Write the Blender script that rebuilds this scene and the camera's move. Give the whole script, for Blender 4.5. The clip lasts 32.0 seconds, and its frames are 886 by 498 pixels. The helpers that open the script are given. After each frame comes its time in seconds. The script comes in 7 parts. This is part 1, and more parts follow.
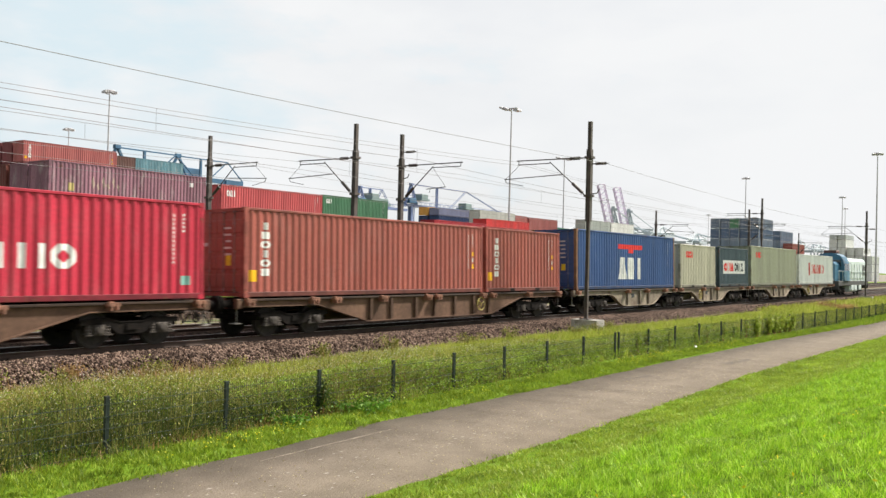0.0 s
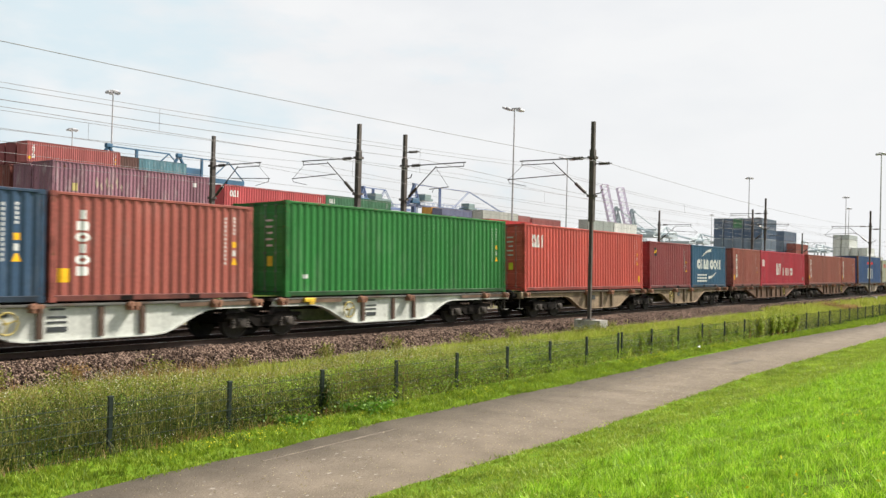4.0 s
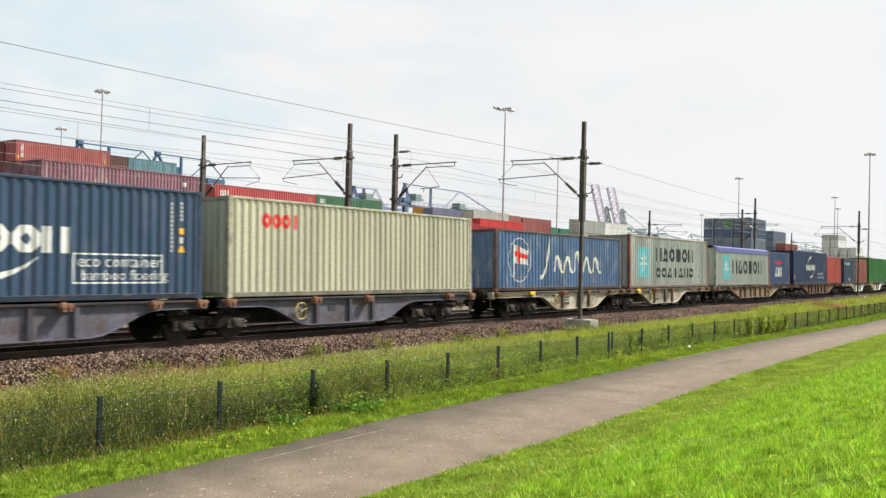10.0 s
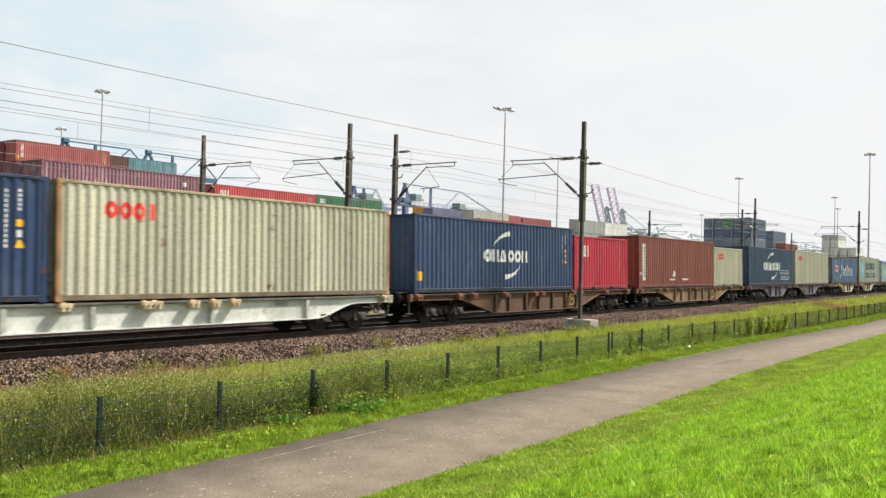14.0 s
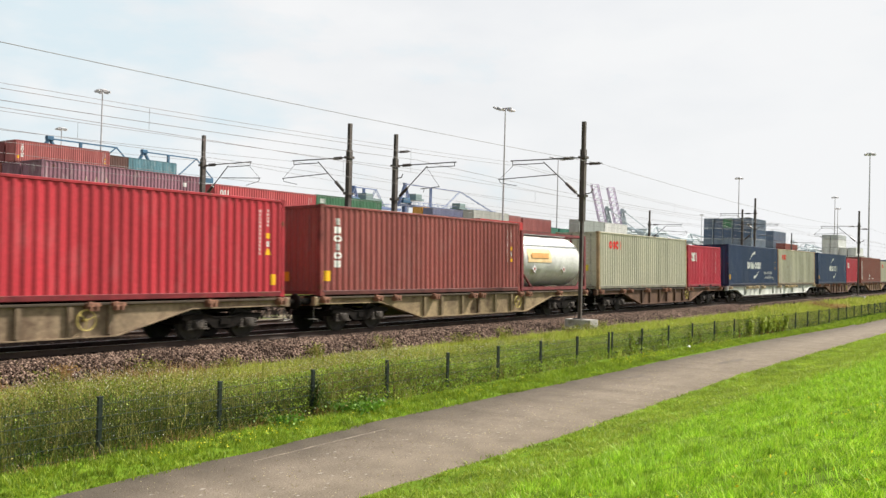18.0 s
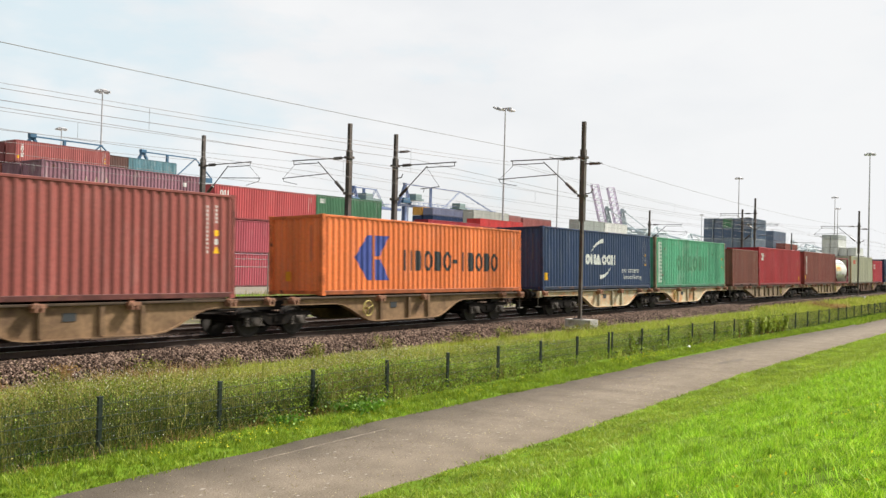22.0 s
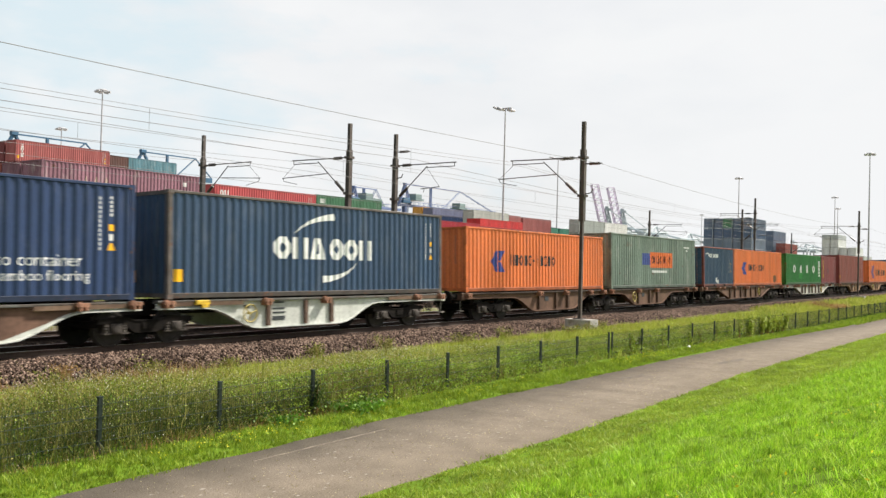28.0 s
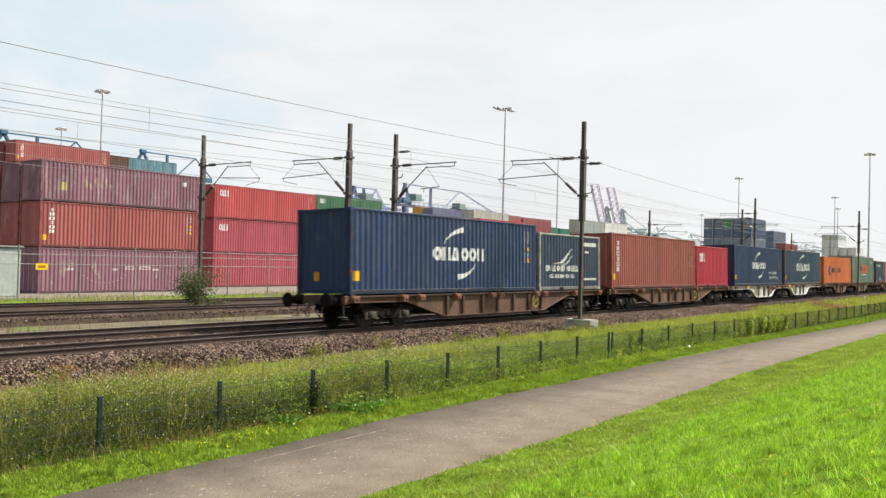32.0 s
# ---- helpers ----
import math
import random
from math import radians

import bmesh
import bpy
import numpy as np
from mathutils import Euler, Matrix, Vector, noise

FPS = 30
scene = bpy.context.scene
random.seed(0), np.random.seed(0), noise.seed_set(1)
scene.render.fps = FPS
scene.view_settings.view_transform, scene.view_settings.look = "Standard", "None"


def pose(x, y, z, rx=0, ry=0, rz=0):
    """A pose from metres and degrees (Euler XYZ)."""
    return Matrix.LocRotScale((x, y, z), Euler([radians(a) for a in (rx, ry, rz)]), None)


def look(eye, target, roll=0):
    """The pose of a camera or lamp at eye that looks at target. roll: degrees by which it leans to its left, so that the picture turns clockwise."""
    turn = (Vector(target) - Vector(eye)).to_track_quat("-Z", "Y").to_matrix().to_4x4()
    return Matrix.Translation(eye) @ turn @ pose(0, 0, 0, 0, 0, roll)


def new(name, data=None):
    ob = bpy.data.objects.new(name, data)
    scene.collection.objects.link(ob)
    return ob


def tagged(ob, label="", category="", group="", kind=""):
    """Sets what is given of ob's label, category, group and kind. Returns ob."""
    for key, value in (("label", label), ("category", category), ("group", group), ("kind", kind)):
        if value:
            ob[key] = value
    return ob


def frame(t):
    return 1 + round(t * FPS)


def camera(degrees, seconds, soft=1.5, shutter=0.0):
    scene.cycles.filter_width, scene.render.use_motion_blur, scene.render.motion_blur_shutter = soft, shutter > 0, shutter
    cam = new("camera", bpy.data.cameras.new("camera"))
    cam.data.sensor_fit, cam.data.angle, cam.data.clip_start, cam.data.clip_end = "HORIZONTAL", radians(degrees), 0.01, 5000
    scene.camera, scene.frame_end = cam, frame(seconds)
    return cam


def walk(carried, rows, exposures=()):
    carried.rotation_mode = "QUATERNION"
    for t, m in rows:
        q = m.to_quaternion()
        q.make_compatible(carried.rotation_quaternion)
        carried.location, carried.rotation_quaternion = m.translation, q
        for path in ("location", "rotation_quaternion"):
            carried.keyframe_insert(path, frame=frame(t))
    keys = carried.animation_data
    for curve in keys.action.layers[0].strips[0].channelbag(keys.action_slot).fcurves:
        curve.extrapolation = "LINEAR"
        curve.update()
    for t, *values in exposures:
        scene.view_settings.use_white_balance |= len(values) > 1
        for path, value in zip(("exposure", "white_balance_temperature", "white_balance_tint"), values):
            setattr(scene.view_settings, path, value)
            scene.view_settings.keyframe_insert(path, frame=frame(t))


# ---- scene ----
SECONDS = 32.0
EYE = Vector((0.0, -20.353, 2.333))
HEADING, PITCH, ROLL = 54.173, 0.838, 1.450


def aim(turn):
    a, p = radians(HEADING + turn), radians(PITCH)
    way = Vector((math.sin(a) * math.cos(p), math.cos(a) * math.cos(p), math.sin(p)))
    return look(EYE, EYE + way, ROLL)


cam = camera(53.767, SECONDS, soft=1.45, shutter=0.2)
PAN = ((0, -0.405), (0.5, -0.73), (1, -0.905), (1.5, -0.945), (2, -0.965), (2.5, -0.965), (3, -0.915), (3.5, -0.77),
       (5.5, -0.225), (6, -0.175), (6.5, -0.115), (7, -0.085), (8, -0.055), (9, 0.0), (10, 0.0), (21, 0.0), (32, 0.0))
walk(cam, [(t, aim(a)) for t, a in PAN])

# ---- light ----
SUN_AZ, SUN_EL = 118.0, 48.0   # degrees clockwise from +y, above the horizon
scene.view_settings.exposure = 0.60
world = bpy.data.worlds.new("sky")
scene.world = world
world.use_nodes = True
wn, wl = world.node_tree.nodes, world.node_tree.links
wn.clear()
w_out = wn.new("ShaderNodeOutputWorld")
w_bg = wn.new("ShaderNodeBackground")
w_sky = wn.new("ShaderNodeTexSky")
w_sky.sky_type = "NISHITA"
w_sky.sun_disc = False
w_sky.sun_elevation = radians(SUN_EL)
w_sky.sun_rotation = radians(SUN_AZ)
w_sky.dust_density = 3.0
w_gain = wn.new("ShaderNodeVectorMath")
w_gain.operation = "SCALE"
w_gain.inputs[3].default_value = 0.11
w_co = wn.new("ShaderNodeTexCoord")
w_map = wn.new("ShaderNodeMapping")
w_map.inputs[3].default_value = (2.2, 2.2, 6.0)
w_noise = wn.new("ShaderNodeTexNoise")
w_noise.inputs["Scale"].default_value = 1.6
w_noise.inputs["Detail"].default_value = 6.0
w_ramp = wn.new("ShaderNodeValToRGB")
w_ramp.color_ramp.elements[0].position, w_ramp.color_ramp.elements[1].position = 0.30, 0.56
w_ramp.color_ramp.elements[0].color = (0.84, 0.84, 0.84, 1)
w_ramp.color_ramp.elements[1].color = (1, 1, 1, 1)
w_mix = wn.new("ShaderNodeMix")
w_mix.data_type = "RGBA"
w_mix.inputs[7].default_value = (0.93, 0.94, 0.95, 1)
wl.new(w_sky.outputs[0], w_gain.inputs[0])
wl.new(w_co.outputs["Generated"], w_map.inputs[0])
wl.new(w_map.outputs[0], w_noise.inputs["Vector"])
wl.new(w_noise.outputs["Fac"], w_ramp.inputs[0])
wl.new(w_ramp.outputs[0], w_mix.inputs[0])
wl.new(w_gain.outputs[0], w_mix.inputs[6])
# the hazy sky is dimmer away from the sun
w_dot, w_fall, w_dim = wn.new("ShaderNodeVectorMath"), wn.new("ShaderNodeMapRange"), wn.new("ShaderNodeVectorMath")
w_dot.operation, w_dim.operation = "DOT_PRODUCT", "SCALE"
w_dot.inputs[1].default_value = (math.sin(radians(SUN_AZ)), math.cos(radians(SUN_AZ)), 0.0)
w_fall.inputs[1].default_value, w_fall.inputs[2].default_value, w_fall.inputs[3].default_value, w_fall.inputs[4].default_value = -1.0, 0.0, 0.32, 1.0
wl.new(w_co.outputs["Generated"], w_dot.inputs[0])
wl.new(w_dot.outputs["Value"], w_fall.inputs[0])
# the veil of cloud is thinner away from the sun, and pale blue shows through it
w_thin, w_veil, w_sum, w_cut, w_blue = (wn.new("ShaderNodeMapRange"), wn.new("ShaderNodeTexNoise"), wn.new("ShaderNodeMath"), wn.new("ShaderNodeMapRange"),
                                        wn.new("ShaderNodeMix"))
w_thin.inputs[1].default_value, w_thin.inputs[2].default_value, w_thin.inputs[3].default_value, w_thin.inputs[4].default_value = 0.0, 0.55, 0.0, 0.34
w_veil.inputs["Scale"].default_value, w_veil.inputs["Detail"].default_value, w_veil.inputs["Roughness"].default_value = 3.1, 7.0, 0.55
w_sum.operation = "ADD"
w_cut.inputs[1].default_value, w_cut.inputs[2].default_value = 0.44, 0.72
w_blue.data_type = "RGBA"
w_blue.inputs[6].default_value = (0.74, 0.86, 0.92, 1)
wl.new(w_dot.outputs["Value"], w_thin.inputs[0])
wl.new(w_map.outputs[0], w_veil.inputs["Vector"])
wl.new(w_veil.outputs["Fac"], w_sum.inputs[0])
wl.new(w_thin.outputs[0], w_sum.inputs[1])
wl.new(w_sum.outputs[0], w_cut.inputs[0])
wl.new(w_cut.outputs[0], w_blue.inputs[0])
wl.new(w_mix.outputs[2], w_blue.inputs[7])
wl.new(w_blue.outputs[2], w_dim.inputs[0])
wl.new(w_fall.outputs[0], w_dim.inputs[3])
wl.new(w_dim.outputs[0], w_bg.inputs[0])
wl.new(w_bg.outputs[0], w_out.inputs[0])
w_bg.inputs[1].default_value = 0.648

sun = new("sun", bpy.data.lights.new("sun", "SUN"))
sun.data.energy, sun.data.angle, sun.data.color = 5.3, radians(6.0), (1.0, 0.94, 0.84)
sa, se = radians(SUN_AZ), radians(SUN_EL)
sun.matrix_world = look(Vector((0, 0, 60)), Vector((0, 0, 60)) - Vector((math.sin(sa) * math.cos(se), math.cos(sa) * math.cos(se), math.sin(se))))

# ---- materials ----


def surface(name, color, rough=0.7, metal=0.0, dark=0.6, scale=3.0, fine=40.0, bump=0.15, own=False, stain=None, stain_at=0.62,
            streak=False, spec=0.5, soft=0.08, scuff=0.0, grain=0.0):
    """A painted, rusty or stony surface: two scales of variation, stains and relief. own: the colour comes from the object."""
    m = bpy.data.materials.new(name)
    m.use_nodes = True
    n, l = m.node_tree.nodes, m.node_tree.links
    b = n["Principled BSDF"]
    co, info = n.new("ShaderNodeTexCoord"), n.new("ShaderNodeObjectInfo")
    add, mul = n.new("ShaderNodeVectorMath"), n.new("ShaderNodeVectorMath")
    mul.operation = "SCALE"
    comb = n.new("ShaderNodeCombineXYZ")
    l.new(info.outputs["Random"], comb.inputs[0])
    l.new(info.outputs["Random"], comb.inputs[2])
    l.new(comb.outputs[0], mul.inputs[0])
    mul.inputs[3].default_value = 37.0
    l.new(co.outputs["Object"], add.inputs[0])
    l.new(mul.outputs[0], add.inputs[1])
    big, small = n.new("ShaderNodeTexNoise"), n.new("ShaderNodeTexNoise")
    big.inputs["Scale"].default_value, big.inputs["Detail"].default_value = scale, 5.0
    small.inputs["Scale"].default_value, small.inputs["Detail"].default_value = fine, 3.0
    src = add.outputs[0]
    if streak:
        st = n.new("ShaderNodeMapping")
        st.inputs[3].default_value = (1.0, 1.0, 0.12)
        l.new(src, st.inputs[0])
        l.new(st.outputs[0], big.inputs["Vector"])
    else:
        l.new(src, big.inputs["Vector"])
    l.new(src, small.inputs["Vector"])
    ramp = n.new("ShaderNodeMapRange")
    ramp.inputs[1].default_value, ramp.inputs[2].default_value = 0.3, 0.7
    ramp.inputs[3].default_value, ramp.inputs[4].default_value = dark, 1.0 + (1 - dark) * 0.5
    l.new(big.outputs["Fac"], ramp.inputs[0])
    ramp2 = n.new("ShaderNodeMapRange")
    ramp2.inputs[1].default_value, ramp2.inputs[2].default_value = 0.3, 0.7
    ramp2.inputs[3].default_value, ramp2.inputs[4].default_value = 1 - (1 - dark) * 0.5 - grain, 1 + (1 - dark) * 0.4 + grain
    l.new(small.outputs["Fac"], ramp2.inputs[0])
    both = n.new("ShaderNodeMath")
    both.operation = "MULTIPLY"
    l.new(ramp.outputs[0], both.inputs[0])
    l.new(ramp2.outputs[0], both.inputs[1])
    tint = n.new("ShaderNodeVectorMath")
    tint.operation = "SCALE"
    if own:
        l.new(info.outputs["Color"], tint.inputs[0])
    else:
        tint.inputs[0].default_value = color[:3]
    l.new(both.outputs[0], tint.inputs[3])
    last = tint.outputs[0]
    if stain:
        third = n.new("ShaderNodeTexNoise")
        third.inputs["Scale"].default_value, third.inputs["Detail"].default_value = scale * 1.7, 8.0
        third.inputs["Roughness"].default_value = 0.7
        l.new(src, third.inputs["Vector"])
        cut = n.new("ShaderNodeMapRange")
        cut.inputs[1].default_value, cut.inputs[2].default_value = stain_at, stain_at + soft
        l.new(third.outputs["Fac"], cut.inputs[0])
        mx = n.new("ShaderNodeMix")
        mx.data_type = "RGBA"
        mx.inputs[7].default_value = (*stain, 1)
        l.new(cut.outputs[0], mx.inputs[0])
        l.new(last, mx.inputs[6])
        last = mx.outputs[2]
    if scuff:   # chalky rubbed places and scratches
        rub, rub_cut, rub_map = n.new("ShaderNodeTexNoise"), n.new("ShaderNodeMapRange"), n.new("ShaderNodeMapping")
        rub_map.inputs[3].default_value = (1.0, 1.0, 0.35)
        rub.inputs["Scale"].default_value, rub.inputs["Detail"].default_value, rub.inputs["Roughness"].default_value = 1.9, 9.0, 0.68
        rub_cut.inputs[1].default_value, rub_cut.inputs[2].default_value, rub_cut.inputs[4].default_value = 0.52, 0.74, scuff
        l.new(src, rub_map.inputs[0])
        l.new(rub_map.outputs[0], rub.inputs["Vector"])
        l.new(rub.outputs["Fac"], rub_cut.inputs[0])
        pale = n.new("ShaderNodeMix")
        pale.data_type = "RGBA"
        pale.inputs[7].default_value = (0.52, 0.50, 0.47, 1)
        l.new(rub_cut.outputs[0], pale.inputs[0])
        l.new(last, pale.inputs[6])
        last = pale.outputs[2]
    l.new(last, b.inputs["Base Color"])
    b.inputs["Roughness"].default_value, b.inputs["Metallic"].default_value = rough, metal
    b.inputs["Specular IOR Level"].default_value = spec
    if bump:
        bp = n.new("ShaderNodeBump")
        bp.inputs["Strength"].default_value, bp.inputs["Distance"].default_value = bump, 0.02
        l.new(small.outputs["Fac"], bp.inputs["Height"])
        l.new(bp.outputs[0], b.inputs["Normal"])
    return m


RUST = (0.12, 0.05, 0.025)
paint = surface("container_paint", (1, 1, 1), 0.48, dark=0.74, scale=0.9, fine=14, bump=0.04, own=True, stain=RUST, stain_at=0.69, streak=True, spec=0.36, scuff=0.09)
paint_worn = surface("container_paint_worn", (1, 1, 1), 0.5, dark=0.62, scale=1.1, fine=14, bump=0.05, own=True, stain=RUST, stain_at=0.62, streak=True, spec=0.3, scuff=0.42)
frame_paint = surface("container_frame_paint", (1, 1, 1), 0.6, dark=0.55, scale=2.2, fine=18, bump=0.05, own=True, stain=RUST, stain_at=0.58, spec=0.3)
mark_paint = surface("marking_paint", (1, 1, 1), 0.6, dark=0.82, scale=3, fine=25, bump=0.0, own=True, spec=0.3)
wagon_paint = surface("wagon_paint", (1, 1, 1), 0.7, dark=0.58, scale=0.8, fine=9, bump=0.05, own=True, stain=(0.075, 0.042, 0.028), stain_at=0.47, streak=True, spec=0.25, soft=0.24)
wagon_rusted = surface("wagon_paint_rusted", (1, 1, 1), 0.7, dark=0.66, scale=0.9, fine=8, bump=0.05, own=True, stain=(0.50, 0.23, 0.10), stain_at=0.44, spec=0.25, soft=0.22)
wagon_clean = surface("wagon_paint_pale", (1, 1, 1), 0.65, dark=0.70, scale=1.4, fine=10, bump=0.05, own=True, stain=(0.16, 0.11, 0.075), stain_at=0.64, streak=True, spec=0.25)
wagon_dark = surface("bogie_steel", (0.011, 0.009, 0.008), 0.9, dark=0.5, scale=5, fine=30, bump=0.2, stain=(0.035, 0.024, 0.018), stain_at=0.55, spec=0.12, soft=0.2)
axle_steel = surface("axle_box_steel", (0.075, 0.063, 0.055), 0.75, dark=0.55, scale=5, fine=25, bump=0.1, stain=(0.05, 0.035, 0.028), stain_at=0.55, spec=0.25, soft=0.2)
step_steel = surface("step_steel", (0.20, 0.185, 0.165), 0.7, dark=0.6, scale=6, fine=30, bump=0.05, stain=(0.09, 0.06, 0.045), stain_at=0.55)
wheel_steel = surface("wheel_steel", (0.030, 0.024, 0.020), 0.75, 0.1, dark=0.5, scale=6, fine=40)
lug_paint = surface("bracket_paint", (1, 1, 1), 0.7, dark=0.5, scale=6, fine=30, own=True, stain=RUST, stain_at=0.6)
tarp = surface("tarpaulin", (0.095, 0.10, 0.34), 0.45, dark=0.6, scale=4, fine=14, bump=0.3)
tank_steel = surface("tank_cladding", (0.66, 0.66, 0.64), 0.5, 0.12, dark=0.75, scale=0.8, fine=8, bump=0.05)
rail_side = surface("rail_steel", (0.052, 0.031, 0.023), 0.8, 0.0, dark=0.6, scale=2, fine=30)
rail_top = surface("rail_head", (0.42, 0.42, 0.43), 0.3, 0.9, dark=0.8, scale=2, fine=30, bump=0.0)
concrete = surface("concrete", (0.40, 0.38, 0.35), 0.85, dark=0.7, scale=2, fine=30, stain=(0.22, 0.20, 0.17), stain_at=0.55)
sleeper_mat = surface("sleeper_concrete", (0.032, 0.026, 0.022), 0.9, dark=0.6, scale=3, fine=30, spec=0.1)
galv = surface("mast_steel", (0.105, 0.088, 0.08), 0.7, 0.2, dark=0.65, scale=3, fine=30, stain=(0.13, 0.09, 0.07), stain_at=0.6)
tube_mat = surface("cantilever_tube", (0.12, 0.115, 0.11), 0.55, 0.5, dark=0.7, scale=4, fine=30)
insul = surface("insulator", (0.06, 0.045, 0.04), 0.4, dark=0.8, scale=4, fine=20)
wire_mat = surface("wire_copper", (0.25, 0.235, 0.235), 0.8, 0.0, dark=0.8, scale=1, fine=5, bump=0)
# grey lightened to suggest haze on the far floodlight masts
lamp_mat = surface("lamp_mast_steel", (0.55, 0.53, 0.55), 0.6, 0.3, dark=0.8, scale=1, fine=8)
post_mat = surface("fence_post_paint", (0.022, 0.035, 0.03), 0.55, dark=0.7, scale=4, fine=30)
mesh_mat = surface("fence_wire", (0.034, 0.048, 0.037), 0.8, dark=0.7, scale=4, fine=30, bump=0, spec=0.15)
zinc = surface("zinc_fence", (0.24, 0.235, 0.23), 0.7, 0.0, dark=0.75, scale=3, fine=20)
crane_blue = surface("crane_paint", (0.05, 0.135, 0.235), 0.55, dark=0.7, scale=0.5, fine=4)
# far crane colours, with the distance haze lightened into the paint
crane_far = surface("crane_paint_hazed", (0.40, 0.46, 0.49), 0.7, dark=0.85, scale=0.1, fine=1, bump=0)
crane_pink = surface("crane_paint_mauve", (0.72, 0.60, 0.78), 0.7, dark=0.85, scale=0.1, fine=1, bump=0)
asphalt = surface("path_asphalt", (0.172, 0.140, 0.108), 0.92, dark=0.80, scale=1.6, fine=48, bump=0.6, stain=(0.195, 0.162, 0.128), stain_at=0.56, soft=0.25, spec=0.2, grain=0.32)
soil = surface("ballast_bed", (0.06, 0.042, 0.032), 0.95, dark=0.5, scale=1.2, fine=16, bump=1.0, spec=0.1)
bed_dark = surface("oily_ballast", (0.013, 0.0105, 0.009), 0.95, dark=0.5, scale=1.5, fine=18, bump=1.0, spec=0.05)
gravel_pale = surface("weedy_gravel", (0.15, 0.12, 0.08), 0.95, dark=0.55, scale=0.5, fine=10, bump=0.8, stain=(0.10, 0.13, 0.035), stain_at=0.52)
yard = surface("yard_concrete", (0.20, 0.175, 0.14), 0.9, dark=0.75, scale=0.15, fine=6, bump=0.1)
turf = surface("turf_soil", (0.12, 0.20, 0.016), 0.95, spec=0.06, dark=0.55, scale=0.6, fine=8, bump=0.8, stain=(0.13, 0.155, 0.02), stain_at=0.6)
loco_blue = surface("loco_paint_blue", (0.045, 0.15, 0.25), 0.4, dark=0.8, scale=1, fine=8, bump=0)
loco_pale = surface("loco_paint_pale", (0.54, 0.61, 0.60), 0.4, dark=0.85, scale=1, fine=8, bump=0)
loco_dark = surface("loco_underframe", (0.05, 0.05, 0.05), 0.7, dark=0.6, scale=3, fine=20)
glass = bpy.data.materials.new("window_glass")
glass.use_nodes = True
glass.node_tree.nodes["Principled BSDF"].inputs["Base Color"].default_value = (0.03, 0.04, 0.05, 1)
glass.node_tree.nodes["Principled BSDF"].inputs["Roughness"].default_value = 0.06


def leaf_mat(name, c0, c1, c2, rough=0.55, trans=0.35, spot=0.55, low=0.62, high=1.3):
    """Leaves and blades: colour varies from piece to piece, some light comes through."""
    m = bpy.data.materials.new(name)
    m.use_nodes = True
    n, l = m.node_tree.nodes, m.node_tree.links
    b = n["Principled BSDF"]
    geo = n.new("ShaderNodeNewGeometry")
    ramp = n.new("ShaderNodeValToRGB")
    ramp.color_ramp.elements[0].color, ramp.color_ramp.elements[1].color = (*c0, 1), (*c2, 1)
    mid = ramp.color_ramp.elements.new(0.55)
    mid.color = (*c1, 1)
    l.new(geo.outputs["Random Per Island"], ramp.inputs[0])
    co, ns = n.new("ShaderNodeTexCoord"), n.new("ShaderNodeTexNoise")
    ns.inputs["Scale"].default_value, ns.inputs["Detail"].default_value = spot, 5.0
    l.new(co.outputs["Object"], ns.inputs["Vector"])
    mr = n.new("ShaderNodeMapRange")
    mr.inputs[1].default_value, mr.inputs[2].default_value, mr.inputs[3].default_value, mr.inputs[4].default_value = 0.3, 0.7, low, high
    l.new(ns.outputs["Fac"], mr.inputs[0])
    sc = n.new("ShaderNodeVectorMath")
    sc.operation = "SCALE"
    l.new(ramp.outputs[0], sc.inputs[0])
    l.new(mr.outputs[0], sc.inputs[3])
    l.new(sc.outputs[0], b.inputs["Base Color"])
    b.inputs["Roughness"].default_value = rough
    b.inputs["Specular IOR Level"].default_value = 0.3 if trans else 0.08
    tr, mix = n.new("ShaderNodeBsdfTranslucent"), n.new("ShaderNodeMixShader")
    l.new(sc.outputs[0], tr.inputs[0])
    mix.inputs[0].default_value = trans
    l.new(b.outputs[0], mix.inputs[1])
    l.new(tr.outputs[0], mix.inputs[2])
    l.new(mix.outputs[0], n["Material Output"].inputs[0])
    return m


lawn_mat = leaf_mat("lawn_blades", (0.118, 0.25, 0.012), (0.312, 0.52, 0.025), (0.55, 0.70, 0.09), spot=3.2, low=0.55, high=1.45)
weed_mat = leaf_mat("weed_blades", (0.08, 0.105, 0.017), (0.225, 0.232, 0.038), (0.44, 0.39, 0.13), spot=1.4, low=0.5, high=1.4)
herb_mat = leaf_mat("herb_leaves", (0.09, 0.165, 0.015), (0.22, 0.31, 0.027), (0.38, 0.45, 0.06), spot=1.5)
lush_mat = leaf_mat("lush_leaves", (0.13, 0.22, 0.018), (0.27, 0.40, 0.035), (0.46, 0.57, 0.08), spot=1.2)
dry_mat = leaf_mat("dry_stalks", (0.23, 0.125, 0.043), (0.37, 0.22, 0.085), (0.48, 0.35, 0.16))
flower_mat = leaf_mat("yellow_petals", (0.70, 0.58, 0.02), (0.78, 0.68, 0.03), (0.84, 0.76, 0.06))
white_mat = leaf_mat("seed_heads", (0.48, 0.46, 0.34), (0.68, 0.66, 0.54), (0.80, 0.79, 0.70))
stone_mat = leaf_mat("ballast_stones", (0.016, 0.011, 0.009), (0.085, 0.055, 0.043), (0.29, 0.205, 0.16), rough=0.9, trans=0.0)
shrub_mat = leaf_mat("shrub_leaves", (0.055, 0.08, 0.03), (0.10, 0.13, 0.05), (0.18, 0.205, 0.10))
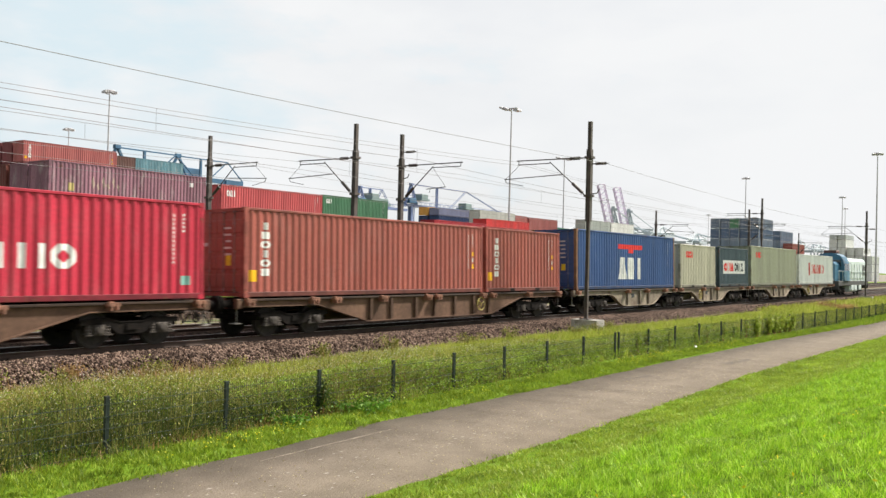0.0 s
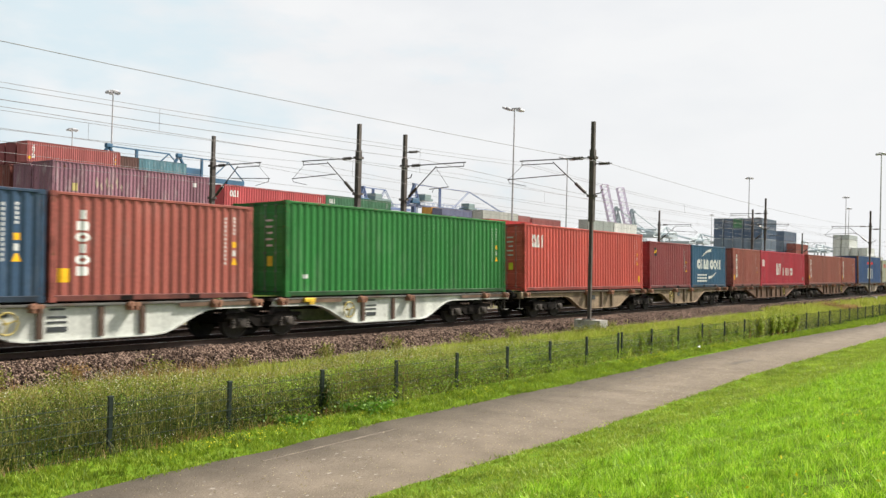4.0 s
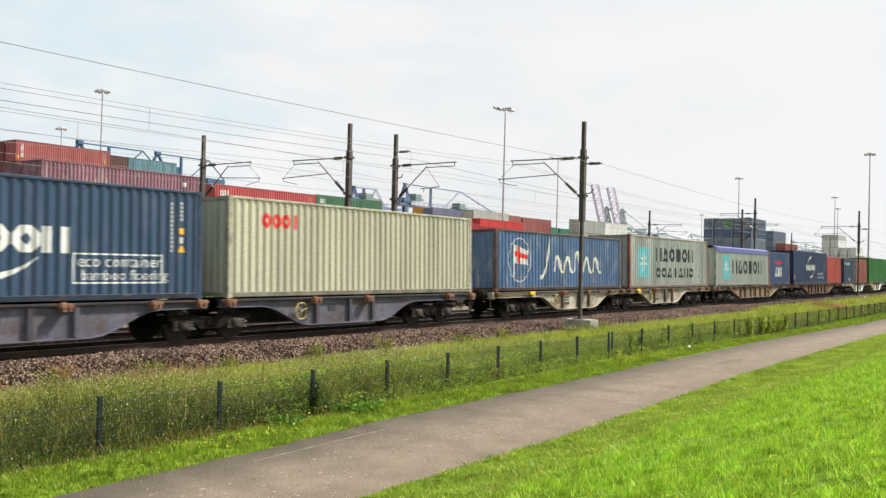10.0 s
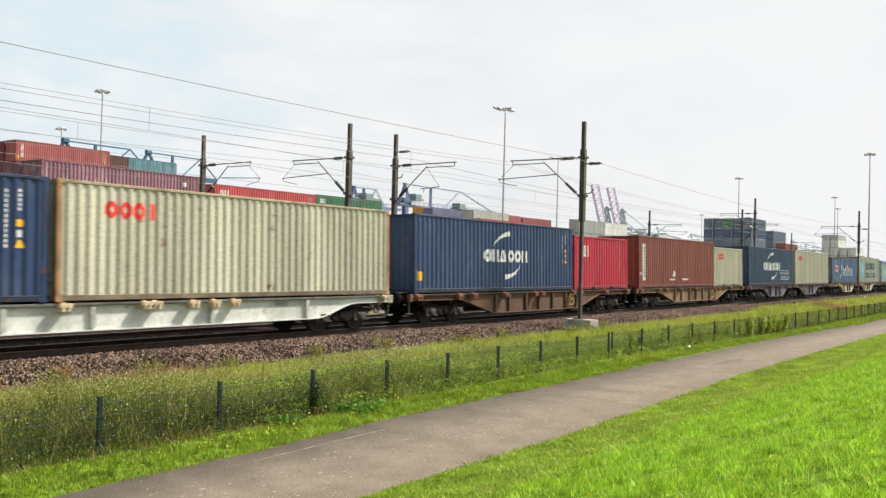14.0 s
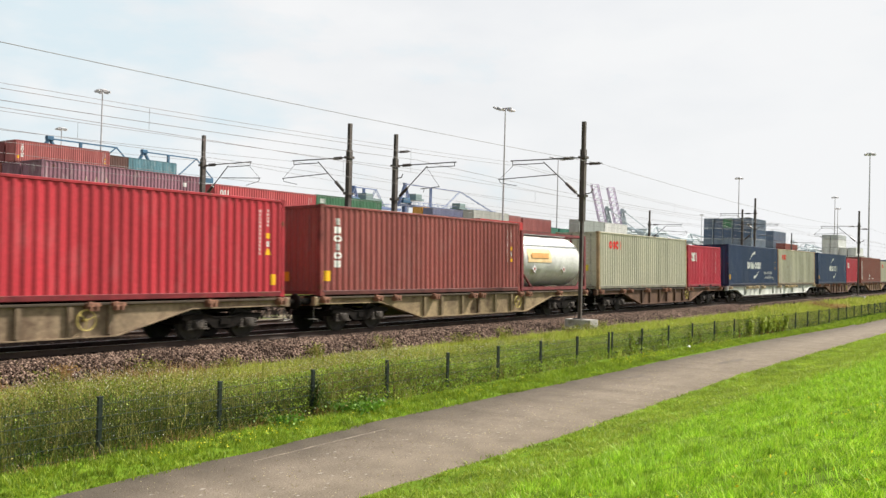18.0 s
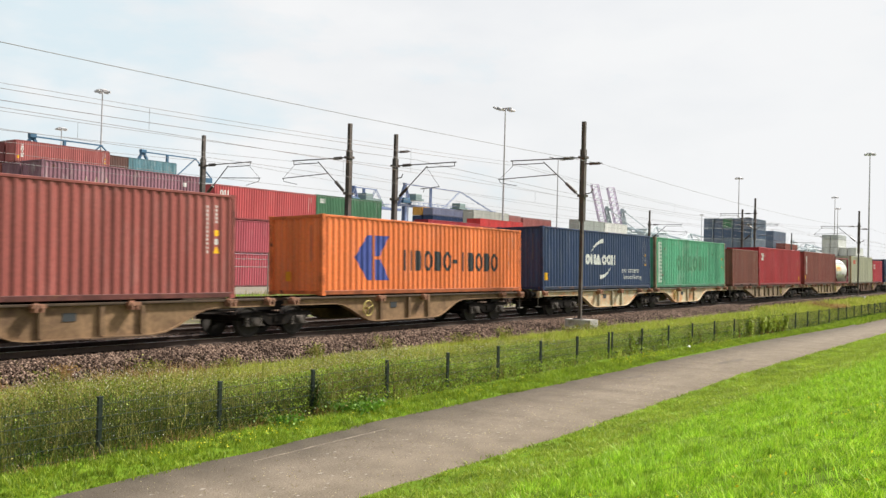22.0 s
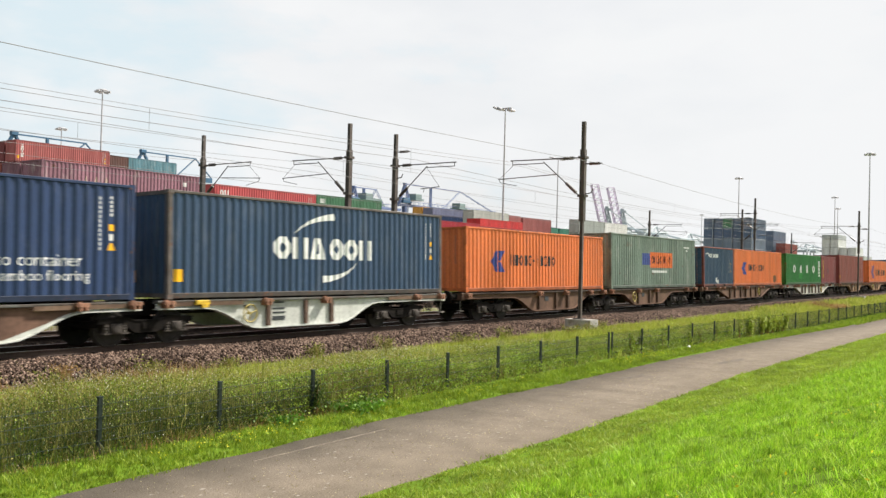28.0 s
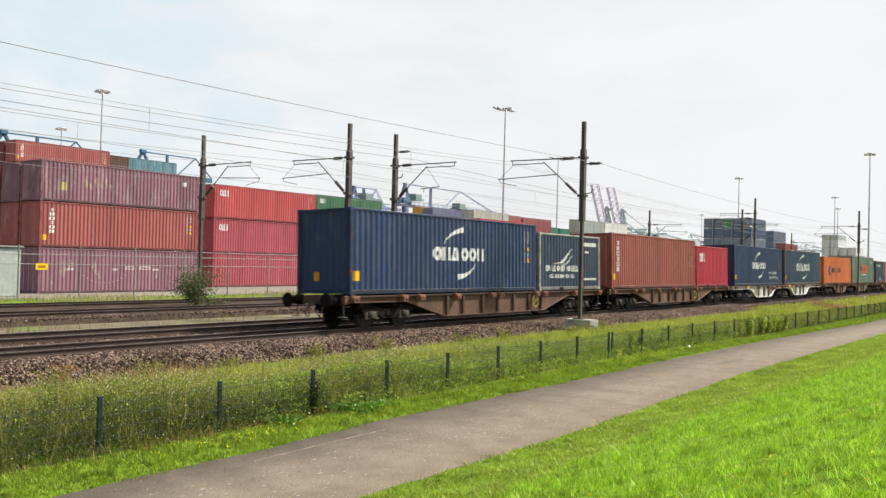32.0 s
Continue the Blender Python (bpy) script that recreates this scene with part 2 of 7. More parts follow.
edge_mat = leaf_mat("trodden_grass", (0.20, 0.28, 0.025), (0.31, 0.41, 0.04), (0.44, 0.50, 0.09), spot=1.5)
fresh_mat = leaf_mat("fresh_weeds", (0.19, 0.26, 0.028), (0.36, 0.45, 0.05), (0.58, 0.60, 0.13), spot=1.3)
tuft_mat = leaf_mat("grass_tufts", (0.20, 0.38, 0.02), (0.35, 0.60, 0.04), (0.55, 0.72, 0.14), spot=2.5)
pale_mat = leaf_mat("pale_grass", (0.24, 0.29, 0.034), (0.39, 0.43, 0.065), (0.56, 0.53, 0.16), spot=1.0)
# dark leaf colour for shade inside the weeds; also the climbing plant
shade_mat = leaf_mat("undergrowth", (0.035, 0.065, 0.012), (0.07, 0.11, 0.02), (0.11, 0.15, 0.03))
creeper_mat = leaf_mat("creeper_leaves", (0.06, 0.14, 0.015), (0.11, 0.23, 0.02), (0.18, 0.32, 0.035))
straw_mat = leaf_mat("straw", (0.30, 0.24, 0.12), (0.42, 0.35, 0.2), (0.5, 0.44, 0.28))
dark_stone_mat = leaf_mat("oily_stones", (0.005, 0.004, 0.0035), (0.012, 0.0095, 0.008), (0.034, 0.025, 0.021), rough=0.85, trans=0.0)
# a paler, greyer blue for the two further gantry cranes
crane_mid = surface("crane_paint_grey_blue", (0.15, 0.20, 0.36), 0.6, dark=0.8, scale=0.3, fine=3, bump=0)
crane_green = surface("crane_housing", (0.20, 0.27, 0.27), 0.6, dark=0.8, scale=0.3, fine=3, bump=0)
verge_mat = leaf_mat("verge_blades", (0.10, 0.17, 0.013), (0.225, 0.325, 0.022), (0.39, 0.46, 0.055), spot=1.8)

white_plastic = surface("white_plastic", (0.75, 0.75, 0.73), 0.5, dark=0.85, scale=6, fine=30)
patch_mat = surface("patched_asphalt", (0.135, 0.113, 0.092), 0.92, dark=0.7, scale=4, fine=40, bump=0.5, spec=0.2)
seam_mat = surface("seam_asphalt", (0.182, 0.150, 0.118), 0.92, dark=0.6, scale=8, fine=40, bump=0.5, spec=0.2, grain=0.25)
chip_mat = surface("pale_chips", (0.34, 0.30, 0.26), 0.9, dark=0.8, scale=8, fine=40, bump=0.2, spec=0.2)
brown_stone_mat = leaf_mat("rusty_stones", (0.011, 0.008, 0.0065), (0.042, 0.028, 0.021), (0.12, 0.083, 0.064), rough=0.9, trans=0.0)

# ---- building blocks ----


class Shape:
    """Collects corners and faces of one mesh."""

    def __init__(self):
        self.v, self.f = [], []

    def add(self, v, f):
        k = len(self.v)
        self.v += [tuple(p) for p in v]
        self.f += [tuple(i + k for i in q) for q in f]
        return self

    def box(self, x0, x1, y0, y1, z0, z1, c=0.0):
        """A block; c bevels its long upright edges along x."""
        if c <= 0:
            return self.add([(x0, y0, z0), (x1, y0, z0), (x1, y1, z0), (x0, y1, z0), (x0, y0, z1), (x1, y0, z1), (x1, y1, z1), (x0, y1, z1)],
                            [(0, 3, 2, 1), (4, 5, 6, 7), (0, 1, 5, 4), (1, 2, 6, 5), (2, 3, 7, 6), (3, 0, 4, 7)])
        p = [(y0 + c, z0), (y1 - c, z0), (y1, z0 + c), (y1, z1 - c), (y1 - c, z1), (y0 + c, z1), (y0, z1 - c), (y0, z0 + c)]
        return self.along_x(p, x0, x1)

    def along_x(self, p, x0, x1):
        n = len(p)
        v = [(x0, y, z) for y, z in p] + [(x1, y, z) for y, z in p]
        f = [(i, (i + 1) % n, n + (i + 1) % n, n + i) for i in range(n)]
        return self.add(v, f + [tuple(range(n))[::-1], tuple(range(n, 2 * n))])

    def along_y(self, p, y0, y1):
        """Extrudes an outline of (x, z) from y0 to y1."""
        n = len(p)
        v = [(x, y0, z) for x, z in p] + [(x, y1, z) for x, z in p]
        f = [(i, n + i, n + (i + 1) % n, (i + 1) % n) for i in range(n)]
        return self.add(v, f + [tuple(range(n)), tuple(range(n, 2 * n))[::-1]])

    def tube(self, p, q, r, n=6, r2=None):
        p, q = Vector(p), Vector(q)
        r2 = r if r2 is None else r2
        d = (q - p).normalized()
        a = d.cross(Vector((0, 0, 1)) if abs(d.z) < 0.9 else Vector((1, 0, 0))).normalized()
        b = d.cross(a)
        ring = [(math.cos(2 * math.pi * i / n), math.sin(2 * math.pi * i / n)) for i in range(n)]
        v = [p + (a * c + b * s) * r for c, s in ring] + [q + (a * c + b * s) * r2 for c, s in ring]
        f = [(i, (i + 1) % n, n + (i + 1) % n, n + i) for i in range(n)]
        return self.add(v, f + [tuple(range(n))[::-1], tuple(range(n, 2 * n))])

    def path(self, pts, r, n=4):
        """A bent tube along points that run mostly along x."""
        k0 = len(self.v)
        self.v += [(x, y + r * math.cos(2 * math.pi * i / n), z + r * math.sin(2 * math.pi * i / n)) for x, y, z in pts for i in range(n)]
        self.f += [(k0 + k * n + i, k0 + k * n + (i + 1) % n, k0 + (k + 1) * n + (i + 1) % n, k0 + (k + 1) * n + i) for k in range(len(pts) - 1) for i in range(n)]
        return self

    def ring(self, c, r, t, axis="y", n=14, m=5):
        """A torus of radius r and thickness t round the axis."""
        v, f = [], []
        for i in range(n):
            a = 2 * math.pi * i / n
            for j in range(m):
                e = 2 * math.pi * j / m
                u, w = (r + t * math.cos(e)) * math.cos(a), (r + t * math.cos(e)) * math.sin(a)
                o = t * math.sin(e)
                v.append((c[0] + u, c[1] + o, c[2] + w) if axis == "y" else (c[0] + u, c[1] + w, c[2] + o))
                f.append((i * m + j, i * m + (j + 1) % m, ((i + 1) % n) * m + (j + 1) % m, ((i + 1) % n) * m + j))
        return self.add(v, f)

    def turned(self, prof, c=(0, 0, 0), axis="x", n=16, cap=True):
        """Turns an outline of (along, radius) round the axis."""
        v, f = [], []
        for a, r in prof:
            for i in range(n):
                e = 2 * math.pi * i / n
                u, w = r * math.cos(e), r * math.sin(e)
                v.append({"x": (c[0] + a, c[1] + u, c[2] + w), "y": (c[0] + u, c[1] + a, c[2] + w), "z": (c[0] + u, c[1] + w, c[2] + a)}[axis])
        for k in range(len(prof) - 1):
            for i in range(n):
                f.append((k * n + i, k * n + (i + 1) % n, (k + 1) * n + (i + 1) % n, (k + 1) * n + i))
        if cap:
            f += [tuple(range(n))[::-1], tuple((len(prof) - 1) * n + i for i in range(n))]
        return self.add(v, f)

    def mesh(self, name, smooth=False):
        m = bpy.data.meshes.new(name)
        m.from_pydata(self.v, [], self.f)
        bm = bmesh.new()
        bm.from_mesh(m)
        bmesh.ops.recalc_face_normals(bm, faces=bm.faces)
        bm.to_mesh(m)
        bm.free()
        if smooth:
            m.polygons.foreach_set("use_smooth", [True] * len(m.polygons))
        return m


def part(name, shape, material, parent, label="", color=None, at=None, smooth=False):
    """One mesh object under a thing or a part; shape is a Shape or a mesh to share."""
    data = shape.mesh(name, smooth) if isinstance(shape, Shape) else shape
    if not data.materials:
        data.materials.append(material)
    ob = new(name, data)
    if parent:
        ob.parent = parent
    if label:
        ob["label"] = label
    if color:
        ob.color = (*color[:3], 1)
    if at:
        ob.matrix_basis = at
    if data.materials[0] is not material:
        ob.material_slots[0].link = "OBJECT"
        ob.material_slots[0].material = material
    return ob


def thing(name, label, category, group="", kind="", at=None):
    ob = new(name)
    ob.empty_display_size = 0.3
    if at:
        ob.matrix_basis = at
    return tagged(ob, label, category, group, kind)


def solid(name, shape, material, label, category="", group="", kind="", color=None, at=None, smooth=False):
    ob = part(name, shape, material, None, "", color, at, smooth)
    return tagged(ob, label, category, group, kind)


def raw_mesh(name, verts, faces, corners):
    """A large mesh from arrays: corners per face is 3 or 4."""
    m = bpy.data.meshes.new(name)
    verts, faces = np.asarray(verts, np.float32).reshape(-1, 3), np.asarray(faces, np.int32).reshape(-1, corners)
    m.vertices.add(len(verts))
    m.vertices.foreach_set("co", verts.ravel())
    m.loops.add(faces.size)
    m.loops.foreach_set("vertex_index", faces.ravel())
    m.polygons.add(len(faces))
    m.polygons.foreach_set("loop_start", np.arange(0, faces.size, corners, dtype=np.int32))
    m.update(calc_edges=True)
    m.validate()
    return m


# ---- the ground ----
PROFILE = ((-3000, 0.6), (-300, 0.7), (-60, 0.85), (-28, 0.95), (-23.5, 0.9), (-20.3, 0.66), (-18, 0.2), (-15.5, -0.40), (-13.6, -0.86), (-12.6, -1.01), (-9.2, -1.01), (-8.6, -0.985),
           (-7.5, -0.96), (-6.4, -0.88), (-5.2, -0.70), (-4.2, -0.55), (-3.2, -0.48), (1.8, -0.46), (10, -0.44), (19, -0.44), (23, -0.36), (25, -0.32), (60, -0.32), (400, -0.32), (4000, -0.32))
PY, PZ = [p[0] for p in PROFILE], [p[1] for p in PROFILE]


def height(y):
    return float(np.interp(y, PY, PZ))


def rough(x, y):
    """Small unevenness of the soft ground beside the tracks."""
    a = 0.0
    if -24 < y < -13 or -8.4 < y < -3.4:
        a = 0.014
    return a * noise.noise(Vector((x * 0.35, y * 0.35, 0)))


def ground():
    xs = sorted(set([-4000, -1500, -600, -250, -120, -60, -30, -15] + [i * 1.0 for i in range(-8, 80)] + [80 + i * 6 for i in range(20)] + [220, 300, 420, 600, 900, 1500, 2500, 4500]))
    ys = sorted(set(list(PY) + [-20 + i * 0.4 for i in range(45)] + [30, 45, 90, 150, 250, 700, 1200, 2200]))
    v = [(x, y, height(y) + rough(x, y)) for y in ys for x in xs]
    n = len(xs)
    f = [(j * n + i, j * n + i + 1, (j + 1) * n + i + 1, (j + 1) * n + i) for j in range(len(ys) - 1) for i in range(n - 1)]
    m = raw_mesh("ground", v, f, 4)
    ob = part("ground", m, turf, None)
    tagged(ob, "grassy ground of the dike slope and trackside", "ground", kind="structure")


ground()


def strip(name, ya, yb, xa, xb, z, material, label, category, edge=0.0, step=0.5, thick=0.06):
    """A sheet along the tracks with uneven edges, laid on the ground."""
    xs = np.arange(xa, xb + step, step)
    v, f = [], []
    for i, x in enumerate(xs):
        e0 = edge * noise.noise(Vector((x * 1.7, 3.1, z * 7)))
        e1 = edge * noise.noise(Vector((x * 1.7, 9.4, z * 7)))
        y0 = (ya(x) if callable(ya) else ya) + e0
        y1 = (yb(x) if callable(yb) else yb) + e1
        v += [(x, y0, z - thick), (x, y0, z), (x, y1, z), (x, y1, z - thick)]
        if i:
            a, b = 4 * (i - 1), 4 * i
            f += [(a + k, b + k, b + k + 1, a + k + 1) for k in range(3)]
    return tagged(part(name, raw_mesh(name, v, f, 4), material, None), label, category, kind="structure")


def path_far(x):
    return float(np.interp(x, (-40, 6, 11, 13.5, 18, 24, 32, 41, 57, 200), (-9.3, -9.2, -9.0, -8.75, -8.72, -8.72, -8.45, -8.5, -9.1, -9.2)))


def path_near(x):
    return float(np.interp(x, (-40, 8, 15, 20, 28, 45, 80, 200), (-12.2, -12.22, -12.30, -12.15, -11.80, -11.85, -12.2, -12.3)))


strip("path", path_near, path_far, -40, 260, -0.985, asphalt, "grey-brown worn asphalt cycle path beside the fence", "path", edge=0.10, step=0.4)
strip("yard_pavement", 27.2, 900, -300, 1400, -0.30, yard, "pale concrete pavement of the container yard", "pavement", edge=0.0, step=25)
strip("verge_gravel", 5.6, 27.1, -150, 260, -0.425, gravel_pale, "weedy gravel between the railway tracks", "gravel", edge=0.3, step=1.0)


def ballast(name, yc, za, z0, xa, xb, material, label):
    """A bed of broken stone with sloping shoulders."""
    p = [(yc - 2.75, z0), (yc - 2.05, za - 0.05), (yc - 1.6, za), (yc + 1.6, za), (yc + 2.05, za - 0.05), (yc + 2.75, z0)]
    s = Shape().along_x(p, xa, xb)
    return solid(name, s, material, label, "ballast", kind="structure")


ballast("ballast_bed", 0.0, -0.16, -0.62, -600, 900, soil, "brown broken-stone ballast under the near track")
ballast("ballast_bed", 3.6, -0.17, -0.62, -600, 900, soil, "brown broken-stone ballast under the second track")
ballast("ballast_bed", 13.0, -0.20, -0.62, -600, 900, soil, "brown broken-stone ballast under a siding")
ballast("ballast_bed", 18.2, -0.20, -0.62, -600, 900, soil, "brown broken-stone ballast under a siding")
strip("oily_track_bed", -1.0, 1.6, -600, 900, -0.145, bed_dark, "dark oily ballast between the rails", "ballast", edge=0.12, step=1.0, thick=0.03)
strip("oily_track_bed", 2.2, 5.0, -600, 900, -0.155, soil, "brown rusty ballast between the rails", "ballast", edge=0.1, step=1.0, thick=0.03)


def railway(yc, top, tilt=0.0, sleepers=True):
    t = thing("railway_track", "rusty steel railway track on concrete sleepers in ballast", "railway track", "parallel railway tracks",
              at=pose(0, yc, top, tilt))
    prof = [(-.07, -.16), (.07, -.16), (.07, -.147), (.012, -.125), (.010, -.045), (.036, -.03), (.036, -.004), (.03, 0.0), (-.03, 0.0), (-.036, -.004), (-.036, -.03), (-.010, -.045), (-.012, -.125), (-.07, -.147)]
    for y in (-0.7525, 0.7525):
        rail = part("rail", Shape().along_x([(y + a, b) for a, b in prof], -600, 900), rail_side, t)
        part("running_surface", Shape().box(-600, 900, y - .029, y + .029, 0.0005, 0.003), rail_top, rail, "polished rail head")
    if sleepers:
        sh = Shape().along_y([(-.13, -.25), (.13, -.25), (.11, -.165), (-.11, -.165)], -1.3, 1.3).mesh("sleeper")
        for i in range(110):
            part("sleeper", sh, sleeper_mat, t, at=pose(4 + i * 0.6, 0, 0.005))
    return t


railway(-0.005, 0.0, -1.663)
railway(3.6, -0.03)
railway(13.0, -0.06)
railway(18.2, -0.06, sleepers=False)

# ---- containers ----
PITCH_C = 0.2782   # one wave of the pressed sheet
DEEP = 0.036


def wave(x):
    """How far the pressed sheet lies behind its outer face at x."""
    u = (x / PITCH_C) % 1.0
    if u < 0.26:
        return 0.0
    if u < 0.50:
        return DEEP * (u - 0.26) / 0.24
    if u < 0.76:
        return DEEP
    return DEEP * (1.0 - u) / 0.24


def breaks(x0, x1):
    out, k = [], math.floor(x0 / PITCH_C)
    while k * PITCH_C < x1:
        for u in (0.0, 0.26, 0.50, 0.76):
            x = (k + u) * PITCH_C
            if x0 < x < x1:
                out.append(x)
        k += 1
    return [x0] + out + [x1]


def sheet(x0, x1, z0, z1, face, inward, across=False):
    """A pressed steel sheet with thickness; face: the outer plane; inward: +1 or -1."""
    s, xs = Shape(), breaks(x0, x1)
    for side, t in ((1, 0.0), (-1, 0.006)):
        v = []
        for x in xs:
            d = face + inward * (wave(x) + t)
            v += [(d, x, z0), (d, x, z1)] if across else [(x, d, z0), (x, d, z1)]
        s.add(v, [(2 * i, 2 * i + 2, 2 * i + 3, 2 * i + 1) for i in range(len(xs) - 1)])
    m = bpy.data.meshes.new("sheet")
    m.from_pydata(s.v, [], s.f)
    return m


BOX_PARTS = {}


def box_parts(L, H):
    """The meshes of one size of container, shared by all of that size: name, mesh, kind of paint, parent, label."""
    key = (L, H)
    if key in BOX_PARTS:
        return BOX_PARTS[key]
    W, out = 1.219, []
    out.append(("side_panel", sheet(0.10, L - 0.10, 0.15, H - 0.085, -W + 0.012, 1), "panel"))
    out.append(("side_panel", sheet(0.10, L - 0.10, 0.15, H - 0.085, W - 0.012, -1), "panel"))
    for y0, y1 in ((-W, -W + 0.07), (W - 0.07, W)):
        out.append(("top_rail", Shape().box(0.12, L - 0.12, y0, y1, H - 0.09, H - 0.012, 0.012).mesh("top_rail"), "frame" if y0 < 0 else "back_frame"))
        out.append(("bottom_rail", Shape().box(0.12, L - 0.12, y0, y1 + (0.04 if y0 < 0 else 0), 0.02, 0.16, 0.01).mesh("bottom_rail"), "frame" if y0 < 0 else "back_frame"))
    for x0, x1 in ((0.01, 0.13), (L - 0.13, L - 0.01)):
        for y0, y1 in ((-W + 0.003, -W + 0.15), (W - 0.15, W - 0.003)):
            out.append(("corner_post", Shape().box(x0, x1, y0, y1, 0.10, H - 0.10).mesh("corner_post"), "frame" if y0 < 0 else "back_frame"))
    for x0, x1 in ((0.0, 0.178), (L - 0.178, L)):
        for y0, y1 in ((-W - 0.002, -W + 0.16), (W - 0.16, W + 0.002)):
            for z0, z1 in ((0.0, 0.118), (H - 0.118, H)):
                c = 0.012
                s = Shape().along_y([(x0 + c, z0), (x1 - c, z0), (x1, z0 + c), (x1, z1 - c), (x1 - c, z1), (x0 + c, z1), (x0, z1 - c), (x0, z0 + c)], y0, y1)
                out.append(("corner_casting", s.mesh("corner_casting"), "frame"))
    out.append(("roof_panel", Shape().box(0.1, L - 0.1, -W + 0.05, W - 0.05, H - 0.045, H - 0.02).mesh("roof_panel"), "panel"))
    s = Shape().box(0.1, L - 0.1, -W + 0.08, W - 0.08, 0.09, 0.14)
    for i in range(int(L / 0.6)):
        s.box(0.4 + i * 0.6, 0.46 + i * 0.6, -W + 0.1, W - 0.1, 0.02, 0.10)
    out.append(("floor", s.mesh("floor"), "frame"))
    BOX_PARTS[key] = out
    return out


END_PARTS = {}


def ends(box, L, H, col, fcol, mat, door_left, far=False):
    """A door end and a pressed end wall."""
    W = 1.219
    for left in (True, False):
        key = (L, H, left, door_left)
        if key not in END_PARTS:
            got = []
            x = 0.03 if left else L - 0.03
            sgn = 1 if left else -1
            for z0, z1 in ((0.03, 0.15), (H - 0.12, H - 0.02)):
                got.append(("end_beam", Shape().box(x - 0.018, x + 0.06 * sgn if left else x + 0.018, -W + 0.15, W - 0.15, z0, z1).mesh("end_beam") if left
                            else Shape().box(x - 0.06, x + 0.018, -W + 0.15, W - 0.15, z0, z1).mesh("end_beam"), "frame", None))
            if left == door_left:
                for y0, y1 in ((-W + 0.16, -0.012), (0.012, W - 0.16)):
                    xa, xb, out = (x, x + 0.045, -0.012) if left else (x, x - 0.045, 0.012)
                    prof = [(xb, 0.17), (xa, 0.17)]
                    for k in range(4):   # pressed fields of the door
                        za, zb = 0.28 + k * (H - 0.50) / 4, 0.16 + (k + 1) * (H - 0.50) / 4
                        prof += [(xa, za), (xa + out, za + 0.03), (xa + out, zb - 0.03), (xa, zb)]
                    prof += [(xa, H - 0.13), (xb, H - 0.13)]
                    s = Shape().along_y(prof, y0, y1)
                    got.append(("door", s.mesh("door"), "panel", None))
                    for f in (0.28, 0.72):
                        y = y0 + (y1 - y0) * f
                        xr = x - 0.02 if left else x + 0.02
                        b = Shape().tube((xr, y, 0.12), (xr, y, H - 0.10), 0.020)
                        for z in (0.2, 0.75, 1.3, H - 0.5, H - 0.15):
                            b.box(xr - 0.025, xr + 0.025, y - 0.05, y + 0.05, z, z + 0.05)
                        got.append(("locking_bar", b.mesh("locking_bar"), "bar", len(got) - 1 if f < 0.5 else len(got) - 2))
            else:
                got.append(("end_panel", sheet(-W + 0.15, W - 0.15, 0.15, H - 0.11, x, sgn, across=True), "panel", None))
            END_PARTS[key] = got
        made = []
        for name, mesh, kind, up in END_PARTS[key]:
            if far and not left and kind != "panel":
                continue
            c = {"panel": col, "frame": fcol, "bar": tuple(0.55 * k + 0.10 for k in fcol)}[kind]
            made.append(part(name, mesh, mat if kind == "panel" else frame_paint, box if up is None else made[up], color=c))


def plate(box, y0, y1, z0, z1, color, name="marking", x=0.02):
    part(name, Shape().box(x, x + 0.004, y0, y1, z0, z1), mark_paint, box, color=color)


def end_marks(box, H, door_left, col):
    """Stickers and number bars on the rear end."""
    white = (0.5, 0.48, 0.46)
    if door_left:
        for k, w in enumerate((.34, .30, .22, .34, .26)):
            plate(box, -.62, -.62 + w, H - .62 - k * .19, H - .56 - k * .19, white, x=0.016)
        plate(box, -.62, -.40, 0.92, 1.22, (0.62, 0.50, 0.03), "sticker", x=0.016)
        plate(box, .40, .62, H - 1.1, H - 1.0, white, x=0.016)
    else:
        plate(box, -.72, -.66, H - 1.5, H - .35, tuple(.7 * c + .06 for c in col))
        plate(box, .20, .44, 0.45, 0.76, (0.72, 0.30, 0.01), "sticker")


def container(label, L, H, col, fcol=None, worn=False, door_left=False, group="containers on the train", at=None, far=False, name="shipping_container", post=None):
    box = thing(name, label, "container", group, at=at)
    fcol = fcol or tuple(k * 0.82 for k in col)
    mat = paint_worn if worn else paint
    for pname, mesh, kind in box_parts(L, H):
        if far and (pname in ("corner_casting", "floor") or kind == "back_frame"):
            continue
        c = col if kind == "panel" else fcol
        if pname == "bottom_rail":   # darker than the rest of the frame
            c = tuple(k * 0.45 + 0.006 for k in fcol)
        elif post and pname in ("corner_post", "corner_casting"):
            c = post
        part(pname, mesh, mat if kind == "panel" else frame_paint, box, color=c)
    ends(box, L, H, col, fcol, mat, door_left, far)
    if L < 7 and not far:
        for x in (1.83, 3.87):
            part("fork_pocket", Shape().box(x, x + .36, -1.2215, -1.2165, 0.025, 0.135), wagon_dark, box)
    if not far and group.endswith("train"):
        end_marks(box, H, door_left, col)
    return box


# painted marks follow the pressed sheet


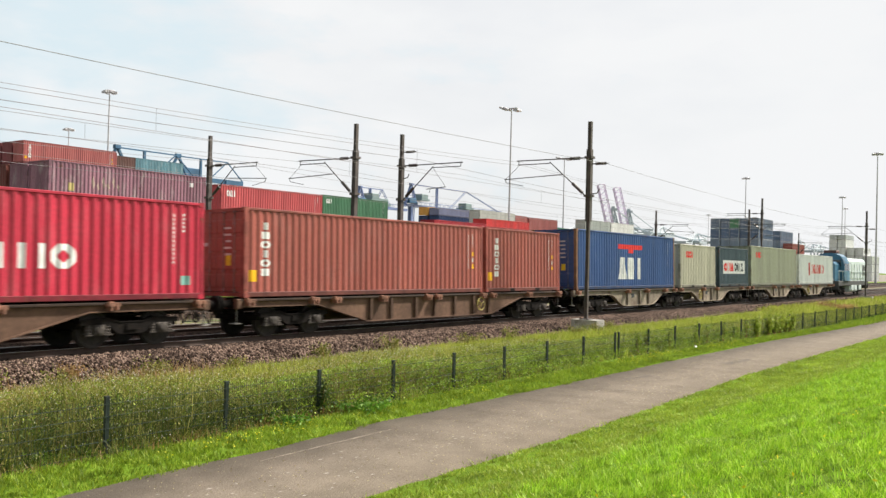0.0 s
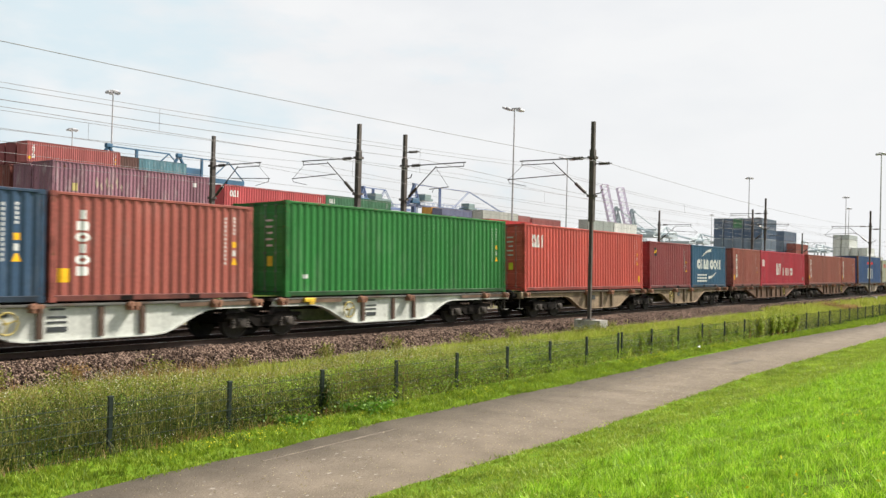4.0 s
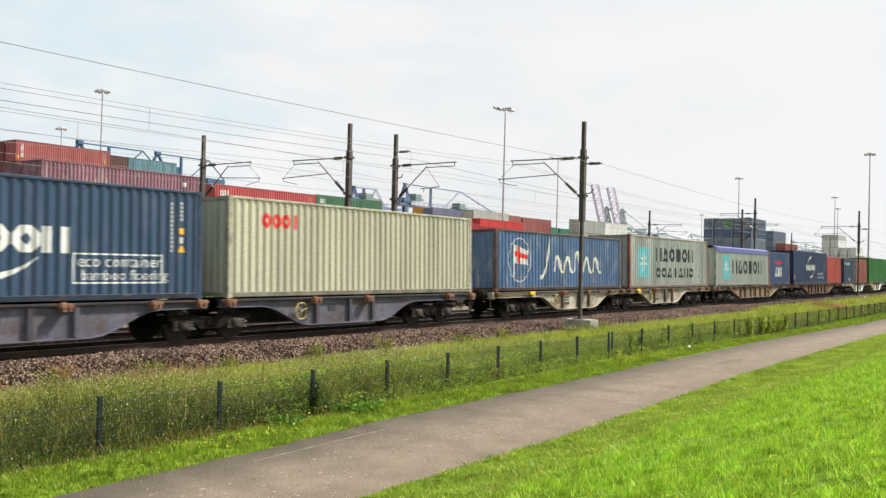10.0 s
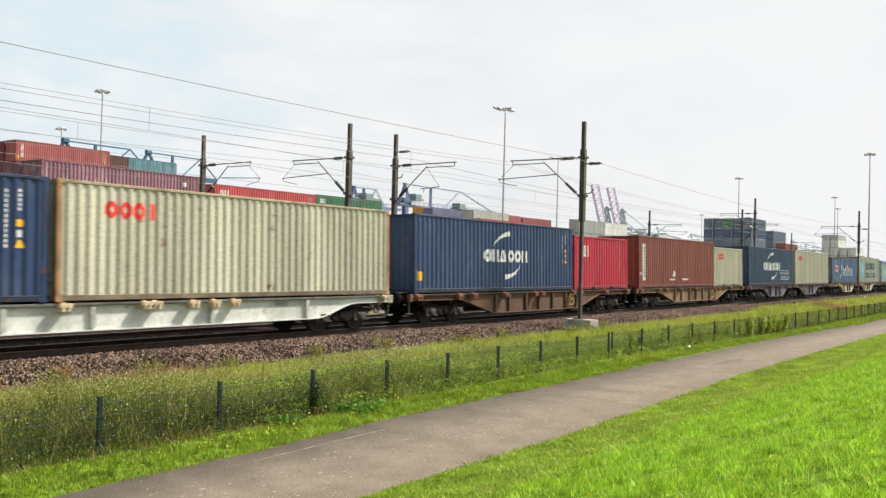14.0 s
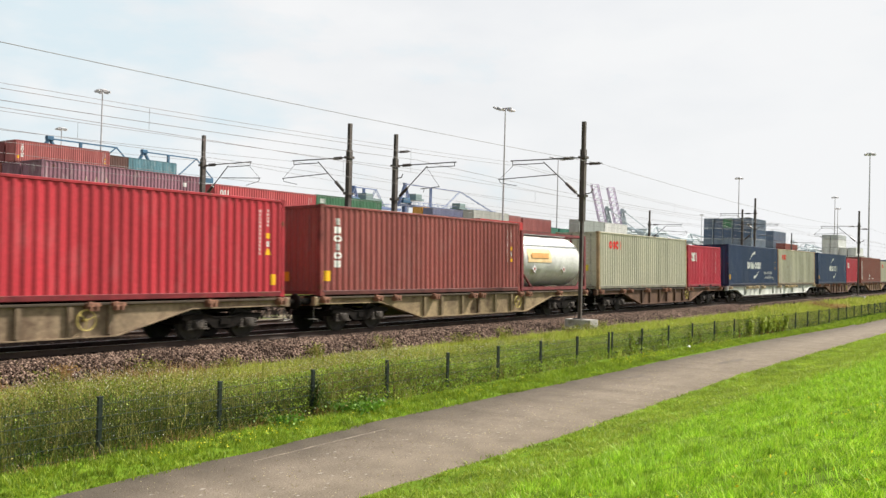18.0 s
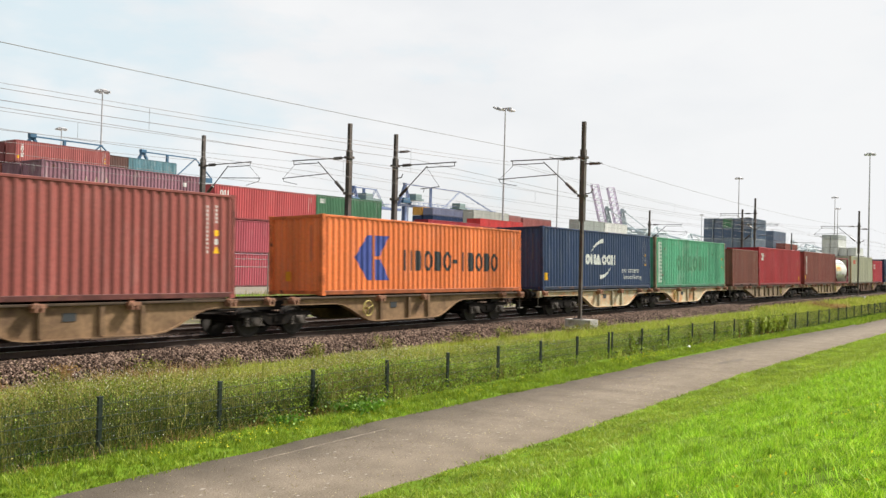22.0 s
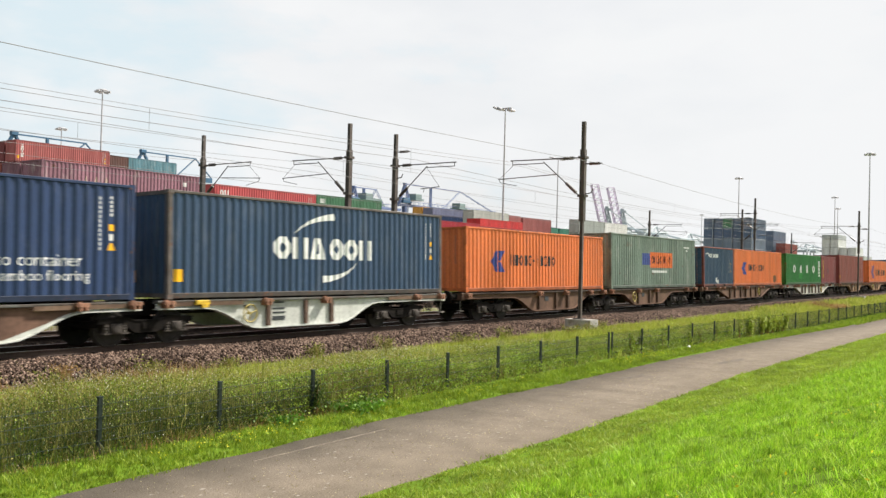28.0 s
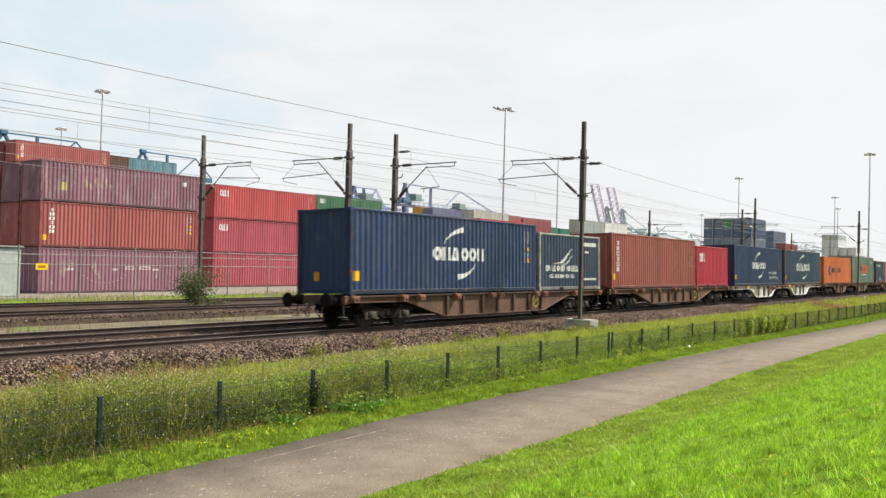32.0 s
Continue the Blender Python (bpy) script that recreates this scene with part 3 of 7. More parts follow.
def mark(box, shapes, color, name="marking", label="", side=-1, lift=0.0, fine=False):
    """Flat shapes, each a convex outline of (x, z), laid on the pressed side wall; those that touch make one piece."""
    groups = []
    for p in shapes:
        keys = {(round(x, 3), round(z, 3)) for x, z in p}
        hit = [g for g in groups if g[0] & keys]
        for g in hit:
            groups.remove(g)
        groups.append((keys.union(*[g[0] for g in hit]), [q for g in hit for q in g[1]] + [p]))
    if len(groups) > 1 and not fine:
        for g in groups:
            mark(box, g[1], color, name, label, side, lift)
        return
    bm = bmesh.new()
    for p in shapes:
        bm.faces.new([bm.verts.new((x, 0, z)) for x, z in p])
    lo = min(x for p in shapes for x, z in p)
    hi = max(x for p in shapes for x, z in p)
    for x in breaks(lo, hi)[1:-1]:
        bmesh.ops.bisect_plane(bm, geom=bm.verts[:] + bm.edges[:] + bm.faces[:], plane_co=(x, 0, 0), plane_no=(1, 0, 0))
    bmesh.ops.remove_doubles(bm, verts=bm.verts[:], dist=0.0004)
    for v in bm.verts:
        v.co.y = side * (1.219 - 0.012 - wave(v.co.x) + 0.004 + lift)
    m = bpy.data.meshes.new(name)
    bm.to_mesh(m)
    bm.free()
    ob = part(name, m, mark_paint, box, label, color=color)
    if fine:
        tagged(ob, label, kind="stuff")


def words(box, text, x, z, size, color, label=""):
    """Readable words in the built-in font, laid on the side wall."""
    cu = bpy.data.curves.new("words", "FONT")
    cu.body, cu.size, cu.resolution_u = text, size, 2
    ob = bpy.data.objects.new("words", cu)
    scene.collection.objects.link(ob)
    me = bpy.data.meshes.new_from_object(ob.evaluated_get(bpy.context.evaluated_depsgraph_get()))
    bpy.data.objects.remove(ob)
    bm = bmesh.new()
    bm.from_mesh(me)
    for v in bm.verts:
        v.co = (x + v.co.x, 0, z + v.co.y)
    for c in breaks(x, max(v.co.x for v in bm.verts))[1:-1]:
        bmesh.ops.bisect_plane(bm, geom=bm.verts[:] + bm.edges[:] + bm.faces[:], plane_co=(c, 0, 0), plane_no=(1, 0, 0))
    for v in bm.verts:
        v.co.y = -(1.219 - 0.012 - wave(v.co.x) + 0.004)
    bm.to_mesh(me)
    bm.free()
    me.materials.clear()
    return tagged(part("lettering", me, mark_paint, box, label, color=color), label, kind="stuff")


def rect(x0, x1, z0, z1, lean=0.0):
    return [(x0, z0), (x1, z0), (x1 + lean, z1), (x0 + lean, z1)]


def ringbox(x0, x1, z0, z1, t):
    """Four bars round a hollow."""
    return [rect(x0, x0 + t, z0, z1), rect(x1 - t, x1, z0, z1), rect(x0 + t, x1 - t, z0, z0 + t), rect(x0 + t, x1 - t, z1 - t, z1)]


def cut_ring(x0, x1, z0, z1, t, u, c=0.3):
    """A ring with cut corners: t its upright, u its level thickness."""
    a, b = (x1 - x0) * c, (z1 - z0) * c

    def eight(q, w, e, f):
        return [(x0 + q + e, z0 + w), (x1 - q - e, z0 + w), (x1 - q, z0 + w + f), (x1 - q, z1 - w - f), (x1 - q - e, z1 - w), (x0 + q + e, z1 - w), (x0 + q, z1 - w - f), (x0 + q, z0 + w + f)]
    o, n = eight(0, 0, a, b), eight(t, u, a * .6, b * .6)
    return [[o[k], o[(k + 1) % 8], n[(k + 1) % 8], n[k]] for k in range(8)]


def sign(kind, x0, x1, z0, z1, t):
    """One plain painted shape: r ring, c hollow tapering shape, m pair of bars, d block with cut corners, s bar; t: share of its width that a bar takes."""
    w, h = x1 - x0, z1 - z0
    b, m = w * t, (x0 + x1) / 2
    if kind == "r":
        return cut_ring(x0, x1, z0, z1, b, min(h * .26, b))
    if kind == "c":
        o = [(x0, z0), (x1, z0), (m + b * .6, z1), (m - b * .6, z1)]
        n = [(x0 + b * 1.25, z0 + h * .24), (x1 - b * 1.25, z0 + h * .24), (m + b * .12, z1 - h * .26), (m - b * .12, z1 - h * .26)]
        return [[o[k], o[(k + 1) % 4], n[(k + 1) % 4], n[k]] for k in range(4)]
    if kind == "m":
        return [rect(x0, x0 + b, z0, z1), rect(x1 - b, x1, z0, z1)]
    if kind == "d":
        e, f = w * .2, h * .2
        return [[(x0 + e * .5, z0), (x1 - e, z0), (x1 - e * .5, z0 + f), (x1 - e * .5, z1 - f), (x1 - e, z1), (x0 + e * .5, z1)]]
    return [rect(m - b * .6, m + b * .6, z0, z1)]


def blocks(x0, x1, z0, z1, n, t=0.3, gap=0.18, row="rmcrdm"):
    """A row of n plain shapes that stands for a painted name."""
    step = (x1 - x0) / n
    return [p for i in range(n) for p in sign(row[i % len(row)], x0 + i * step, x0 + (i + 1) * step - step * gap, z0, z1, t)]


def column(x0, x1, z0, z1, n, t=0.3, row="drsrds"):
    """A column of plain shapes, for a name painted downwards."""
    step = (z1 - z0) / n
    return [p for i in range(n) for p in sign(row[i % len(row)], x0, x1, z0 + i * step, z0 + (i + .80) * step, t)]


def arc(cx, cz, rx, rz, a0, a1, t0, t1, n=10):
    """A tapering curved stroke."""
    out = []
    pts = []
    for i in range(n + 1):
        a = radians(a0 + (a1 - a0) * i / n)
        t = t0 + (t1 - t0) * i / n
        pts.append(((cx + rx * math.cos(a), cz + rz * math.sin(a)), (cx + (rx - t) * math.cos(a), cz + (rz - t) * math.sin(a))))
    for (p, q), (r, s) in zip(pts, pts[1:]):
        out.append([p, q, s, r])
    return out


def disc(cx, cz, rx, rz, n=20):
    return [(cx + rx * math.cos(2 * math.pi * i / n), cz + rz * math.sin(2 * math.pi * i / n)) for i in range(n)]

# ---- the train ----
FT40, FT20, HC, ST = 12.192, 6.058, 2.896, 2.591
NAVY, SLATE, BLUE = (0.022, 0.045, 0.115), (0.032, 0.064, 0.122), (0.035, 0.07, 0.21)
RUSSET, BROWN, MAROON = (0.335, 0.09, 0.07), (0.195, 0.055, 0.042), (0.22, 0.05, 0.055)
CRIMSON, ORANGE, VERMIL = (0.48, 0.026, 0.055), (0.76, 0.19, 0.055), (0.52, 0.08, 0.062)
GREEN, MINT, CREAM = (0.02, 0.17, 0.032), (0.10, 0.37, 0.22), (0.48, 0.455, 0.35)
SAGE, PALE, SAFBLUE, WHITE = (0.185, 0.24, 0.20), (0.40, 0.43, 0.40), (0.085, 0.155, 0.30), (0.72, 0.72, 0.70)
INK, RED, YELLOW, SKYB = (0.03, 0.035, 0.04), (0.76, 0.045, 0.04), (0.80, 0.42, 0.01), (0.16, 0.55, 0.62)


def stroke(p0, p1, p2, t0, t1, n=9):
    """A curved brush stroke from p0 by p1 to p2, its width going from t0 to t1."""
    out, pts = [], []
    for i in range(n + 1):
        k = i / n
        x = (1 - k) ** 2 * p0[0] + 2 * k * (1 - k) * p1[0] + k * k * p2[0]
        z = (1 - k) ** 2 * p0[1] + 2 * k * (1 - k) * p1[1] + k * k * p2[1]
        dx = 2 * (1 - k) * (p1[0] - p0[0]) + 2 * k * (p2[0] - p1[0])
        dz = 2 * (1 - k) * (p1[1] - p0[1]) + 2 * k * (p2[1] - p1[1])
        q = math.hypot(dx, dz) or 1.0
        w = (t0 + (t1 - t0) * k) / 2
        pts.append(((x - dz / q * w, z + dx / q * w), (x + dz / q * w, z - dx / q * w)))
    for (p, q), (r, t) in zip(pts, pts[1:]):
        out.append([p, q, t, r])
    return out


def swoosh(box, eco=True, x=4.24, w=3.46, z=1.22, h=0.50, panel=False, k=1.0):
    """White name blocks between two curved strokes, as on the blue boxes."""
    n1 = blocks(x, x + w * 0.50, z, z + h, 3, 0.32, 0.07, "rmc") + blocks(x + w * 0.53, x + w, z, z + h, 3, 0.32, 0.07, "rrm")
    mark(box, n1, WHITE, label="white painted name in plain blocks")
    t = z + h
    mark(box, stroke((x + .19 * w, t + .13 * k), (x + .33 * w, t + .62 * k), (x + .58 * w, t + .70 * k), 0.02, 0.22 * k), WHITE)
    mark(box, stroke((x + .46 * w, z - .62 * k), (x + .70 * w, z - .60 * k), (x + .82 * w, z - .10 * k), 0.22 * k, 0.02), WHITE)
    if eco:
        if panel:
            mark(box, ringbox(x + w + .05, x + w + 2.55, 0.42, 1.16, 0.04), WHITE)
            words(box, "eco container", x + w + .16, 0.83, 0.425, WHITE)
            words(box, "bamboo flooring", x + w + .26, 0.51, 0.37, WHITE)
        else:
            words(box, "eco container", 8.42, 0.84, 0.42, WHITE)
            words(box, "bamboo flooring", 8.62, 0.50, 0.35, WHITE)


def data_marks(box, L, H, color=WHITE, yellow=True):
    """Small data bars at the far end of the side wall."""
    color = tuple(0.8 * c for c in color)
    mark(box, [rect(L - 1.01, L - 0.945, H - 1.66 + k * 0.112, H - 1.585 + k * 0.112) for k in range(12)], color, fine=True)
    mark(box, [rect(L - 0.70, L - 0.62, H - 0.82 + k * 0.105, H - 0.75 + k * 0.105) for k in range(5)], color, fine=True)
    if yellow:
        mark(box, [rect(L - 0.74, L - 0.58, H - 1.18, H - 1.02), [(L - 0.78, H - 1.66), (L - 0.54, H - 1.66), (L - 0.62, H - 1.48), (L - 0.70, H - 1.48)]], YELLOW, "sticker")
        mark(box, [rect(L - 0.73, L - 0.60, H - 1.42, H - 1.26)], color)


def sticker(box, x=0.20, z=0.46, w=0.30, h=0.33, color=YELLOW):
    mark(box, [rect(x, x + w, z, z + h)], color, "sticker")


def deco(box, kind, L, H):
    if kind == "swoosh":
        swoosh(box)
        data_marks(box, L, H)
        sticker(box)
    elif kind == "swoosh_plain":
        swoosh(box, eco=False, x=3.75, w=4.5, z=1.14, h=0.66)
        data_marks(box, L, H)
        sticker(box)
    elif kind == "swoosh_small":
        swoosh(box, eco=False, x=4.6)
        data_marks(box, L, H)
        sticker(box)
    elif kind == "swoosh_panel":
        swoosh(box, panel=True, x=3.83, w=4.55, z=1.14, h=0.62)
        data_marks(box, L, H)
    elif kind == "swoosh20":
        swoosh(box, eco=False, x=0.95, w=4.2, z=1.12, h=0.60, k=0.85)
        mark(box, [rect(0.95, 2.6, 0.72, 0.80), rect(0.95, 2.6, 0.52, 0.62), rect(0.95, 2.6, 0.34, 0.44)], WHITE)
    elif kind == "column":
        mark(box, column(0.63, 1.02, 0.90 if H > 2.7 else 0.62, H - 0.36, 6), WHITE, label="white name painted downwards in plain blocks")
        data_marks(box, L, H)
        sticker(box)
    elif kind == "three":
        mark(box, blocks(0.60, 1.64, H - 1.0, H - 0.46, 3, 0.36, 0.05, "rcs"), WHITE, label="white painted initials in plain blocks")
        data_marks(box, L, H, yellow=False)
    elif kind == "three_yellow":
        mark(box, blocks(0.62, 1.70, H - 1.0, H - 0.46, 3, 0.36, 0.05, "rcs"), WHITE)
        data_marks(box, L, H)
        sticker(box, L - 0.55, 0.35, 0.22, 0.32)
    elif kind in ("wing", "wing_small"):   # orange boxes: blue sign and dark name
        x, d, nx, nw, nz = (1.55, 1.80, 4.14, 6.3, 0.82) if kind == "wing" else (1.83, 1.05, 3.33, 3.95, 1.08)
        zc = 1.24
        g = lambda p: [(x + q * d, zc + r * d) for q, r in p]
        mark(box, [g([(0, 0), (.36, -.42), (.5, -.42), (.5, .42), (.36, .42)]), g([(.56, .03), (.70, .03), (1.0, .42), (.56, .42)]), g([(.56, -.42), (1.0, -.42), (.74, -.03), (.56, -.03)])], (0.05, 0.075, 0.29), label="dark blue wing-shaped sign")
        hh = nw * 0.115
        mark(box, blocks(nx, nx + nw * .48, nz, nz + hh, 5, 0.24, 0.16, "mdrdr") + [rect(nx + nw * .48, nx + nw * .53, nz + hh * .4, nz + hh * .6)] + blocks(nx + nw * .55, nx + nw, nz, nz + hh, 5, 0.24, 0.16, "sdrdr"), INK, label="dark painted name in plain blocks")
        data_marks(box, L, H, (0.25, 0.25, 0.25), False)
    elif kind == "wing_dirty":
        deco(box, "wing_small", L, H)
        mark(box, [disc(L - 1.95, 0.48, 0.48, 0.30)], (0.20, 0.10, 0.05), "patch", "brown worn patch")
    elif kind == "four":
        for i, x in enumerate((2.35, 4.5, 6.75, 9.05)):
            mark(box, sign("rcdr"[i], x, x + .75, 1.0, 1.66, .28), WHITE)
        mark(box, [rect(L - 0.95, L - 0.40, 0.68, 2.1)], WHITE, label="white painted panel")
        mark(box, [rect(L - 0.85, L - 0.50, 0.8 + k * .32, 0.92 + k * .32) for k in range(4)], GREEN)
        mark(box, [rect(4.3, 5.3, 0.5, 1.0)], (0.05, 0.28, 0.06), "patch", "brighter green patch")
        data_marks(box, L, H)
    elif kind == "gold":
        mark(box, column(0.70, 1.0, 0.58, H - 0.32, 4, 0.32), (0.62, 0.36, 0.03), label="ochre name painted downwards in plain blocks")
        data_marks(box, L, H, yellow=False)
        mark(box, [rect(2.6, 2.95, 1.0, 1.45)], (0.10, 0.10, 0.12), "patch")
    elif kind == "oo_red":
        mark(box, blocks(1.27, 2.84, H - 0.86, H - 0.44, 4, 0.34, 0.1, "rrrs"), RED, label="red painted name in plain blocks")
        data_marks(box, L, H, (0.6, 0.58, 0.48), False)
    elif kind == "oo_red20":
        mark(box, blocks(1.0, 2.1, H - 0.80, H - 0.42, 4, 0.34, 0.1, "rrrs"), RED)
    elif kind == "plane":   # navy boxes with a small white sign on top
        mark(box, arc(0.75, H - 0.62, 0.4, 0.22, -10, 190, 0.12, 0.05), WHITE)
        mark(box, blocks(1.25, 3.0, H - 0.70, H - 0.46, 6, 0.32, 0.15), WHITE)
        mark(box, [[(2.3, .42), (2.5, .25), (2.7, .42), (2.5, .6)], [(2.62, .30), (2.8, .15), (3.0, .30), (2.8, .46)]], WHITE)
        data_marks(box, L, H)
    elif kind == "seal":   # sage box with orange field
        mark(box, [rect(4.05, 5.1, 1.28, 1.92)], (0.06, 0.09, 0.28))
        mark(box, [rect(5.1, 8.4, 1.13, 2.0)], (0.72, 0.17, 0.05), label="orange painted field")
        mark(box, blocks(5.3, 8.2, 1.36, 1.80, 7, 0.28, 0.18), (0.16, 0.10, 0.12))
        mark(box, [rect(5.4, 7.6, 0.85, 0.98)], WHITE)
        mark(box, [rect(L - 1.9, L - 0.9, H - .55, H - .47), rect(L - 1.5, L - 1.3, H - .75, H - .63)], WHITE)
    elif kind == "mono":
        x = 1.83
        mark(box, [rect(x, x + 2.05, 1.72, 1.90), rect(x + .8, x + 1.25, 1.58, 1.72)], RED)
        mark(box, blocks(x, x + 2.15, 0.66, 1.40, 3, 0.36, 0.04, "cds"), WHITE, label="white painted initials in plain blocks")
        data_marks(box, L, H, yellow=False)
    elif kind == "mono40":
        x = 4.65
        mark(box, [rect(x, x + 3.0, 2.06, 2.30), rect(x + 1.2, x + 1.8, 1.86, 2.06)], RED)
        mark(box, blocks(x, x + 3.1, 0.50, 1.63, 3, 0.36, 0.04, "cds"), WHITE)
        data_marks(box, L, H, yellow=False)
    elif kind == "kay":
        mark(box, [rect(0.35, 1.03, 1.44, 1.92)], (0.75, 0.6, 0.6))
        mark(box, [rect(3.96, 4.3, 0.8, 1.68), rect(4.4, 4.62, 0.8, 1.68, .12), rect(4.75, 4.95, 0.8, 1.68, .14)], WHITE)
        mark(box, blocks(5.56, 8.6, 0.78, 1.36, 4, 0.26, 0.16, "ssmr"), WHITE, label="white painted name in plain blocks")
        data_marks(box, L, H, yellow=False)
        mark(box, [rect(L - .75, L - .45, .38, .62)], (0.2, 0.4, 0.35), "sticker")
    elif kind in ("star", "star_big"):
        big = kind == "star_big"
        x, z0, z1 = (1.13 if big else 1.38), (0.60 if big else 0.42), (2.24 if big else 2.10)
        mark(box, [rect(x, x + 1.55, z0, z1)], SKYB, label="light blue square")
        cx, cz = x + .78, (z0 + z1) / 2
        sp = []
        for k in range(7):
            a = radians(90 + k * 360 / 7)
            b, c = a - 0.32, a + 0.32
            sp.append([(cx, cz), (cx + .22 * math.cos(b), cz + .22 * math.sin(b)), (cx + .66 * math.cos(a), cz + .72 * math.sin(a)), (cx + .22 * math.cos(c), cz + .22 * math.sin(c))])
        mark(box, sp, WHITE, label="white seven-pointed star", lift=0.004)
        if big:
            mark(box, blocks(3.65, 9.8, 1.50, 2.28, 6, 0.24, 0.16, "mcrdrm"), INK, label="dark painted name in plain blocks")
            mark(box, blocks(3.65, 9.8, 0.58, 1.14, 7, 0.24, 0.20, "rrcscmr"), INK)
        else:
            mark(box, blocks(3.55, 10.7, 0.85, 1.78, 6, 0.24, 0.16, "mcrdrm"), INK, label="dark painted name in plain blocks")
    elif kind == "script":
        for k in range(24):
            a0, a1 = k * 15, k * 15 + 15
            mark_ring.append(arc(1.93, 1.33, 0.92, 0.95, a0, a1, 0.04, 0.04, 1)[0])
        mark(box, mark_ring, WHITE)
        mark(box, [rect(1.40, 1.52, 0.6, 2.0), [(1.52, 1.18), (2.70, 1.12), (2.52, 1.38), (2.70, 1.72), (1.52, 1.98)]], WHITE, label="white pennant")
        mark(box, [[(1.55, 1.48), (2.56, 1.36), (2.60, 1.54), (1.55, 1.70)]], RED, lift=0.004)
        mark(box, [[(1.70, 1.20), (1.94, 1.18), (1.94, 1.88), (1.70, 1.92)]], RED, lift=0.006)
        cream = (0.8, 0.78, 0.68)
        mark(box, stroke((3.7, 0.55), (4.35, 0.6), (4.55, 2.35), .18, .10), cream, label="tall cream painted stroke")
        for k in range(5):   # a plain waving line instead of the name
            x, up = 5.0 + k * .98, 1.75 if k == 2 else 1.45
            mark(box, stroke((x, .85), (x + .22, up + .5), (x + .52, up - .2), .10, .20) + stroke((x + .52, up - .2), (x + .62, .72), (x + .92, .85), .20, .09), cream, label="cream painted wave stroke")
    elif kind == "panelwhite":
        mark(box, [rect(0.53, 0.97, 0.42, H - 0.45)], (0.66, 0.64, 0.62), label="white painted strip")
        mark(box, [rect(0.64, 0.86, 0.62 + k * .17, 0.72 + k * .17) for k in range(10)], (0.30, 0.22, 0.20), lift=0.004, fine=True)
        mark(box, [rect(0.2, 0.34, 0.75, 0.86)], WHITE)
        mark(box, [[(4.95, .72), (5.2, .58), (5.5, .78), (5.25, 1.0)], rect(4.5, 5.4, .42, .5), rect(6.6, 7.5, .42, .52)], WHITE)
        data_marks(box, L, H, yellow=False)
    elif kind == "mintpanel":
        mark(box, [rect(0.49, 1.02, 0.3, H - 0.28)], (0.55, 0.62, 0.56), label="pale painted strip")
        mark(box, [rect(0.66, 0.92, 0.42 + k * .2, 0.52 + k * .2, .05) for k in range(11)], (0.20, 0.34, 0.26), lift=0.004, fine=True)
        mark(box, blocks(3.3, 8.7, 1.0, 1.9, 6, 0.3, 0.15), (0.10, 0.27, 0.16), label="faded painted name in plain blocks")
        data_marks(box, L, H, (0.3, 0.55, 0.42))
    elif kind == "swan":
        mark(box, [[(1.1, 1.18), (2.0, 1.3), (3.2, 1.98), (2.3, 1.25)], [(1.7, 1.18), (2.5, 1.22), (3.3, 1.7), (2.6, 1.18)]], WHITE)
        mark(box, blocks(0.57, 3.75, 0.86, 1.14, 9, 0.3, 0.12), WHITE, label="white painted name in plain blocks")
        mark(box, blocks(1.0, 3.4, 0.56, 0.72, 9, 0.3, 0.2), WHITE)
        mark(box, [rect(4.37, 5.72, 2.08, 2.26), rect(4.45, 4.9, 1.75, 1.85), rect(4.37, 5.72, 0.45, 0.55)], WHITE)
    elif kind == "greenmarks":
        data_marks(box, L, H, (0.5, 0.6, 0.5))
        sticker(box, 0.75, 0.55, 0.2, 0.12, WHITE)
    elif kind == "flag20":
        mark(box, [rect(0.7, 1.05, H - .80, H - .35)], INK)
        mark(box, [[(0.72, H - .55), (1.03, H - .42), (1.03, H - .54), (0.72, H - .68)]], YELLOW, lift=0.004)
        data_marks(box, L, H)
    elif kind == "redname":
        mark(box, [rect(3.2, 3.7, .8, 1.9)], (0.5, 0.1, 0.08))
        mark(box, blocks(4.2, 8.8, 0.95, 1.75, 7, 0.3, 0.2), (0.58, 0.06, 0.05), label="red painted name in plain blocks")
    elif kind == "inkname":
        mark(box, [rect(0.8, 5.3, 0.85, 1.75)], WHITE, label="white painted field")
        mark(box, blocks(1.0, 3.0, 1.02, 1.58, 3, 0.3, 0.15), RED, lift=0.004)
        mark(box, blocks(3.1, 5.1, 1.02, 1.58, 3, 0.3, 0.15), INK, lift=0.004)
    elif kind == "plain":
        data_marks(box, L, H)
        sticker(box)
    elif kind == "yard":
        mark(box, [rect(6.2, 7.0, 1.55, 1.78), rect(7.3, 8.2, 1.55, 1.78)], (0.6, 0.5, 0.5))
        mark(box, [rect(6.35, 6.85, 1.62, 1.70), rect(7.45, 8.05, 1.62, 1.70)], PURPLE_INK, lift=0.004)
        mark(box, [rect(1.9, 2.4, 1.48, 1.62), rect(5.2, 5.6, 1.48, 1.62), rect(8.4, 8.9, 1.5, 1.62)], (0.6, 0.55, 0.55))
        for cx, cz, a, b in ((1.7, 1.6, .25, .5), (2.2, 1.9, .2, .3), (3.9, 1.7, .22, .45), (4.2, 1.2, .15, .3), (0.9, .7, .12, .2), (8.7, 1.2, .12, .3)):
            mark(box, [[(cx + a * math.cos(q) * (.7 + .5 * math.sin(q * 3.1 + cx)), cz + b * math.sin(q) * (.7 + .5 * math.cos(q * 2.3 + cz))) for q in [k * math.pi / 4 for k in range(8)]]], (0.36, 0.26, 0.22), "bare_patch")
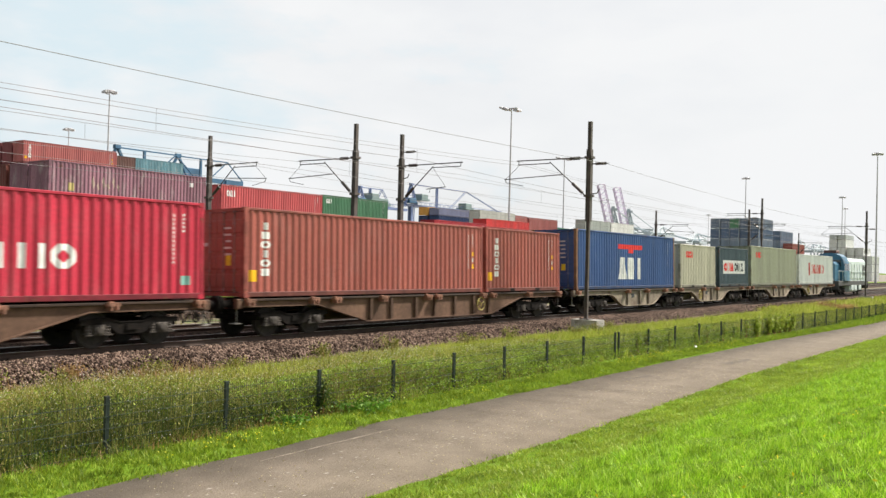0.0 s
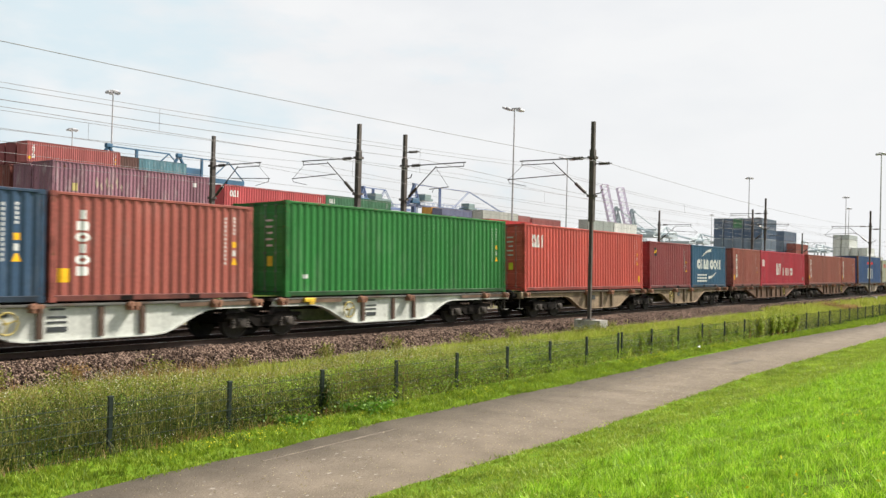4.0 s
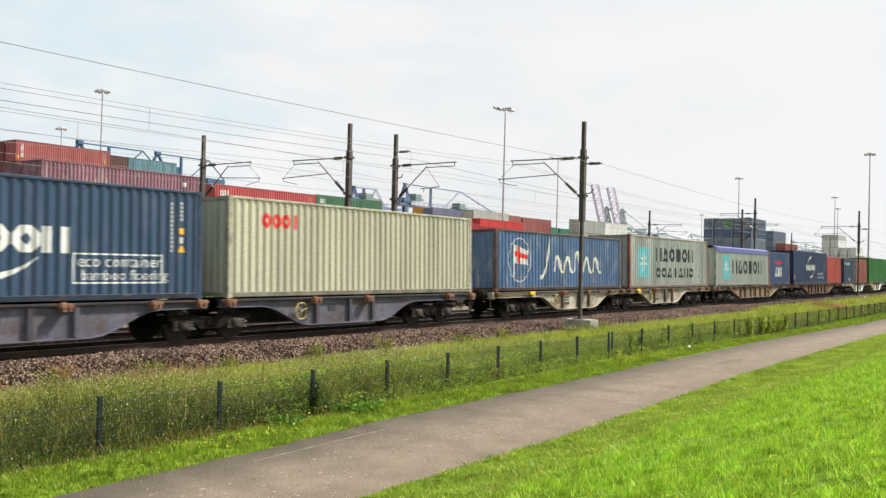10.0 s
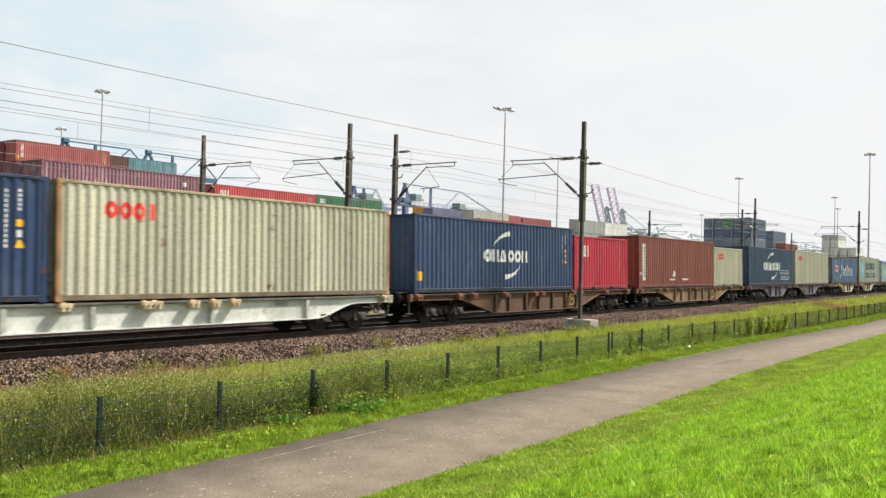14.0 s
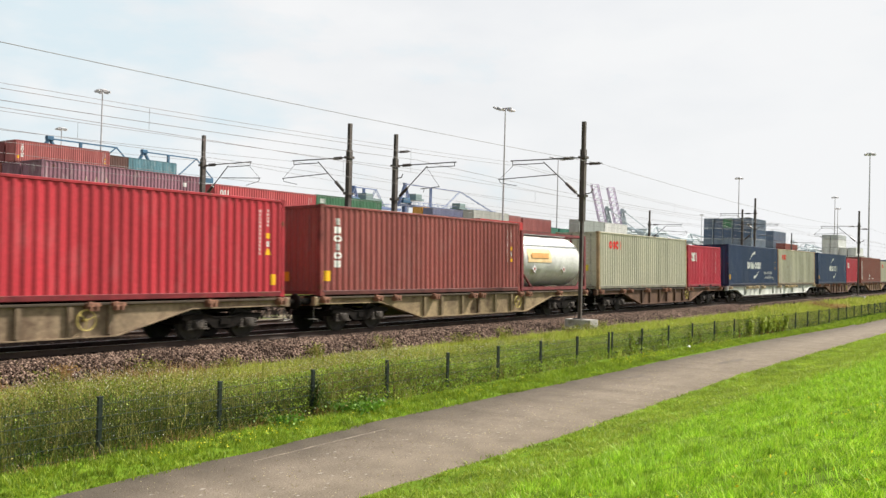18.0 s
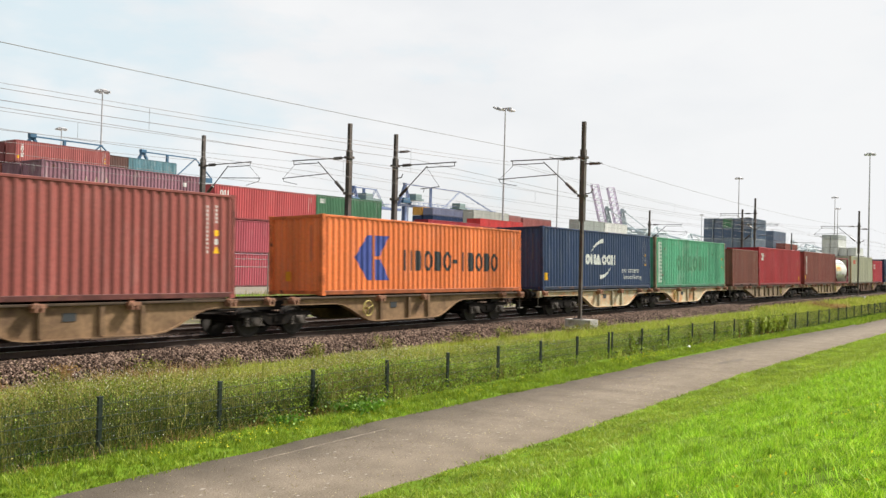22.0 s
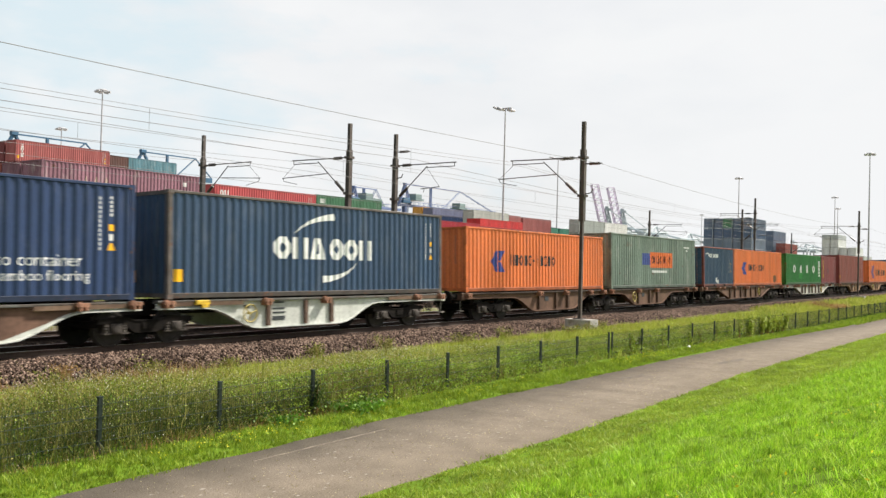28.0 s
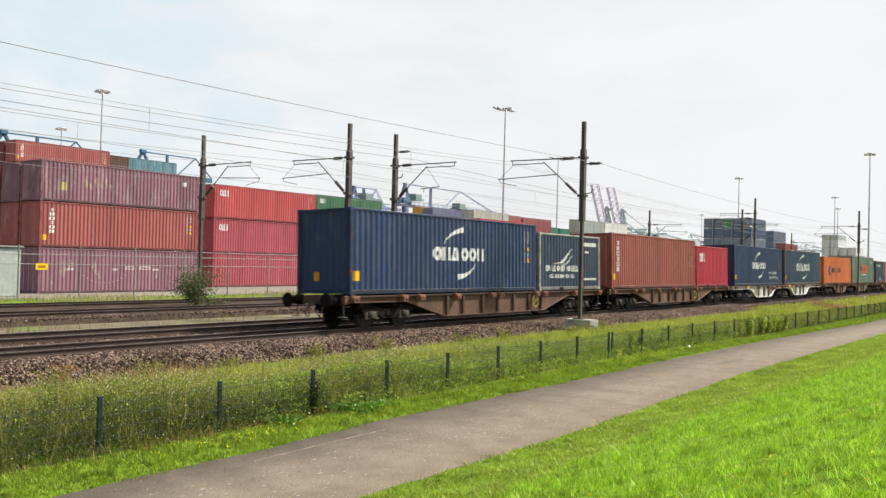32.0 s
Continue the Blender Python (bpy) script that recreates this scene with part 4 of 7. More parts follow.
        mark(box, [rect(3.0 + .32 * k, 3.12 + .32 * k, .62 + .02 * (k - 5) ** 2, .68 + .02 * (k - 5) ** 2) for k in range(11)], (0.45, 0.34, 0.34), fine=True)
    elif kind == "flaked":   # remains of painted letters, a sticker and a pale square
        for cx, cz, a, b in ((3.1, 1.45, .16, .42), (3.45, 1.2, .12, .3), (3.85, 1.5, .14, .40), (4.2, 1.25, .18, .2), (4.6, 1.5, .13, .42), (4.95, 1.2, .12, .28)):
            mark(box, [[(cx + a * math.cos(q) * (.7 + .5 * math.sin(q * 3.1 + cx)), cz + b * math.sin(q) * (.7 + .5 * math.cos(q * 2.3 + cz))) for q in [k * math.pi / 4 for k in range(8)]]], (0.40, 0.30, 0.25), "bare_patch")
        mark(box, [rect(1.35, 1.75, 0.75, 1.25)], (0.50, 0.40, 0.16), "sticker")
        mark(box, [rect(10.75, 11.1, 1.75, 2.05)], (0.66, 0.62, 0.62))
    elif kind == "plain20":
        data_marks(box, L, H, yellow=False)


mark_ring = []
PURPLE_INK = (0.2, 0.07, 0.10)
# place along the train, length, height, colour, frame colour, worn, doors to the rear, marks, label
G = (0.33, 0.33, 0.31)
REAR = (
    (21.36, 40, HC, NAVY, None, 0, 0, "swoosh_small", "dark navy forty-foot container with white curved strokes"),
    (33.86, 20, ST, (0.03, 0.05, 0.09), G, 0, 0, "swan", "navy twenty-foot container with a grey frame"),
    (41.33, 40, HC, RUSSET, None, 0, 0, "column", "russet forty-foot container with a white name downwards"),
    (53.75, 20, ST, CRIMSON, None, 0, 0, "three", "crimson twenty-foot container with white initials"),
    (61.32, 40, HC, NAVY, None, 0, 0, "swoosh", "navy forty-foot high container with white curved strokes"),
    (74.50, 40, HC, SLATE, (0.12, 0.10, 0.09), 0, 0, "swoosh_plain", "slate-blue forty-foot container with white curved strokes"),
    (88.31, 40, ST, ORANGE, None, 0, 0, "wing_small", "bright orange forty-foot container with a blue sign"),
    (101.50, 40, HC, SAGE, None, 1, 0, "seal", "grey-green forty-foot container with an orange field"),
    (115.30, 20, ST, (0.03, 0.065, 0.12), BROWN, 0, 1, "plane", "dark blue twenty-foot container with a small white sign"),
    (121.45, 40, ST, ORANGE, None, 0, 0, "wing_dirty", "orange forty-foot container with a brown worn patch"),
)
REAR_MIDDLE = (
    (135.05, 40, ST, GREEN, None, 0, 1, "four", "green forty-foot container with four white blocks"),
    (147.50, 20, ST, (0.27, 0.062, 0.07), None, 0, 0, "gold", "maroon twenty-foot container with an ochre name downwards"),
    (155.29, 40, HC, (0.285, 0.076, 0.065), None, 0, 0, "plain", "plain maroon forty-foot high container"),
    (171.00, 40, ST, ORANGE, None, 0, 0, "wing", "bright orange forty-foot container with a blue sign"),
    (185.10, 40, HC, NAVY, None, 0, 0, "swoosh", "navy forty-foot high container with white curved strokes"),
    (198.06, 40, HC, MINT, None, 1, 0, "mintpanel", "faded mint-green forty-foot container"),
    (211.85, 20, ST, (0.23, 0.07, 0.055), None, 0, 0, "plain20", "plain brown twenty-foot container"),
    (218.18, 40, HC, (0.43, 0.028, 0.042), None, 0, 0, "three_yellow", "dark red forty-foot container with white initials"),
    (231.90, 40, HC, (0.255, 0.062, 0.054), None, 0, 0, "column", "brown forty-foot container with a white name downwards"),
    (251.76, 40, HC, CREAM, None, 0, 1, "oo_red", "cream forty-foot container with a red name"),
)
MIDDLE = (
    (264.21, 20, ST, CRIMSON, None, 0, 0, "three", "crimson twenty-foot container with white initials"),
    (272.0, 40, HC, NAVY, None, 0, 0, "swoosh", "navy forty-foot high container with white curved strokes"),
    (284.40, 40, HC, CREAM, (0.36, 0.29, 0.19), 1, 0, "oo_red", "cream forty-foot container with a red name"),
    (298.03, 40, HC, (0.030, 0.056, 0.135), None, 0, 0, "swoosh_small", "dark blue forty-foot container with white curved strokes"),
    (310.42, 20, ST, CRIMSON, None, 0, 0, "three", "crimson twenty-foot container with white initials"),
    (318.0, 40, HC, (0.24, 0.068, 0.053), None, 0, 0, "panelwhite", "brown forty-foot container with a white painted strip"),
    (330.25, 20, ST, CREAM, None, 0, 0, "oo_red20", "cream twenty-foot container with a small red name"),
    (337.90, 40, HC, SLATE, None, 0, 1, "swoosh_panel", "slate-blue forty-foot container with a framed white panel"),
    (351.0, 40, HC, CREAM, None, 0, 0, "oo_red", "cream forty-foot container with a red name"),
    (364.97, 40, ST, SAFBLUE, (0.09, 0.05, 0.05), 1, 0, "script", "weathered blue container with a pennant and script strokes"),
)
FRONT_MIDDLE = (
    (378.28, 40, HC, PALE, (0.33, 0.26, 0.22), 1, 0, "star_big", "weathered pale grey container with a star on blue"),
    (392.15, 40, ST, PALE, None, 0, 0, "star", "pale grey open-top container under a blue tarpaulin"),
    (404.50, 20, ST, (0.05, 0.09, 0.22), None, 0, 0, "mono", "blue twenty-foot container with white initials"),
    (411.95, 40, HC, (0.022, 0.042, 0.125), None, 0, 0, "swoosh", "navy forty-foot high container with white curved strokes"),
    (424.36, 20, ST, VERMIL, None, 0, 0, "plain20", "plain orange-red twenty-foot container"),
    (431.98, 20, ST, (0.03, 0.065, 0.12), None, 0, 1, "plane", "dark blue twenty-foot container with a small white sign"),
    (438.15, 20, ST, RUSSET, None, 0, 0, "column", "russet twenty-foot container with a white name downwards"),
    (445.48, 40, HC, GREEN, None, 0, 1, "greenmarks", "plain green forty-foot high container"),
    (459.19, 40, HC, VERMIL, None, 0, 1, "three_yellow", "orange-red forty-foot container with white initials"),
    (472.33, 20, ST, (0.25, 0.045, 0.05), None, 0, 1, "flag20", "dark red twenty-foot container with a small flag"),
)
FRONT = (
    (478.62, 20, ST, (0.03, 0.10, 0.19), None, 0, 0, "swoosh20", "blue twenty-foot container with white curved strokes"),
    (486.23, 20, ST, RUSSET, None, 0, 1, "column", "russet twenty-foot container with a white name downwards"),
    (492.47, 40, ST, CRIMSON, None, 0, 0, "kay", "crimson forty-foot container with a white name"),
    (506.06, 40, ST, RUSSET, None, 0, 1, "column", "russet forty-foot container with a white name downwards"),
    (518.50, 20, ST, RUSSET, None, 0, 0, "column", "russet twenty-foot container with a white name downwards"),
    (526.20, 40, HC, (0.035, 0.085, 0.24), None, 0, 1, "mono40", "blue forty-foot container with white initials"),
    (539.35, 20, ST, CREAM, None, 0, 0, "oo_red20", "cream twenty-foot container with a small red name"),
    (546.2, 20, ST, (0.05, 0.08, 0.10), None, 0, 0, "inkname", "dark grey-blue twenty-foot container with a white name"),
    (553.0, 40, HC, (0.36, 0.37, 0.27), None, 0, 0, "oo_red", "cream forty-foot container with a red name"),
    (566.1, 40, ST, (0.66, 0.68, 0.66), None, 0, 0, "redname", "white forty-foot container with a red name"),
)
LOAD = REAR + REAR_MIDDLE + MIDDLE + FRONT_MIDDLE + FRONT
RUSTY_POSTS = {404.50: (0.30, 0.135, 0.055), 284.40: (0.36, 0.21, 0.10), 364.97: (0.17, 0.10, 0.08), 378.28: (0.27, 0.085, 0.05), 251.76: (0.33, 0.22, 0.12), 526.20: (0.22, 0.12, 0.07),
               121.45: (0.42, 0.13, 0.045), 198.06: (0.22, 0.16, 0.10), 33.86: (0.33, 0.33, 0.31)}   # by place along the train
MOVES = []   # (thing, place along the train)
DECK = 1.17

for u, ft, H, col, fcol, worn, door, kind, label in LOAD:
    L = FT40 if ft == 40 else FT20
    b = container(label, L, H, col, fcol, bool(worn), bool(door), post=RUSTY_POSTS.get(u))
    deco(b, kind, L, H)
    if kind == "star":   # blue tarpaulin over the open top
        s = Shape()
        tv = []
        p = [(-1.24, H - 0.27), (-1.245, H + 0.02), (-0.9, H + 0.13), (0, H + 0.17), (0.9, H + 0.13), (1.245, H + 0.02), (1.24, H - 0.22)]
        for k in range(24):
            x0, x1 = 0.02 + k * (L - .04) / 24, 0.02 + (k + 1) * (L - .04) / 24
            sag = 0.03 * (k % 2)
            tv += [(x0, y, z - sag) for y, z in p]
        tv += [(L - .02, y, z) for y, z in p]
        s.add(tv, [(7 * k + i, 7 * k + i + 1, 7 * k + i + 8, 7 * k + i + 7) for k in range(24) for i in range(6)])
        part("tarpaulin", s, tarp, b, "creased dark blue tarpaulin")
    MOVES.append((b, u, DECK))


def tank_container():
    """A steel tank lying in a twenty-foot frame."""
    L, H, W = FT20, ST, 1.219
    t = thing("tank_container", "steel tank container with a red frame and orange field", "tank container", "containers on the train")
    col = (0.20, 0.045, 0.05)
    prof = [(0.07, 0.0), (0.09, 0.5), (0.16, 0.9), (0.32, 1.1), (0.5, 1.15), (L - 0.5, 1.15), (L - 0.32, 1.1), (L - 0.16, 0.9), (L - 0.09, 0.5), (L - 0.07, 0.0)]
    part("tank", Shape().turned(prof, (0, 0, 1.33), "x", 32), tank_steel, t, "dull steel cladding", smooth=True)
    for x in (1.2, 2.4, 3.6, 4.8):
        part("band", Shape().turned([(x, 1.158), (x + 0.06, 1.158)], (0, 0, 1.33), "x", 32, cap=False), tank_steel, t)
    s = Shape()
    for x in (0.0, L - 0.15):
        for y in (-W, W - 0.15):
            part("corner_post", Shape().box(x, x + 0.15, y, y + 0.15, 0, H), frame_paint, t, color=col)
    for y in (-W, W - 0.12):
        part("bottom_rail", Shape().box(0.15, L - 0.15, y, y + 0.12, 0.03, 0.17), frame_paint, t, color=col)
        part("top_rail", Shape().box(0.15, L - 0.15, y, y + 0.08, H - 0.12, H - 0.02), frame_paint, t, color=col)
        for xa, xb in ((0.15, 0.9), (L - 0.15, L - 0.9)):
            part("brace", Shape().tube((xa, y + .06, 0.75), (xb, y + .06, 0.15), 0.05), frame_paint, t, color=col)
    for x in (0.03, L - 0.12):
        for z in (0.05, H - 0.13):
            part("end_beam", Shape().box(x, x + 0.09, -W + .15, W - .15, z, z + 0.1), frame_paint, t, color=col)
        for y in (-1, 1):
            part("brace", Shape().tube((x + .05, y * 1.1, 0.1), (x + .05, y * 0.4, H - .1), 0.04), frame_paint, t, color=col)
    rows, v, f = 9, [], []   # the orange field bends round the tank
    for i in range(rows):
        a = radians(184 - i * 3.9)
        for x in (0.65, 2.75):
            v.append((x, 1.164 * math.cos(a), 1.33 + 1.164 * math.sin(a)))
    for i in range(rows - 1):
        f.append((2 * i, 2 * i + 1, 2 * i + 3, 2 * i + 2))
    part("label_field", Shape().add(v, f), mark_paint, t, "faded orange painted field", color=(0.80, 0.58, 0.32))
    a = radians(170)
    part("text_bar", Shape().box(0.95, 2.45, -1.185, -1.166, 1.33 + 1.15 * math.sin(a) - .09, 1.33 + 1.15 * math.sin(a) + .13), mark_paint, t, "orange text bar", color=(0.78, 0.40, 0.15))
    for x, z in ((3.9, 0.95), (1.2, 0.95)):
        part("hazard_plate", Shape().along_y([(x - .17, z), (x, z - .17), (x + .17, z), (x, z + .17)], -1.172, -1.10), mark_paint, t, "white diamond hazard plate", color=(0.70, 0.66, 0.66))
        part("hazard_mark", Shape().along_y([(x - .09, z), (x, z - .09), (x + .09, z), (x, z + .09)], -1.178, -1.174), mark_paint, t, color=(0.30, 0.05, 0.05))
    part("walkway", Shape().box(0.5, L - 0.5, -0.35, 0.35, H - 0.07, H - 0.03), frame_paint, t, color=(0.4, 0.4, 0.4))
    return t


MOVES.append((tank_container(), 244.25, DECK))

# ---- wagons ----
SHARED = {}


def shared(key, make, smooth=False):
    if key not in SHARED:
        SHARED[key] = make().mesh(key, smooth)
    return SHARED[key]


WHEELS = []


def wheelset():
    s = Shape()
    for y in (-1, 1):
        s.turned([(y * 0.79, 0.0), (y * 0.80, 0.12), (y * 0.785, 0.14), (y * 0.775, 0.38), (y * 0.80, 0.40), (y * 0.80, 0.46), (y * 0.70, 0.465), (y * 0.695, 0.49), (y * 0.67, 0.49), (y * 0.665, 0.40), (y * 0.72, 0.14), (y * 0.66, 0.09)], (0, 0, 0), "y", 24, cap=False)
    s.tube((0, -1.02, 0), (0, 1.02, 0), 0.08, 8)
    return s


def axle_box(y):
    """A bearing box with its round cover and a spring on each side, on the outer side of a wheel."""
    o = math.copysign(1, y)
    s = Shape().box(-0.15, 0.15, y - 0.11, y + 0.11, -0.13, 0.13, 0.02)
    s.turned([(y, 0.0), (y + o * .17, 0.0), (y + o * .17, 0.07), (y + o * .15, 0.125), (y + o * .10, 0.13), (y, 0.13)], (0, 0, 0), "y", 12, cap=False)
    for d in (-0.25, 0.25):
        s.box(d - .11, d + .11, y - .10, y + .10, -.13, -.095)
        s.turned([(-.11 + k * .036, .085 if k % 2 else .068) for k in range(8)], (d, y, 0.0), "z", 8)
    return s


def bogie_side():
    """A pressed side frame with a dropped middle and a narrow top flange."""
    s = Shape().along_y([(-1.42, .60), (-1.36, .72), (-.66, .74), (-.36, .64), (.36, .64), (.66, .74), (1.36, .72), (1.42, .60), (1.20, .59), (.68, .60), (.40, .37), (.28, .34), (-.28, .34), (-.40, .37), (-.68, .60), (-1.20, .59)],
                        -0.07, 0.07)
    s.along_y([(-1.42, .68), (-.66, .73), (-.34, .63), (.34, .63), (.66, .73), (1.42, .68), (1.42, .71), (.66, .76), (.34, .66), (-.34, .66), (-.66, .76), (-1.42, .71)], -0.09, 0.09)
    return s.box(-.16, .16, -0.11, -0.06, .44, .60)


def bogie_bolster():
    """The cross beam with the centre plate, tied to the two end beams by a spine."""
    s = Shape().box(-0.24, 0.24, -0.93, 0.93, 0.42, 0.64).box(-0.45, 0.45, -0.25, 0.25, 0.60, 0.80)
    for x in (-1.36, 1.36):
        s.box(x - 0.06, x + 0.06, -0.93, 0.93, 0.50, 0.66)
    return s.box(-1.36, 1.36, -0.08, 0.08, 0.52, 0.60)


def brake_beam():
    s = Shape().box(-.05, .05, -.90, .90, .27, .37)
    for y in (-0.75, 0.75):
        s.box(-.05, .09, y - .06, y + .06, .25, .60)
    return s


def bogie(wagon, x):
    b = part("bogie", shared("bogie", bogie_bolster), wagon_dark, wagon, "black greasy two-axle bogie", at=pose(x, 0, 0))
    for y in (-1.0, 1.0):
        part("side_frame", shared("side_frame", bogie_side), wagon_dark, b, at=pose(0, y, 0, 0, 0, 0 if y < 0 else 180))
    for d in (-0.9, 0.9):
        w = part("wheelset", shared("wheelset", wheelset), wheel_steel, b)
        w.matrix_parent_inverse = Matrix.Translation((d, 0, 0.46))
        WHEELS.append(w)
        part("axle_box", shared("axle_box", lambda: axle_box(-1.0)), axle_steel, b, "greasy grey-brown axle box with springs", at=pose(d, 0, 0.46))
        part("brake_beam", shared("brake_beam", brake_beam), wagon_dark, b, at=pose(d * .42, 0, 0, 0, 0, 0 if d > 0 else 180))
    return b


def side_beam(pts, y):
    """The upright web of a welded side beam; pts: its lower edge as (x, z)."""
    return Shape().along_y([(pts[0][0], 1.062)] + list(pts) + [(pts[-1][0], 1.062)], y - 0.012, y + 0.012)


def lower_flange(pts, y):
    v, f = [], []
    for x, z in pts:
        v += [(x, y - .11, z - .03), (x, y + .11, z - .03), (x, y + .11, z), (x, y - .11, z)]
    n = 4 * (len(pts) - 1)
    for i in range(0, n, 4):
        f += [(i + k, i + (k + 1) % 4, i + 4 + (k + 1) % 4, i + 4 + k) for k in range(4)]
    return Shape().add(v, f + [(3, 2, 1, 0), (n, n + 1, n + 2, n + 3)])


def lug():
    s = Shape().box(-0.16, 0.16, -0.20, 0.10, -0.06, 0.03)
    s.box(-0.10, -0.05, -0.22, 0.05, -0.16, 0.02).box(0.05, 0.10, -0.22, 0.05, -0.16, 0.02)
    s.box(-0.05, 0.05, -0.06, 0.04, 0.03, 0.06)
    return s


def hand_wheel():
    s = Shape().ring((0, 0, 0), 0.25, 0.022)
    for k in range(3):
        a = radians(k * 120 + 20)
        s.tube((0, 0, 0), (0.25 * math.cos(a), 0, 0.25 * math.sin(a)), 0.018, 5)
    return s.tube((0, -0.02, 0), (0, 0.14, 0), 0.035)


def buffer():
    s = Shape().turned([(0.0, 0.11), (0.30, 0.11), (0.30, 0.08), (0.52, 0.08), (0.52, 0.24), (0.56, 0.25), (0.60, 0.20)], (0, 0, 0), "x", 14)
    return s.box(-0.04, 0.0, -0.17, 0.17, -0.17, 0.17)


def coupling():
    """A screw coupling with its hook, a hanging link and two brake hoses."""
    s = Shape().tube((.05, -.35, -.1), (.22, -.38, -.42), .022).tube((.22, -.38, -.42), (.42, -.33, -.30), .022).ring((.50, 0, -.42), .10, .022)
    s.box(-0.1, 0.25, -0.05, 0.05, -0.12, 0.02).tube((0.2, 0, -0.05), (0.5, 0, -0.30), 0.03)
    return s.tube((0.1, 0.35, -0.1), (0.3, 0.35, -0.55), 0.025).tube((0.3, 0.35, -0.55), (0.5, 0.3, -0.25), 0.025)


def end_gear(w, x0, x1, col):
    for x, d in ((x0, 180), (x1, 0)):
        part("end_beam", Shape().box(x - 0.09, x + 0.09, -1.2, 1.2, 0.86, 1.14, 0.02), wagon_paint, w, color=col)
        for y in (-0.875, 0.875):
            part("buffer", shared("buffer", buffer), wagon_dark, w, at=pose(x + (0.09 if d == 0 else -0.09), y, 1.0, 0, 0, d))
        part("coupling", shared("coupling", coupling), axle_steel, w, at=pose(x + (0.09 if d == 0 else -0.09), 0, 1.0, 0, 0, d))
        for y in (-1.05, 1.05):
            part("grab_rail", Shape().tube((x, y, 0.86), (x, y, 0.45), 0.018).tube((x, y, 0.45), (x + (-.25 if d else .25), y, 0.45), 0.018).box(x - .10, x + .10, y - .10, y + .10, 0.43, 0.45), step_steel, w, "worn shunter's step and handle")


def unit(w, x0, x1, belly0, belly1, s0, s1, zb, col, ribs, curved, lugs, wheel_x=None, plates=(), lugcol=(0.30, 0.14, 0.09), curve_n=6, ribcol=None):
    """One frame between x0 and x1: deep between belly0 and belly1, shallow before s0 and after s1."""
    pts = [(x0, 0.93), (s0, 0.92)]
    if curved:
        for (a, b) in ((s0, belly0),):
            pts += [(a + (b - a) * k / curve_n, 0.92 + (zb - 0.92) * (0.5 - 0.5 * math.cos(math.pi * k / curve_n))) for k in range(1, curve_n)]
    pts += [(belly0, zb), (belly1, zb)]
    if curved:
        pts += [(belly1 + (s1 - belly1) * k / curve_n, zb + (0.92 - zb) * (0.5 - 0.5 * math.cos(math.pi * k / curve_n))) for k in range(1, curve_n)]
    pts += [(s1, 0.92), (x1, 0.93)]
    for y in (-1.08, 1.08):
        skin = wagon_rusted if col == PEACH else wagon_clean if col[0] > 0.49 else wagon_paint
        beam = part("side_beam", side_beam(pts, y), skin, w, color=col)
        part("flange", lower_flange(pts, y), skin, beam, color=col)
        # the shaded gap under the containers is painted as a dark flange
        part("flange", Shape().box(pts[0][0], pts[-1][0], y - .12, y + .12, 1.066, 1.135, .012), wagon_paint, beam, "top flange darkened for the shade under the containers", color=tuple(k * .22 + .006 for k in col))
        for x in ribs if y < 0 else ():
            part("rib", Shape().box(x - 0.065, x + 0.065, y - 0.10, y - 0.013, zb + 0.034, 1.060), wagon_paint, w, color=col if col == PEACH else ribcol or (tuple(k * 0.7 for k in col) if col[0] < 0.4 else (0.13, 0.085, 0.065)))
        for x in lugs if y < 0 else ():
            part("bracket", shared("bracket", lug), lug_paint, w, at=pose(x, y - 0.07, 1.10) if y < 0 else pose(x, y + 0.07, 1.10, 0, 0, 180), color=lugcol)
    for x in np.arange(x0 + 1.2, x1 - 0.5, 2.2):
        part("cross_member", Shape().box(x - 0.08, x + 0.08, -1.06, 1.06, 0.86, 1.09), wagon_paint, w, color=tuple(k * .5 for k in col))
    part("centre_sill", Shape().box(x0, x1, -0.22, 0.22, 0.74, 1.02), wagon_dark, w)
    part("brake_pipe", Shape().tube((x0 + .3, -0.6, 0.80), (x1 - .3, -0.6, 0.80), 0.03).tube(((x0 + x1) / 2 - 1.2, -0.4, 0.62), ((x0 + x1) / 2 + .6, -0.4, 0.62), 0.17, 10), wagon_dark, w)
    if wheel_x:
        part("brake_wheel", shared("brake_wheel", hand_wheel), lug_paint, w, "yellow brake hand wheel", color=(0.46, 0.36, 0.10), at=pose(wheel_x, -1.26, 0.72))
    for x, z, a, b in plates:
        part("plate", Shape().box(x, x + a, -1.105, -1.093, z, z + b), mark_paint, w, color=(0.04, 0.045, 0.05))


def wagon_long(u0, u1, col, label, wheel=True, lugcol=(0.30, 0.14, 0.09)):
    """A sixty-foot flat wagon on two bogies."""
    w = thing("flat_wagon", label, "wagon", "wagons of the train")
    x0, x1 = -0.12, u1 - u0 + 0.12
    n = x1 - x0
    a, b = x0 + 0.293 * n, x1 - 0.305 * n
    ribs = [a + (b - a) * k / 6 for k in (0.15, 1, 2.1, 3, 4, 5, 5.85)]
    lugs = [x0 + .3, x0 + 2.9, x0 + 3.9, x0 + 6.2, x0 + 8.7, x0 + 9.3, x0 + 12.3, x0 + 13.0, x1 - 2.9, x1 - .3]
    unit(w, x0, x1, a, b, x0 + 0.168 * n, x1 - 0.185 * n, 0.32, col, ribs, False, lugs, wheel_x=b - 0.9 if wheel else None, lugcol=lugcol)
    end_gear(w, x0, x1, col)
    bogie(w, n / 2 - 7.1 + x0)
    bogie(w, n / 2 + 7.1 + x0)
    MOVES.append((w, u0, 0.0))
    return w


